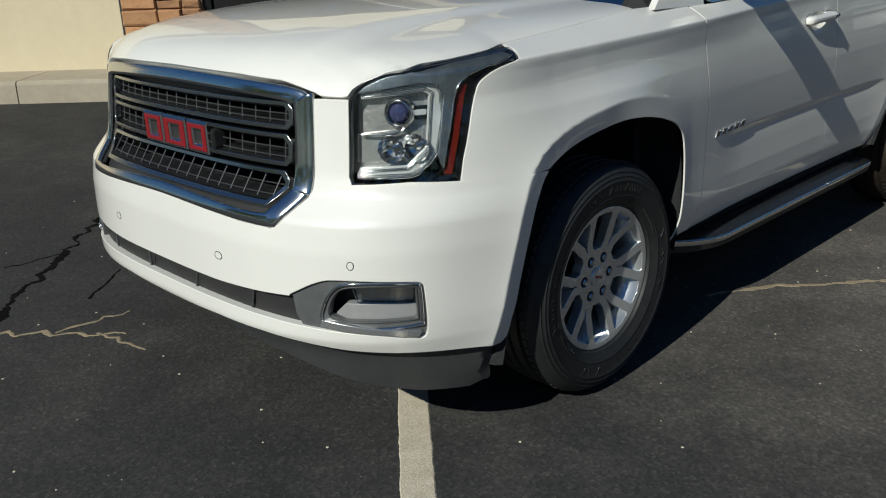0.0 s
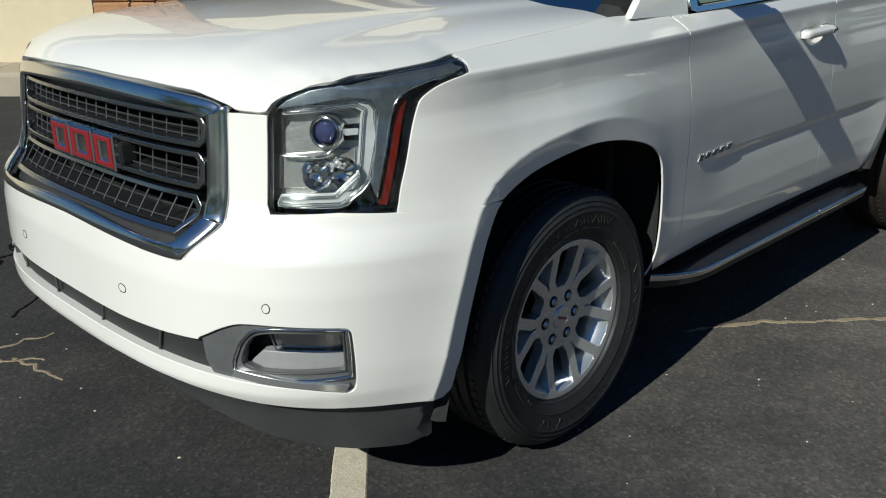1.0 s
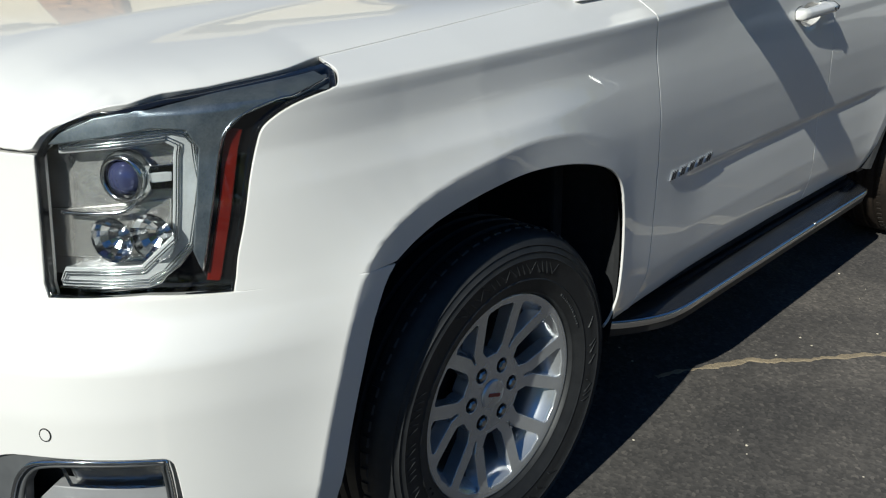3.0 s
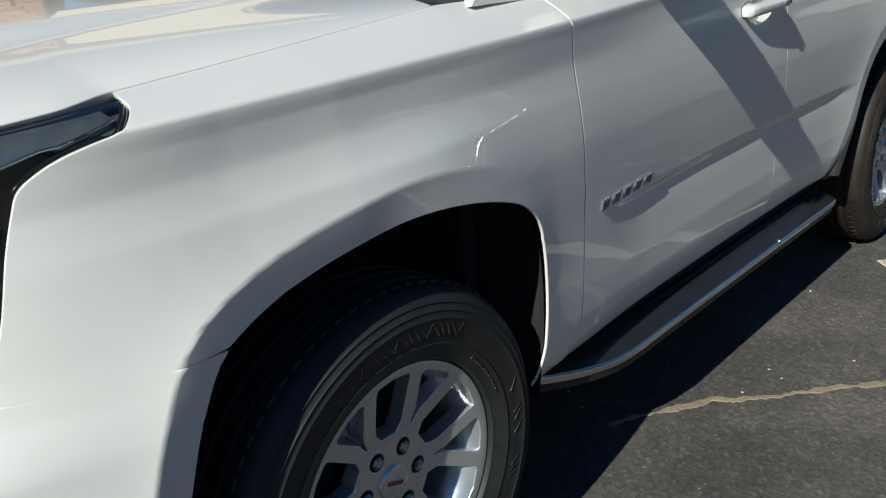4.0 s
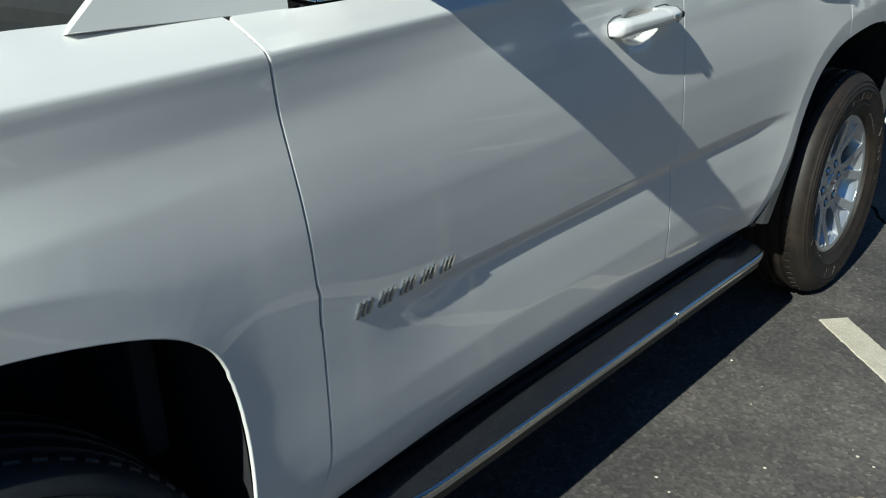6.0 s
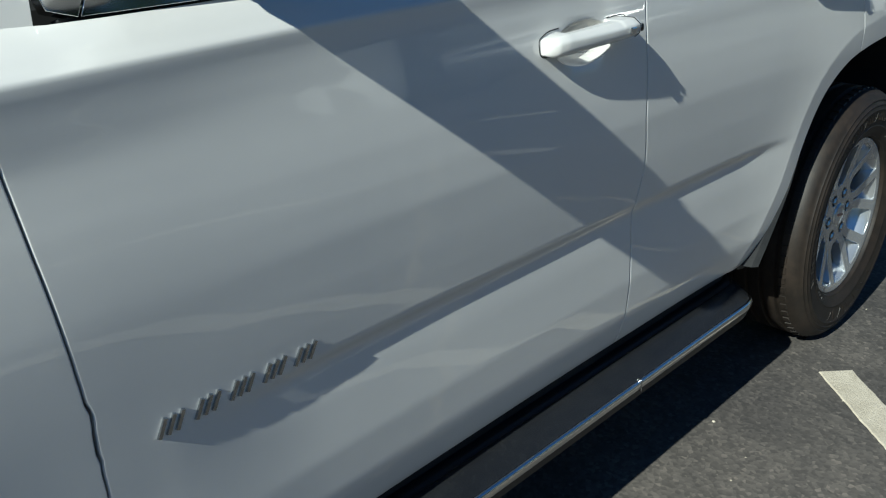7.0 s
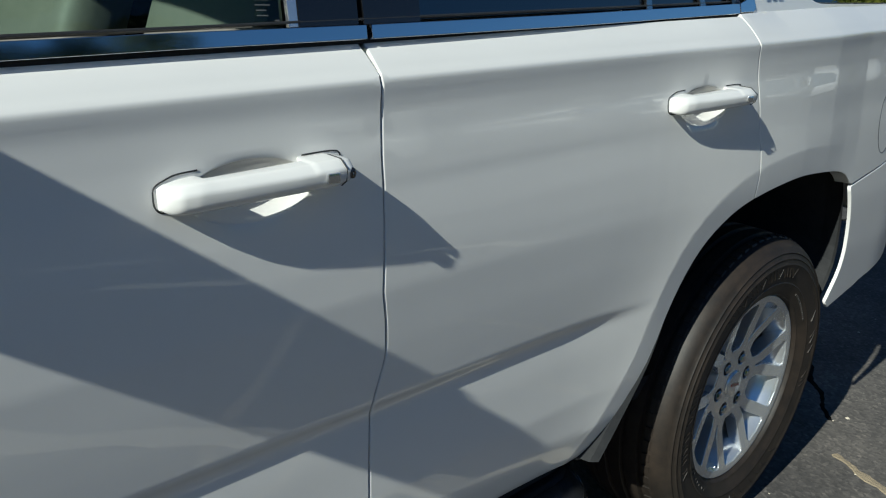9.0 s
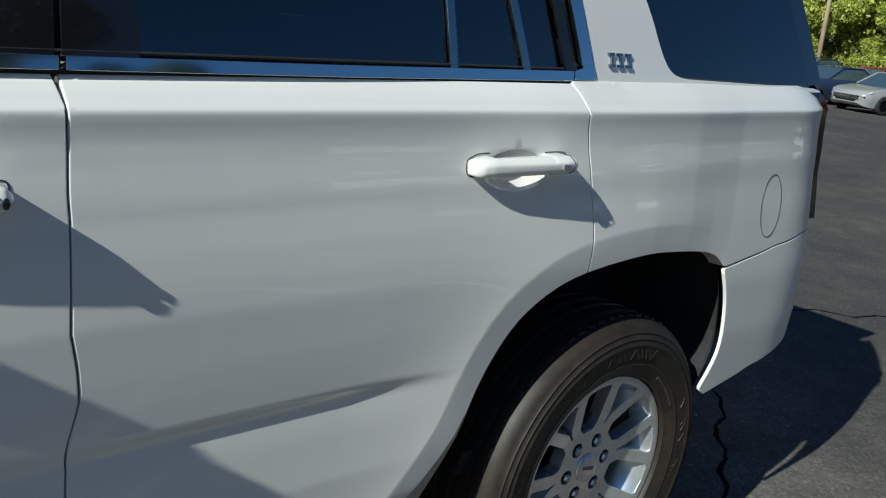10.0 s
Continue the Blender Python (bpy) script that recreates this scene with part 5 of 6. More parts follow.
def badge_mesh(name, sets, width, lift, parent, surface):
    vs, fs = [], []
    for (xa, za), (xb, zb) in sets:
        d = Vector((xb - xa, zb - za)).normalized()
        q = Vector((-d.y, d.x)) * width / 2
        k = len(vs)
        ring = [(xa + q.x, za + q.y), (xb + q.x, zb + q.y), (xb - q.x, zb - q.y), (xa - q.x, za - q.y)]
        low = [(x, -surface(x, z) + 0.001, z) for x, z in ring]
        mx, mz = (xa + xb) / 2, (za + zb) / 2
        high = [(mx + (x - mx) * 0.9, -surface(x, z) - lift, mz + (z - mz) * 0.94) for x, z in ring]
        vs += low + high
        fs += [(k + i, k + (i + 1) % 4, k + 4 + (i + 1) % 4, k + 4 + i) for i in range(4)] + [(k + 7, k + 6, k + 5, k + 4)]
    me = mesh_of(name, vs, fs, DIMMED_CHROME)
    bm = bmesh.new()
    bm.from_mesh(me)
    bmesh.ops.recalc_face_normals(bm, faces=bm.faces)
    bm.to_mesh(me)
    bm.free()
    return hang(name, me, parent, "small chrome badge block")


bars = [(f + o, a, f + p, b) for f in (0.0, 0.21, 0.42, 0.63, 0.84) for o, a, p, b in ((0.0, 0.05, 0.05, 0.95), (0.05, 0.05, 0.10, 0.95), (0.10, 0.05, 0.15, 0.95))]
for k in range(5):
    badge_mesh("badge_block", badge(0.645, 0.892, 0.772, 0.778, 0.028, bars[3 * k:3 * k + 3], 0), 0.0055, 0.0035, front_door, lambda x, z: float(side_width(x, z)))
bars = [(f + o, a, f + p, b) for f in (0.0, 0.36, 0.72) for o, a, p, b in ((0.0, 0.08, 0.26, 0.08), (0.0, 0.92, 0.26, 0.92), (0.13, 0.1, 0.13, 0.9))]
for k in range(3):
    badge_mesh("trim_badge", badge(2.815, 2.895, 1.352, 1.354, 0.028, bars[3 * k:3 * k + 3], 0), 0.006, 0.005, car, lambda x, z: glass_y(z))

# ---- running boards ----
def board_side(side):
    n = 60
    xs = np.linspace(0.415, 2.335, n)
    def outer(x):
        a = np.clip((x - 0.415) / 0.42, 0, 1)
        b = np.clip((2.335 - x) / 0.10, 0, 1)
        return 0.875 + 0.130 * (1 - (1 - a) ** 1.9) * (1 - (1 - b) ** 2.4 * 0.6) + 0.0
    top, band, chrome, under = [], [], [], []
    for x in xs:
        o = outer(x)
        rise = 0.04 * np.clip((0.75 - x) / 0.33, 0, 1) ** 1.5
        ridge = [(0.80, 0.425)]
        for k in range(25):
            f = k / 24
            y = 0.83 + (o - 0.008 - 0.83) * f
            z = 0.412 - 0.048 * f ** 1.4 + (0.004 if k % 3 == 1 and 2 < k < 15 else 0.0)
            ridge.append((y, z + rise))
        top.append([(x, side * y, z) for y, z in ridge[:17]])
        band.append([(x, side * y, z) for y, z in ridge[16:]])
        chrome.append([(x, side * y, z + rise) for y, z in ((o - 0.010, 0.364), (o - 0.007, 0.3665), (o - 0.002, 0.3640), (o, 0.358), (o - 0.001, 0.347), (o - 0.006, 0.341))])
        under.append([(x, side * y, z + rise) for y, z in ((o - 0.006, 0.342), (o - 0.012, 0.318), (o - 0.05, 0.300), (0.80, 0.300), (0.80, 0.425))])
    def sheet(rows):
        m = len(rows[0])
        vs = [q for r in rows for q in r]
        fs = [(i * m + k, i * m + k + 1, (i + 1) * m + k + 1, (i + 1) * m + k) for i in range(len(rows) - 1) for k in range(m - 1)]
        ends = [tuple(range(m)), tuple((len(rows) - 1) * m + k for k in reversed(range(m)))]
        return vs, [f if side < 0 else f[::-1] for f in fs + ends]
    return sheet(top), sheet(band), sheet(chrome), sheet(under)


for side in (-1, 1):
    t, e, c, u = board_side(side)
    board = hang("running_board", mesh_of("running_board", *t, BOARD, True), car, "black ribbed rubber running board")
    hang("edge_band", mesh_of("edge_band", *e, BAND, True), board, "smooth grey outer band")
    hang("chrome_strip", mesh_of("chrome_strip", *c, SURROUND, True), board, "thin chrome edge strip")
    hang("board_underside", mesh_of("board_underside", *u, DARK), board)
    part("strip_joint", box_bm((0.004, 0.012, 0.030), (1.730, side * 1.0, 0.354), 0.001, 1), SATIN, board)
    part("board_end", box_bm((0.12, 0.16, 0.10), (2.36, side * 0.86, 0.455), 0.03), DARK, board)

# ---- wheels ----
RT = 0.400
def tyre_data():
    prof = [(0.246, 0.016), (0.2500, 0.009), (0.2515, 0.000), (0.2555, -0.006), (0.262, -0.007), (0.268, -0.013), (0.285, -0.018), (0.288, -0.0205), (0.291, -0.0185), (0.315, -0.023), (0.335, -0.0235), (0.338, -0.026), (0.342, -0.0235), (0.350, -0.0220), (0.3525, -0.0240), (0.355, -0.0205), (0.364, -0.0170), (0.3665, -0.0190), (0.369, -0.0145), (0.376, -0.0105), (0.384, -0.003), (0.391, 0.008), (0.3955, 0.022),
            (0.397, 0.040), (0.388, 0.043), (0.388, 0.052), (0.399, 0.055), (RT, 0.084), (0.390, 0.087), (0.390, 0.097), (RT, 0.100), (RT, 0.126), (0.390, 0.129), (0.390, 0.139), (RT, 0.142), (0.399, 0.172), (0.388, 0.175), (0.388, 0.184), (0.397, 0.187), (0.394, 0.21), (0.375, 0.235), (0.33, 0.248), (0.26, 0.235), (0.228, 0.215)]
    v, f = lathe(prof, 96)
    sets = [(v, [q[::-1] for q in f])]
    # shoulder lugs round the tread's edge
    for i in range(72):
        a = 2 * math.pi * i / 72
        for y, r0, r1, w in ((0.026, 0.386, 0.3985, 0.0135),):
            vs = []
            for rr, yy in ((r0, y - 0.012), (r1, y - 0.004), (r1 + 0.002, y + 0.012), (r0, y + 0.012)):
                for s in (-1, 1):
                    b = a + s * w / rr * 0.75
                    vs.append((rr * math.cos(b), yy, rr * math.sin(b)))
            sets.append((vs, [(0, 1, 3, 2), (2, 3, 5, 4), (4, 5, 7, 6), (0, 2, 4, 6), (1, 7, 5, 3)]))
    # raised plain bars on the flank
    for start, count, stepd, r, size in ((62, 20, 3.1, 0.318, (0.0022, 0.034)), (242, 20, 3.1, 0.318, (0.0022, 0.034)), (150, 17, 2.8, 0.318, (0.0022, 0.030)), (-28, 17, 2.8, 0.318, (0.0022, 0.030)), (20, 16, 1.8, 0.275, (0.003, 0.007)), (200, 16, 1.8, 0.275, (0.003, 0.007))):
        for k in range(count):
            a = radians(start + k * stepd)
            u, rdir = Vector((-math.sin(a), 0, math.cos(a))), Vector((math.cos(a), 0, math.sin(a)))
            c = rdir * r
            y0 = -0.0235 if r > 0.3 else -0.0165
            lean = u * (0.0, 0.5, -0.5, 0.9, 0.2)[(k * k + start) % 5] * size[1]
            vs = []
            for yy, g in ((y0 + 0.004, 1.0), (y0 - 0.0008, 0.7)):
                for su, sr in ((-1, -1), (1, -1), (1, 1), (-1, 1)):
                    q = c + u * su * size[0] / 2 * g + rdir * sr * size[1] / 2 * g + lean * sr * 0.4
                    vs.append((q.x, yy, q.z))
            if (k * k * 3 + start) % 7 in (0, 3):
                continue
            sets.append((vs, [(4, 5, 6, 7), (0, 1, 5, 4), (1, 2, 6, 5), (2, 3, 7, 6), (3, 0, 4, 7)]))
    return joined(*sets)


def rim_face():
    """The cast face: a dished disc with six looped windows and six narrow ones."""
    ring = lambda r, n: [(r * math.cos(2 * math.pi * k / n), r * math.sin(2 * math.pi * k / n)) for k in range(n)]
    holes = []
    for i in range(6):
        a = radians(60 * i + 30)
        for off, r0, r1, w0, w1 in ((0, 0.100, 0.231, 16.0, 11.8), (-30, 0.114, 0.231, 2.8, 10.8)):
            half = [(r0, w0 * 0.62), (r0 + 0.004, w0 * 0.75), (r0 + 0.022, w0), (r0 + 0.030, w0), (r1 - 0.012, w1), (r1 - 0.004, w1 * 0.93), (r1, w1 * 0.78)]
            pts = [(r, -w) for r, w in half] + [(r1 + 0.002, 0)] + half[::-1]
            b = a + radians(off)
            holes.append(np.array([(r * math.cos(b + radians(w)), r * math.sin(b + radians(w))) for r, w in pts]))
    for i in range(6):
        b = radians(60 * i)
        holes.append(np.array([(0.070 * math.cos(b) + 0.0205 * math.cos(t), 0.070 * math.sin(b) + 0.0205 * math.sin(t)) for t in (k * math.pi / 9 for k in range(18))]))
    rows = list(np.arange(-0.24, 0.241, 0.0065))
    windows = [resampled(np.array(h), 0.006) for h in holes[:12]]
    folds = [resampled(shrunk(np.array(h, float), -0.0055), 0.006) for h in holes[:12]]
    xz, tri = cut_patch(ring(0.240, 120), holes, rows, 0.0065, 0.0, lines=[np.concatenate((f, f[:1])) for f in folds])

    def height(px, pz):
        r = np.hypot(px, pz)
        base_y = np.interp(r, (0, 0.045, 0.09, 0.13, 0.19, 0.225, 0.24), (0.034, 0.034, 0.035, 0.030, 0.016, 0.007, 0.004))
        near = np.min([edge_distance(px, pz, w) for w in windows], 0)
        return base_y + 0.0012 * np.clip(1 - near / 0.0020, 0, 1)

    px, pz, e = xz[:, 0], xz[:, 1], 0.001
    y = height(px, pz)
    n = np.stack(((height(px + e, pz) - height(px - e, pz)) / (2 * e), -np.ones(len(px)), (height(px, pz + e) - height(px, pz - e)) / (2 * e)), 1)
    n /= np.linalg.norm(n, axis=1)[:, None]
    return shell(np.stack((px, y, pz), 1), n, tri, 0.034, 0.0025, flip=False)


tyre_me = mesh_of("tyre", *tyre_data(), TYRE, True)
tyre_me.set_sharp_from_angle(angle=radians(40))
dusty_me = tyre_me.copy()
dusty_me.materials[0] = DUSTY
rim_me = panel_mesh("rim", *rim_face(), ALLOY)
v1, f1 = lathe([(0.238, 0.0045), (0.2440, 0.0035), (0.2475, 0.0035), (0.2495, 0.0055), (0.2500, 0.012)], 96)
v2, f2 = lathe([(0.234, 0.008), (0.224, 0.016), (0.206, 0.050), (0.199, 0.085), (0.198, 0.14)], 72)
lip_me = mesh_of("rim_lip", v1, [q[::-1] for q in f1], ALLOY, True)
barrel_me = mesh_of("barrel", v2, [q for q in f2], ALLOY, True)
web_parts = []
for i in range(6):
    b = radians(60 * i)
    rings = [[(r * math.cos(b + radians(w)), y, r * math.sin(b + radians(w))) for w in (-11, -5, 0, 5, 11)] for r, y in ((0.110, 0.050), (0.135, 0.062), (0.165, 0.064), (0.187, 0.060))]
    web_parts.append(mesh_of("spoke_web", [q for ring in rings for q in ring], [(5 * a + c, 5 * a + c + 1, 5 * a + c + 6, 5 * a + c + 5) for a in range(3) for c in range(4)], ALLOY, True))
v3, f3 = lathe([(0.001, 0.028), (0.032, 0.0285), (0.037, 0.031), (0.039, 0.042)], 40)
cap_me = mesh_of("centre_cap", v3, [q[::-1] for q in f3], ALLOY, True)
v4, f4 = lathe([(0.07, 0.095), (0.165, 0.095), (0.168, 0.10), (0.168, 0.12)], 48)
disc_me = mesh_of("brake_disc", v4, [q[::-1] for q in f4], STEEL, True)
v5, f5 = lathe([(0.001, 0.004), (0.0085, 0.003), (0.0125, 0.007), (0.0140, 0.02), (0.0150, 0.038)], 6)
nut_me = mesh_of("lug_nut", v5, [q[::-1] for q in f5], DIMMED_CHROME)
v6, f6 = lathe([(0.001, 0.036), (0.023, 0.036)], 18)
well_me = mesh_of("nut_well", v6, [q[::-1] for q in f6], LINER)
back_me = mesh_of("wheel_back", *[(v, [q[::-1] for q in f]) for v, f in (lathe([(0.001, 0.14), (0.226, 0.14)], 32),)][0], LINER)
tag_me = box_bm((0.042, 0.002, 0.009), (0, 0, 0), 0.0005, 1)
tag_mesh = bpy.data.meshes.new("cap_mark")
tag_me.to_mesh(tag_mesh)
tag_me.free()
tag_mesh.materials.append(RED)


def wheel(x, side, turn, z):
    w = hang("wheel", None, car)
    w.matrix_world = Matrix.Translation((x, side * 0.984, z)) @ (Matrix() if side < 0 else Matrix.Rotation(math.pi, 4, "Z")) @ Matrix.Rotation(turn, 4, "Y")
    def sub(name, me, loc=(0, 0, 0), rz=0.0, label=""):
        o = new(name, me)
        o.parent = w
        o.location = loc
        o.rotation_euler = (0, rz, 0)
        return tagged(o, label) if label else o
    sub("tyre", tyre_me if x < 1 else dusty_me, label="black all-terrain tyre" if x < 1 else "tyre brown with road dust")
    sub("rim", rim_me, label="silver six-loop alloy rim")
    for me in web_parts:
        sub("spoke_web", me)
    sub("rim_lip", lip_me), sub("barrel", barrel_me), sub("centre_cap", cap_me), sub("brake_disc", disc_me), sub("wheel_back", back_me)
    sub("cap_mark", tag_mesh, (0, 0.0275, 0), 0.35, "small red mark")
    for i in range(6):
        b = radians(60 * i)
        sub("lug_nut", nut_me, (0.070 * math.cos(b), 0.026, 0.070 * math.sin(b)))
        sub("nut_well", well_me, (0.070 * math.cos(b), 0.026, 0.070 * math.sin(b)))
    return w


for x, side, turn, z in ((-0.014, -1, 0.0, 0.408), (2.945, -1, radians(-8.7), 0.398), (-0.014, 1, 0.4, 0.408), (2.945, 1, 0.7, 0.398)):
    wheel(x, side, turn, z)

# wheel house liners
for lip, cx in ((FRONT_LIP, 0.0), (REAR_LIP, 2.946)):
    pts = [(cx + (x - cx) * 1.0, z + 0.0) for x, z in spline(lip, 3)]
    for side in (-1, 1):
        rows = []
        edge = 0.996 if cx < 1 else 0.986
        for y, g in ((edge, 1.004), (0.975, 1.03), (0.93, 1.05), (0.60, 1.05)):
            rows.append([(cx + (x - cx) * g, side * y, 0.4 + (z - 0.4) * g) for x, z in pts])
        m = len(pts)
        vs = [q for r in rows for q in r]
        k0 = len(vs)
        vs.append((cx, side * 0.60, 0.45))
        fs = [(i * m + k, i * m + k + 1, (i + 1) * m + k + 1, (i + 1) * m + k) for i in range(3) for k in range(m - 1)]
        fs += [(3 * m + k, 3 * m + k + 1, k0) for k in range(m - 1)]
        hang("wheel_liner", mesh_of("wheel_liner", vs, fs, LINER), car)
part("underbody", box_bm((4.3, 1.15, 0.26), (1.5, 0, 0.40), 0.05), LINER, car)
part("sill_left", box_bm((1.75, 0.22, 0.16), (1.42, -0.80, 0.40), 0.03), LINER, car)
part("sill_right", box_bm((1.75, 0.22, 0.16), (1.42, 0.80, 0.40), 0.03), LINER, car)
part("cabin_floor", box_bm((3.3, 1.7, 0.04), (2.1, 0, 0.60), 0.01), DARK, car)
part("firewall", box_bm((0.04, 1.7, 0.62), (0.36, 0, 0.92), 0.01), LINER, car)
part("rear_bulkhead", box_bm((0.04, 1.6, 0.7), (3.72, 0, 0.95), 0.01), LINER, car)

# dashboard, wheel and seats seen through the glass
part("dashboard", box_bm((0.55, 1.66, 0.26), (0.68, 0, 1.16), 0.08, 3), DARK, car)
v, f = lathe([(0.17, 0.0), (0.185, 0.014), (0.20, 0.0), (0.185, -0.014), (0.17, 0.0)], 36)
mm = Matrix.Translation((1.02, -0.40, 1.20)) @ Matrix.Rotation(radians(90), 4, "Z") @ Matrix.Rotation(radians(25), 4, "X")
hang("steering_wheel", mesh_of("steering_wheel", [mm @ Vector(q) for q in v], f, DARK, True), car)


def seat(x, y, width=0.54):
    s = hang("seat", None, car, "grey leather seat")
    s.matrix_world = Matrix.Translation((x, y, 0.62))
    def p(name, size, at, tilt, bevel):
        bm = box_bm(size, (0, 0, 0), bevel, 4)
        bmesh.ops.transform(bm, matrix=Matrix.Translation(at) @ Matrix.Rotation(tilt, 4, "Y"), verts=bm.verts)
        me = bpy.data.meshes.new(name)
        bm.to_mesh(me)
        bm.free()
        me.materials.append(LEATHER)
        me.shade_smooth()
        o = new(name, me)
        o.parent = s
    p("cushion", (0.52, width, 0.20), (0.0, 0, 0.28), radians(-6), 0.06)
    p("seat_back", (0.17, width * 0.94, 0.68), (0.33, 0, 0.60), radians(17), 0.07)
    p("head_rest", (0.11, 0.28, 0.20), (0.46, 0, 1.00), radians(14), 0.045)


for x, y in ((1.52, -0.42), (1.52, 0.42), (2.24, -0.42), (2.24, 0.42)):
    seat(x, y)

# two printed sheets inside the rear door glass
for x0, x1, z0, z1, rows_n in ((1.833, 2.036, 1.426, 1.66, 4), (2.038, 2.247, 1.426, 1.66, 9)):
    def sheet_quad(a, b, c, d, inset):
        return [(x, -glass_y(z, inset), z) for x, z in ((a, c), (b, c), (b, d), (a, d))]
    paper = hang("window_sheet", mesh_of("window_sheet", sheet_quad(x0, x1, z0, z1, 0.017), [(0, 1, 2, 3)], PAPER), car, "white printed sheet on the glass")
    for k in range(rows_n):
        z = z0 + 0.014 + k * 0.016
        hang("printed_line", mesh_of("printed_line", sheet_quad(x0 + 0.012, x1 - 0.012 - 0.02 * (k % 3), z, z + 0.0035, 0.0155), [(0, 1, 2, 3)], INK if rows_n > 5 else BLUEINK), paper)
# round sticker and small print on the front door glass
ring = [(1.574 + 0.0125 * math.cos(a), 1.365 + 0.0125 * math.sin(a)) for a in (k * math.pi / 14 for k in range(28))]
sticker = hang("window_sticker", mesh_of("window_sticker", [(x, -glass_y(z, 0.021), z) for x, z in ring], [tuple(range(28))], STICKER), car, "round pale blue sticker on the glass")
def flat_bar(x0, x1, z0, z1):
    return [(x, -glass_y(z, 0.0205), z) for x, z in ((x0, z0), (x1, z0), (x1, z1), (x0, z1))]
hang("sticker_bar", mesh_of("sticker_bar", flat_bar(1.566, 1.582, 1.3635, 1.3665), [(0, 1, 2, 3)], INK), sticker)
for k, (a, b, h) in enumerate(((1.551, 1.557, 0.006), (1.560, 1.580, 0.0015), (1.560, 1.581, 0.0015), (1.561, 1.575, 0.0015), (1.561, 1.577, 0.0015), (1.585, 1.592, 0.002))):
    hang("glass_print", mesh_of("glass_print", flat_bar(a, b, 1.335 - 0.006 * k, 1.335 - 0.006 * k + h), [(0, 1, 2, 3)], INK), car)

# the whole car brought to its true length and height
car.matrix_world = Matrix.Translation((0.016, 0, 0)) @ Matrix.Diagonal((0.9955, 1, 0.99, 1)) @ car.matrix_world


# ---- ground, lines and cracks ----
gn = 24
gs = [-260, -120, -60, -30, -15, -8, -5, -3, -2, -1, 0, 1, 2, 3, 4, 6, 8, 12, 20, 30, 50, 80, 140, 260]
ground = mesh_of("ground", [(x, y, 0.0) for x in gs for y in gs], [(i * gn + j, (i + 1) * gn + j, (i + 1) * gn + j + 1, i * gn + j + 1) for i in range(gn - 1) for j in range(gn - 1)], ASPHALT)
tagged(hang("ground", ground), "dark worn asphalt car park with pale stones", "asphalt", kind="structure")

D = Vector((-0.69, -0.724))


def ribbon(points, widths, z, wobble, seed, step=0.012):
    """A strip along a line on the ground with uneven edges."""
    rnd = random.Random(seed)
    pts = resampled_line(points, step)
    vs, fs = [], []
    a = b = 0.0
    for i, p in enumerate(pts):
        q = pts[min(i + 1, len(pts) - 1)] - pts[max(i - 1, 0)]
        q = q.normalized()
        n = Vector((-q.y, q.x))
        w = np.interp(i / (len(pts) - 1), np.linspace(0, 1, len(widths)), widths) / 2
        a = 0.7 * a + rnd.uniform(-1, 1) * wobble
        b = 0.7 * b + rnd.uniform(-1, 1) * wobble
        for k in (p + n * (w + a), p - n * (w + b)):
            vs.append((k.x, k.y, z))
        for k in (p + n * (w + a + 0.004), p - n * (w + b + 0.004)):
            vs.append((k.x, k.y, 0.0))
    for i in range(len(pts) - 1):
        k = 4 * i
        fs += [(k + 1, k + 5, k + 4, k), (k, k + 4, k + 6, k + 2), (k + 3, k + 7, k + 5, k + 1)]
    return vs, fs


def resampled_line(points, step):
    out = []
    p = [Vector(q) for q in points]
    for a, b in zip(p[:-1], p[1:]):
        n = max(1, int((b - a).length / step))
        out += [a + (b - a) * k / n for k in range(n)]
    return out + [p[-1]]


heads = [(Vector((0.700, 0.800)), Vector((-0.663, -0.7486))), (Vector((2.698, -1.100)), D), (Vector((4.70, -3.02)), D), (Vector((6.70, -4.93)), D)]
for k, (h, way) in enumerate(heads):
    end = h + way * 5.6
    ob = hang("stall_line", mesh_of("stall_line", *ribbon([tuple(h), tuple(end)], (0.096, 0.096), 0.003, 0.0014, 5 + k), LINE))
    tagged(ob, "worn cream white parking stall line painted on asphalt", "road marking", "stall lines", "structure")


def wander(a, b, n, amount, seed):
    rnd = random.Random(seed)
    a, b = Vector(a), Vector(b)
    d = (b - a).normalized()
    s = Vector((-d.y, d.x))
    return [tuple(a + (b - a) * k / n + s * (rnd.uniform(-amount, amount) if 0 < k < n else 0)) for k in range(n + 1)]


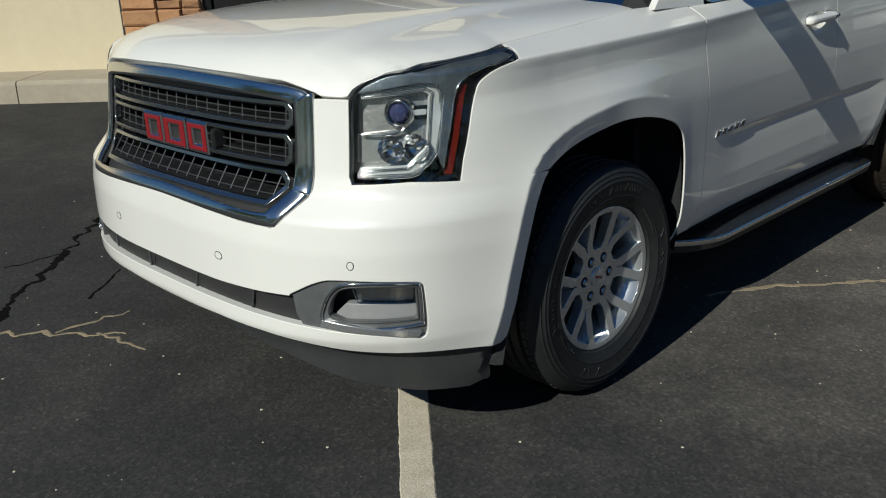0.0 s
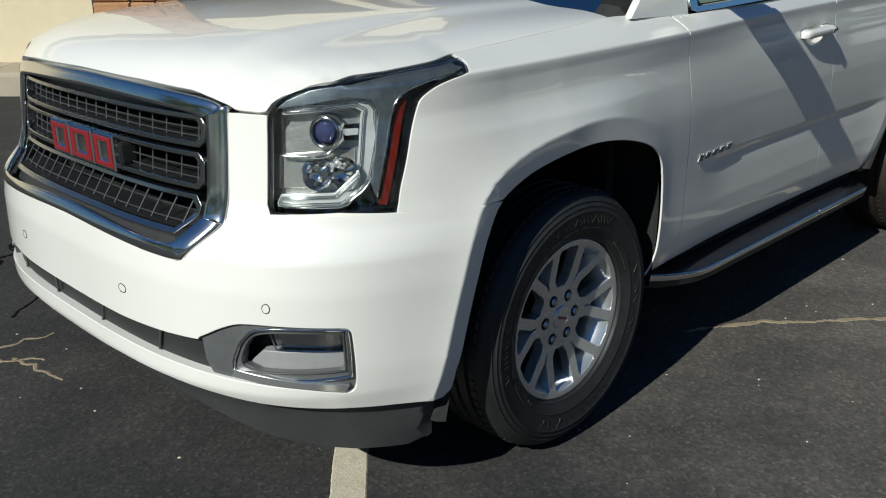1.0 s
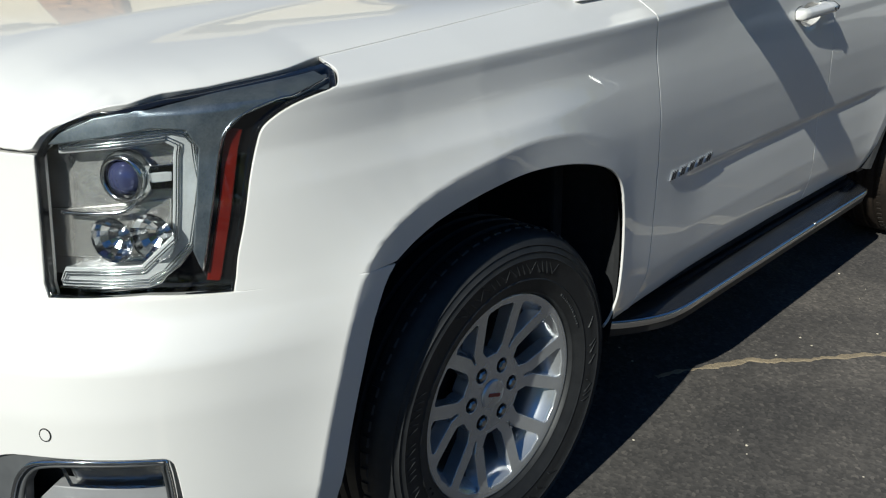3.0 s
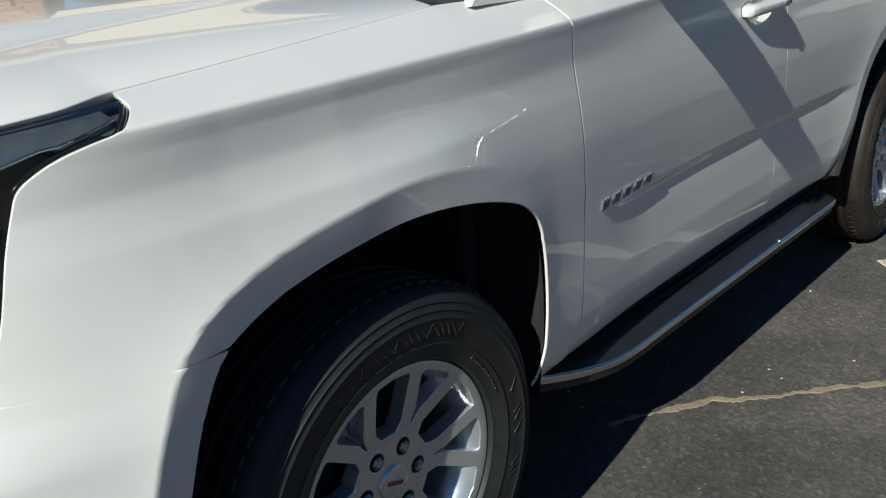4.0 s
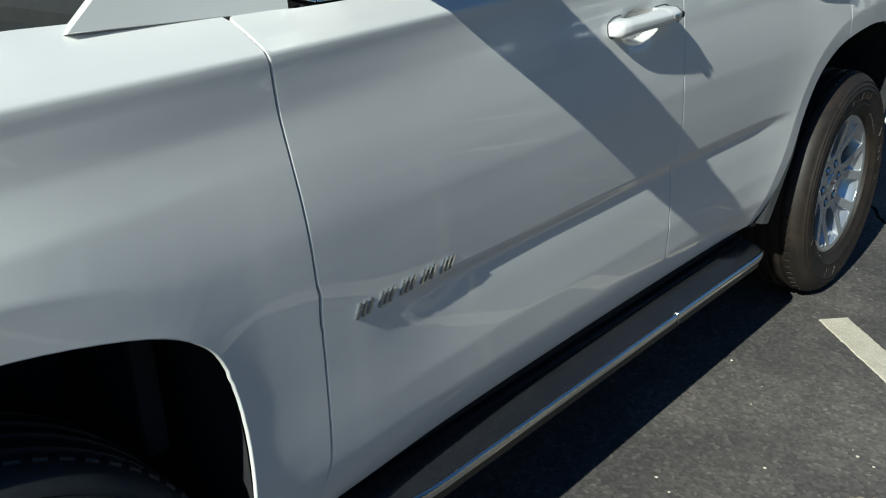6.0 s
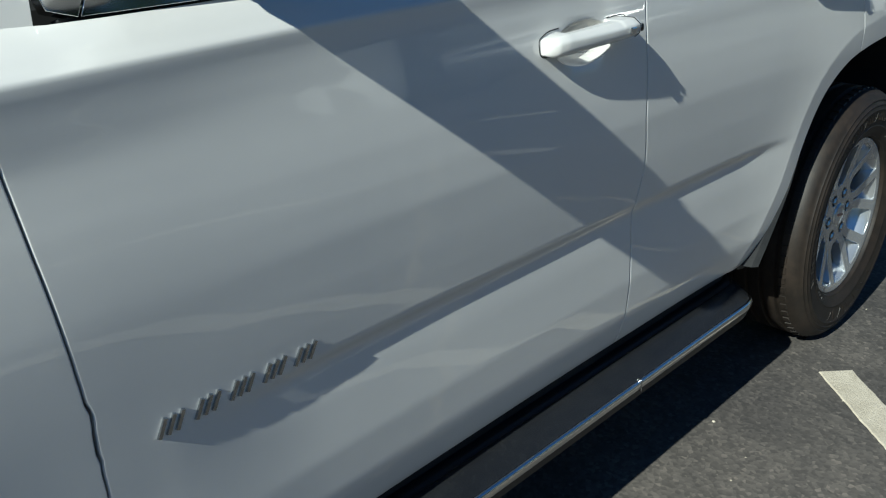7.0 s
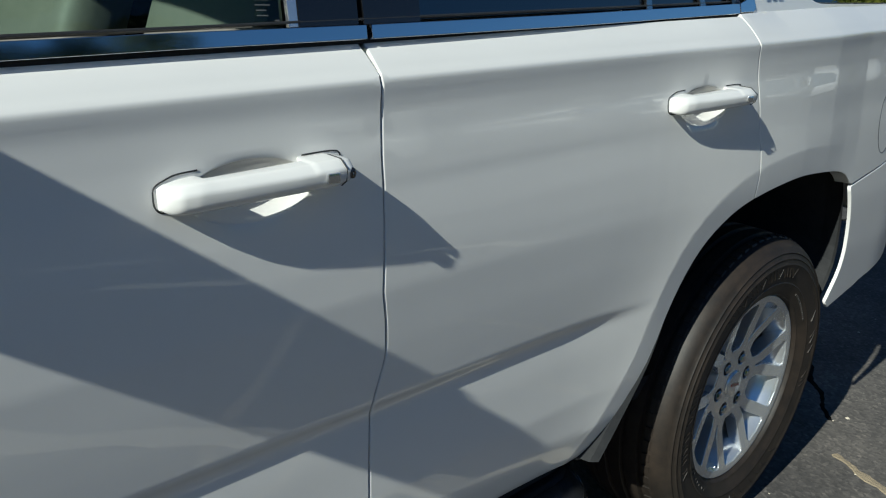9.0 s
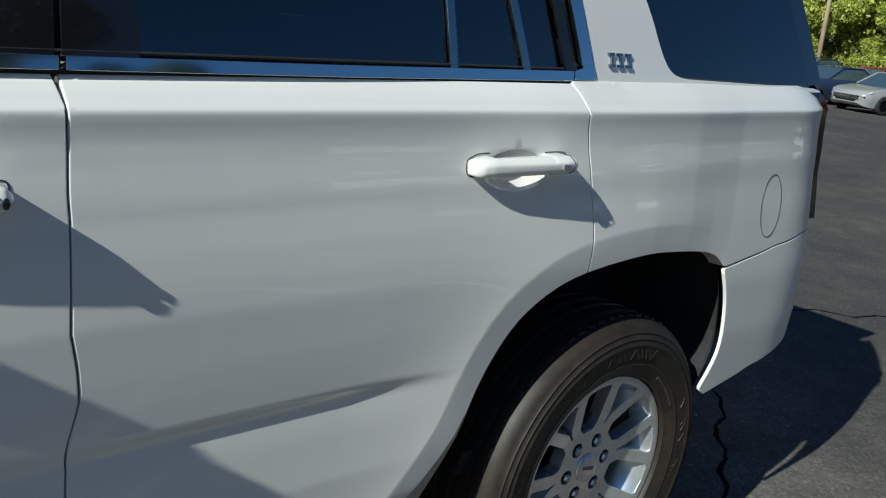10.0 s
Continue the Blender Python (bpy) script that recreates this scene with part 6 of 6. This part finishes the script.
sealed = [(0.96, -0.84), (1.05, -0.88), (1.129, -0.932), (1.21, -0.98), (1.265, -1.012), (1.31, -1.08), (1.40, -1.15), (1.51, -1.25), (1.62, -1.344), (1.74, -1.47), (1.85, -1.596)] + wander((1.93, -1.68), (4.6, -4.4), 18, 0.05, 3)
cracks = [("sealed_crack", sealed, (0.008, 0.02, 0.034, 0.03, 0.022, 0.026, 0.028, 0.026, 0.03), 0.006, FILLER, "pale tan filled crack across the asphalt", 2),
          ("open_crack", wander((-0.20, 2.52), (-1.30, 1.25), 22, 0.035, 8), (0.034, 0.016, 0.03, 0.018, 0.026), 0.008, CRACK, "jagged dark open crack in asphalt", 4),
          ("pale_crack", wander((-1.38, 1.32), (-0.90, 0.76), 14, 0.03, 9), (0.006, 0.012, 0.007), 0.004, FILLER, "pale dusty crack in asphalt", 6),
          ("pale_crack", wander((-1.10, 1.00), (-0.78, 0.98), 9, 0.02, 19), (0.006, 0.008, 0.003), 0.003, FILLER, "pale dusty crack in asphalt", 26),
          ("pale_crack", wander((-0.98, 0.86), (-0.92, 0.55), 8, 0.02, 29), (0.006, 0.007, 0.003), 0.003, FILLER, "pale dusty crack in asphalt", 27),
          ("open_crack", wander((-0.62, 2.02), (-0.95, 2.02), 9, 0.02, 33), (0.012, 0.008, 0.004), 0.004, CRACK, "jagged dark open crack in asphalt", 28),
          ("thin_crack", wander((-0.56, 1.53), (-0.84, 1.26), 5, 0.012, 12), (0.006, 0.01, 0.004), 0.003, CRACK, "thin dark crack in asphalt", 7),
          ("rear_crack", wander((4.75, -0.30), (3.75, -0.95), 12, 0.03, 14), (0.005, 0.009, 0.006), 0.003, CRACK, "dark crack in shaded asphalt", 11),
          ("far_crack", wander((6.2, 0.1), (8.2, -1.2), 12, 0.05, 15), (0.012, 0.014, 0.012), 0.004, CRACK, "dark crack in asphalt", 12),
          ("pale_crack", wander((3.55, -1.05), (3.10, -2.1), 10, 0.03, 16), (0.02, 0.026, 0.02), 0.005, FILLER, "pale tan filled crack in asphalt", 13)]
for name, pts, widths, wob, mat, label, seed in cracks:
    tagged(hang(name, mesh_of(name, *ribbon(pts, widths, 0.0018, wob, seed, 0.01), mat)), label, "crack", kind="structure")

# loose pale chips
rnd = random.Random(21)
vs, fs = [], []
for k in range(420):
    x, y = rnd.uniform(-3.2, 5.0), rnd.uniform(-3.6, 3.2)
    s = rnd.uniform(0.002, 0.006) * (1.6 if rnd.random() < 0.06 else 1)
    b = len(vs)
    for i in range(5):
        a = i * 1.257 + rnd.uniform(-0.3, 0.3)
        vs.append((x + s * math.cos(a), y + s * math.sin(a), 0.0004))
    vs.append((x, y, s * 0.7))
    fs += [(b + i, b + (i + 1) % 5, b + 5) for i in range(5)]
tagged(hang("loose_chips", mesh_of("loose_chips", vs, fs, LINE)), "scattered pale stone chips on the asphalt", "gravel", kind="stuff")

# ---- kerb, walk and building ----
K0, KD = Vector((0.987, 7.679)), Vector((0.657, -0.754))
KN = Vector((0.754, 0.657))


def along(a, b, z):
    p = K0 + KD * a + KN * b
    return (p.x, p.y, z)


def prism(section, a0, a1, jitter=0.0):
    """A section of (across, height) drawn out along the kerb."""
    m = len(section)
    vs = [along(a, b, z) for a in (a0, a1) for b, z in section]
    fs = [(k, (k + 1) % m, m + (k + 1) % m, m + k) for k in range(m)] + [tuple(reversed(range(m))), tuple(m + k for k in range(m))]
    return vs, fs


kerb_sec = [(0.0, -0.05), (0.010, 0.20), (0.020, 0.228), (0.045, 0.242), (0.88, 0.250), (0.88, -0.05)]
pavement = thing("pavement", along(0, 0, 0), "tan concrete kerb and walk in slabs along the building", "pavement", kind="structure")
slab_edges = [-14.0, -11.0, -8.0, -5.0, -2.8, 0.22, 3.2, 5.2]
for a0, a1 in zip(slab_edges[:-1], slab_edges[1:]):
    hang("slab", mesh_of("slab", *prism(kerb_sec, a0 + 0.007, a1 - 0.007), CONCRETE), pavement)
hang("joint_bed", mesh_of("joint_bed", *prism([(0.015, -0.05), (0.03, 0.215), (0.87, 0.235), (0.87, -0.05)], -14, 5.2), CRACK), pavement)

wall = tagged(hang("wall_front", mesh_of("wall_front", *prism([(0.83, 0.2), (0.83, 4.6), (1.13, 4.6), (1.13, 0.2)], -14.0, 1.18), STUCCO)), "cream painted stucco building wall", "wall", kind="structure")
tagged(hang("wall_side", mesh_of("wall_side", *prism([(0.78, 3.0), (0.78, 4.6), (1.06, 4.6), (1.06, 3.0)], 2.17, 5.2), STUCCO)), "cream painted stucco wall above the glazing", "wall", kind="structure")
tagged(hang("roof_slab", mesh_of("roof_slab", *prism([(0.5, 4.6), (0.5, 4.9), (8, 4.9), (8, 4.6)], -14.2, 5.4), CONCRETE)), "flat roof edge of the building", "roof", kind="structure")
tagged(hang("wall_back", mesh_of("wall_back", *prism([(7.7, 0), (7.7, 4.6), (8, 4.6), (8, 0)], -14.0, 5.2), STUCCO)), "plain rear wall of the building", "wall", kind="structure")

v = [along(a, b, z) for a in (5.0, 5.2) for b, z in ((0.95, 0.0), (7.9, 0.0), (7.9, 4.6), (0.95, 4.6))]
tagged(hang("wall_end", mesh_of("wall_end", v, [(0, 1, 2, 3), (7, 6, 5, 4), (0, 3, 7, 4), (1, 0, 4, 5), (2, 1, 5, 6), (3, 2, 6, 7)], STUCCO)), "cream stucco end wall of the building", "wall", kind="structure")
PA0, PA1 = 1.215, 2.15
pier = thing("stone_pier", along(2.3, 0.75, 0.2), "pier faced with brown stacked stone beside stucco", "stone pier")
hang("mortar_core", mesh_of("mortar_core", *prism([(0.74, 0.2), (0.74, 4.6), (1.06, 4.6), (1.06, 0.2)], PA0, PA1), MORTAR), pier)
tagged(hang("corner_strip", mesh_of("corner_strip", *prism([(0.76, 0.2), (0.76, 4.6), (0.90, 4.6), (0.90, 0.2)], 1.182, 1.212), DARK)), "dark joint strip between stucco and stone", "trim", kind="structure")
rnd = random.Random(4)
z = 0.24
while z < 4.4:
    h = rnd.choice((0.10, 0.13, 0.17, 0.20))
    a = PA0 + 0.008
    while a < PA1 - 0.06:
        w = min(rnd.uniform(0.16, 0.46), PA1 - 0.008 - a)
        parts_n = 2 if h > 0.16 and rnd.random() < 0.35 else 1
        for q in range(parts_n):
            z0, z1 = z + h * q / parts_n, z + h * (q + 1) / parts_n - 0.012
            out = 0.74 - rnd.uniform(0.035, 0.07)
            j = lambda: rnd.uniform(-0.008, 0.008)
            c = 0.014
            low = [(a, z0), (a + w - 0.012, z0), (a + w - 0.012, z1), (a, z1)]
            ring = [along(u + j(), 0.735, v + j()) for u, v in low] + [along(u + j(), out + 0.018, v + j()) for u, v in low]
            ring += [along(u + (c if u == a else -c) + j(), out + j(), v + (c if v == z0 else -c) + j()) for u, v in low]
            fs = [(8, 9, 10, 11)] + [(i, (i + 1) % 4, 4 + (i + 1) % 4, 4 + i) for i in range(4)] + [(4 + i, 4 + (i + 1) % 4, 8 + (i + 1) % 4, 8 + i) for i in range(4)]
            hang("stone", mesh_of("stone", ring, fs, STONE), pier)
        a += w
    z += h

front = thing("window_1", along(6, 0.9, 0.3), "dark tinted storefront glazing in a black metal frame", "window", kind="structure")
hang("window_frame", mesh_of("window_frame", *joined(prism([(0.78, 0.25), (0.78, 0.37), (0.90, 0.37), (0.90, 0.25)], 2.15, 5.2), prism([(0.78, 2.9), (0.78, 3.0), (0.90, 3.0), (0.90, 2.9)], 2.15, 5.2), *[prism([(0.78, 0.37), (0.78, 2.9), (0.90, 2.9), (0.90, 0.37)], q, q + 0.09) for q in (2.15, 3.6, 5.11)]), GLOSS_BLACK), front)
for q in (2.24, 3.69):
    hang("pane", mesh_of("pane", *prism([(0.83, 0.37), (0.83, 2.9), (0.845, 2.9), (0.845, 0.37)], q, q + 1.36), TINT), front)


# ---- distant parked cars ----
def parked_car(x, y, turn, colour, label, tall=1.45):
    m = Matrix.Translation((x, y, 0)) @ Matrix.Rotation(turn, 4, "Z")
    mat = paint("far_paint", colour, 0.35)
    c = new("parked_car")
    c.matrix_world = m
    tagged(c, label, "car", "far parked cars")
    k = tall / 1.45
    # stations from the nose: x, half width, sill, waist height
    low = ((-2.25, 0.55, 0.32, 0.55), (-2.15, 0.74, 0.24, 0.70), (-1.9, 0.86, 0.2, 0.80), (-1.2, 0.90, 0.2, 0.92), (-0.6, 0.91, 0.2, 0.97), (0.6, 0.91, 0.2, 1.0), (1.6, 0.90, 0.2, 1.03), (2.15, 0.84, 0.25, 1.02), (2.3, 0.68, 0.32, 0.92))
    vs, fs = [], []
    for px, w, z0, z1 in low:
        z1 *= k
        vs += [(px, -w * 0.93, z0), (px, -w, z0 + 0.25), (px, -w, z1 - 0.14), (px, -w * 0.9, z1), (px, w * 0.9, z1), (px, w, z1 - 0.14), (px, w, z0 + 0.25), (px, w * 0.93, z0)]
    for i in range(len(low) - 1):
        fs += [(i * 8 + q, (i + 1) * 8 + q, (i + 1) * 8 + (q + 1) % 8, i * 8 + (q + 1) % 8) for q in range(8)]
    fs += [tuple(reversed(range(8))), tuple(8 * (len(low) - 1) + q for q in range(8))]
    def sub(name, v, f, ma, smooth=False):
        o = new(name, mesh_of(name, v, f, ma, smooth))
        o.parent = c
        return o
    shell_ob = sub("body", vs, [f[::-1] for f in fs], mat, True)
    shell_ob.data.set_sharp_from_angle(angle=radians(48))
    g = [(-0.95, 0.80, 0.95), (-0.15, 0.66, 1.40), (0.9, 0.66, 1.45), (1.7, 0.78, 1.03)]
    vs = [(px, s * w, z * k) for px, w, z in g for s in (-1, 1)]
    sub("glasshouse", vs, [(0, 2, 3, 1), (4, 6, 7, 5), (0, 6, 4, 2), (1, 3, 5, 7)], FAR_GLASS)
    sub("roof", [(-0.12, -0.64, 1.41 * k), (-0.12, 0.64, 1.41 * k), (0.92, 0.64, 1.465 * k), (0.92, -0.64, 1.465 * k), (0.4, 0, 1.485 * k)], [(0, 4, 1), (1, 4, 2), (2, 4, 3), (3, 4, 0)], mat)
    for s in (-1, 1):
        v, f = tube([(-0.92, s * 0.80, 0.96 * k), (-0.14, s * 0.665, 1.41 * k), (0.9, s * 0.665, 1.46 * k), (1.68, s * 0.78, 1.04 * k)], 0.035, 6)
        sub("roof_pillar", v, f, mat)
        sub("headlight", [(-2.20, s * 0.50, 0.60 * k), (-2.05, s * 0.80, 0.66 * k), (-1.92, s * 0.87, 0.74 * k), (-2.12, s * 0.52, 0.70 * k)], [(0, 1, 2, 3), (3, 2, 1, 0)], FROST)
        for px in (-1.38, 1.38):
            v, f = lathe([(0.2, -0.11), (0.30, -0.11), (0.325, -0.07), (0.325, 0.07), (0.30, 0.11), (0.2, 0.11)], 24)
            w = sub("wheel", [(a + px, b + s * 0.82, d + 0.325) for a, b, d in v], f, LINER)
            v, f = lathe([(0.001, 0.10), (0.05, 0.09), (0.19, 0.10), (0.205, 0.115)], 20)
            o = sub("hub", [(a + px, s * b + s * 0.82, d + 0.325) for a, b, d in v], f + [q[::-1] for q in f], GLOSS_BLACK)
    sub("grille", [(-2.262, -0.42, 0.36), (-2.262, 0.42, 0.36), (-2.235, 0.46, 0.56), (-2.235, -0.46, 0.56)], [(0, 1, 2, 3), (3, 2, 1, 0)], LINER)
    return c


for x, y, turn, col, label, tall in ((34.6, 10.9, -0.30, (0.27, 0.27, 0.275), "silver sedan parked far across the lot", 1.45), (35.6, 13.7, -0.30, (0.022, 0.032, 0.08), "blue sedan parked far across the lot", 1.45),
                                     (36.6, 16.5, -0.30, (0.02, 0.028, 0.07), "dark blue sedan parked far across the lot", 1.5), (37.6, 19.3, -0.30, (0.03, 0.04, 0.08), "navy sedan parked far across the lot", 1.5),
                                     (42.4, 14.9, -0.30, (0.32, 0.02, 0.02), "red hatchback parked far across the lot", 1.6), (43.4, 18.4, -0.30, (0.05, 0.055, 0.06), "black van parked far across the lot", 1.75),
                                     (41.4, 11.9, -0.30, (0.35, 0.03, 0.03), "red sedan parked far across the lot", 1.6), (33.6, 7.9, -0.30, (0.5, 0.5, 0.5), "white sedan parked far across the lot", 1.45),
                                     (9.0, -15.5, 1.3, (0.10, 0.10, 0.11), "dark grey sedan parked in the opposite row", 1.5), (12.4, -15.0, 1.3, (0.6, 0.6, 0.58), "white sedan parked in the opposite row", 1.5),
                                     (5.4, -16.0, 1.3, (0.05, 0.06, 0.09), "slate blue sedan parked in the opposite row", 1.5), (1.6, -16.5, 1.3, (0.4, 0.41, 0.42), "silver sedan parked in the opposite row", 1.5), (15.8, -13.6, 1.3, (0.12, 0.125, 0.13), "grey sedan parked in the opposite row", 1.5), (19.2, -12.6, 1.3, (0.04, 0.05, 0.08), "dark blue sedan parked in the opposite row", 1.5), (22.6, -11.6, 1.3, (0.06, 0.065, 0.07), "black hatchback parked in the opposite row", 1.6), (26.2, -10.6, 1.3, (0.5, 0.5, 0.5), "silver sedan parked in the opposite row", 1.5)):
    parked_car(x, y, turn, col, label, tall)


# ---- trees and poles ----
def leaves(blobs, count, size, seed):
    """Clumps of small leaf quads inside rounded masses."""
    rs = np.random.RandomState(seed)
    vol = np.array([b[3] ** 2 for b in blobs])
    pick = rs.choice(len(blobs), count, p=vol / vol.sum())
    d = rs.normal(size=(count, 3))
    d /= np.linalg.norm(d, axis=1)[:, None]
    b = np.array(blobs)[pick]
    c = b[:, :3] + d * (b[:, 3:4] * rs.uniform(0.55, 1.08, (count, 1)) ** 0.7) * np.array((1, 1, 0.8))
    u = rs.normal(size=(count, 3))
    u /= np.linalg.norm(u, axis=1)[:, None]
    w = np.cross(u, d + rs.normal(size=(count, 3)) * 0.5)
    w /= np.maximum(np.linalg.norm(w, axis=1)[:, None], 1e-6)
    s = size * rs.uniform(0.5, 1.3, (count, 1))
    q = np.stack((c - u * s, c + w * s * 0.6, c + u * s, c - w * s * 0.6), 1).reshape(-1, 3)
    me = bpy.data.meshes.new("crown")
    me.vertices.add(len(q))
    me.vertices.foreach_set("co", q.ravel())
    me.loops.add(len(q))
    me.loops.foreach_set("vertex_index", np.arange(len(q)))
    me.polygons.add(count)
    me.polygons.foreach_set("loop_start", np.arange(0, 4 * count, 4))
    me.update(calc_edges=True)
    return me


def tree(seed, height, spread, mat, count=15000):
    rnd = random.Random(seed)
    t = new("tree")
    tr = tube([(0, 0, -0.1), (rnd.uniform(-.15, .15), rnd.uniform(-.15, .15), height * 0.3), (rnd.uniform(-.3, .3), rnd.uniform(-.3, .3), height * 0.75)], [0.24, 0.17, 0.06], 8)
    sets, blobs = [tr], []
    for k in range(11):
        a, z = rnd.uniform(0, 6.28), height * rnd.uniform(0.28, 0.95)
        r = spread * rnd.uniform(0.25, 0.75) * (1.15 - 0.5 * abs(z / height - 0.5))
        e = Vector((r * math.cos(a), r * math.sin(a), z))
        sets.append(tube([(0, 0, z * 0.7), tuple(e * 0.6 + Vector((0, 0, z * 0.32))), tuple(e)], [0.08, 0.05, 0.02], 5))
        for i in range(3):
            blobs.append((e.x + rnd.uniform(-1, 1) * spread * 0.22, e.y + rnd.uniform(-1, 1) * spread * 0.22, e.z + rnd.uniform(-0.6, 0.8), spread * rnd.uniform(0.16, 0.34)))
    trunk = new("trunk", mesh_of("trunk", *joined(*sets), BARK, True))
    me = leaves(blobs, count, 0.12, seed)
    me.materials.append(mat)
    crown = new("crown", me)
    trunk.parent = crown.parent = t
    return t


kinds = [tree(3, 7.5, 3.4, LEAF), tree(7, 8.5, 3.8, LEAF), tree(11, 12.0, 3.6, NEEDLE)]
spots = []
rnd = random.Random(31)
for k in range(44):
    f = (k % 22) / 21
    spots.append((50 + rnd.uniform(-2, 3) + 5 * (k // 22), -14 + 66 * f, rnd.choice((0, 1)), rnd.uniform(0.95, 1.35)))
for k in range(14):
    spots.append((-30 + 5.2 * k + rnd.uniform(-1.5, 1.5), -38 + rnd.uniform(-5, 4), rnd.choice((0, 1, 2)), rnd.uniform(0.8, 1.2)))
for k in range(18):
    spots.append((-26 + rnd.uniform(-4, 4), -34 + 3.6 * k, rnd.choice((0, 1, 2)), rnd.uniform(0.9, 1.25)))
for k in range(24):
    f = k / 23
    spots.append((48 - 40 * f + rnd.uniform(-2, 2), -16 - 18 * f + rnd.uniform(-3, 2), rnd.choice((0, 1, 1, 2)) if f > 0.5 else 0, rnd.uniform(0.9, 1.3) * (0.55 if f < 0.5 else 1)))
for k in range(34):
    spots.append((48.5 + rnd.uniform(-1, 2.5), -10 + 1.75 * k, rnd.choice((0, 1)), rnd.uniform(0.42, 0.62)))
spots += [(7.5, -24.0, 2, 1.15), (10.5, -25.5, 2, 1.0), (15.5, -25.0, 1, 0.62)]
for i, (x, y, kind, s) in enumerate(spots):
    m = Matrix.Translation((x, y, 0)) @ Matrix.Rotation(rnd.uniform(0, 6.28), 4, "Z")
    t = copy_thing(kinds[kind], m)
    t.scale = (s, s, s)
    tagged(t, "tall dark pine-like tree beyond the lot" if kind == 2 else "leafy bright green tree beyond the parked cars", "tree", "trees round the lot")
for k, t in enumerate(kinds):
    t.matrix_world = Matrix.Translation((60 + 6 * k, -30, 0))
    tagged(t, "leafy tree beyond the car park", "tree", "trees round the lot")
pole = hang("utility_pole", mesh_of("utility_pole", *tube([(46.5, 19.5, 0), (47.1, 20.2, 10.5)], [0.13, 0.10], 10), WOOD, True))
tagged(pole, "leaning weathered wooden utility pole by the trees", "pole")
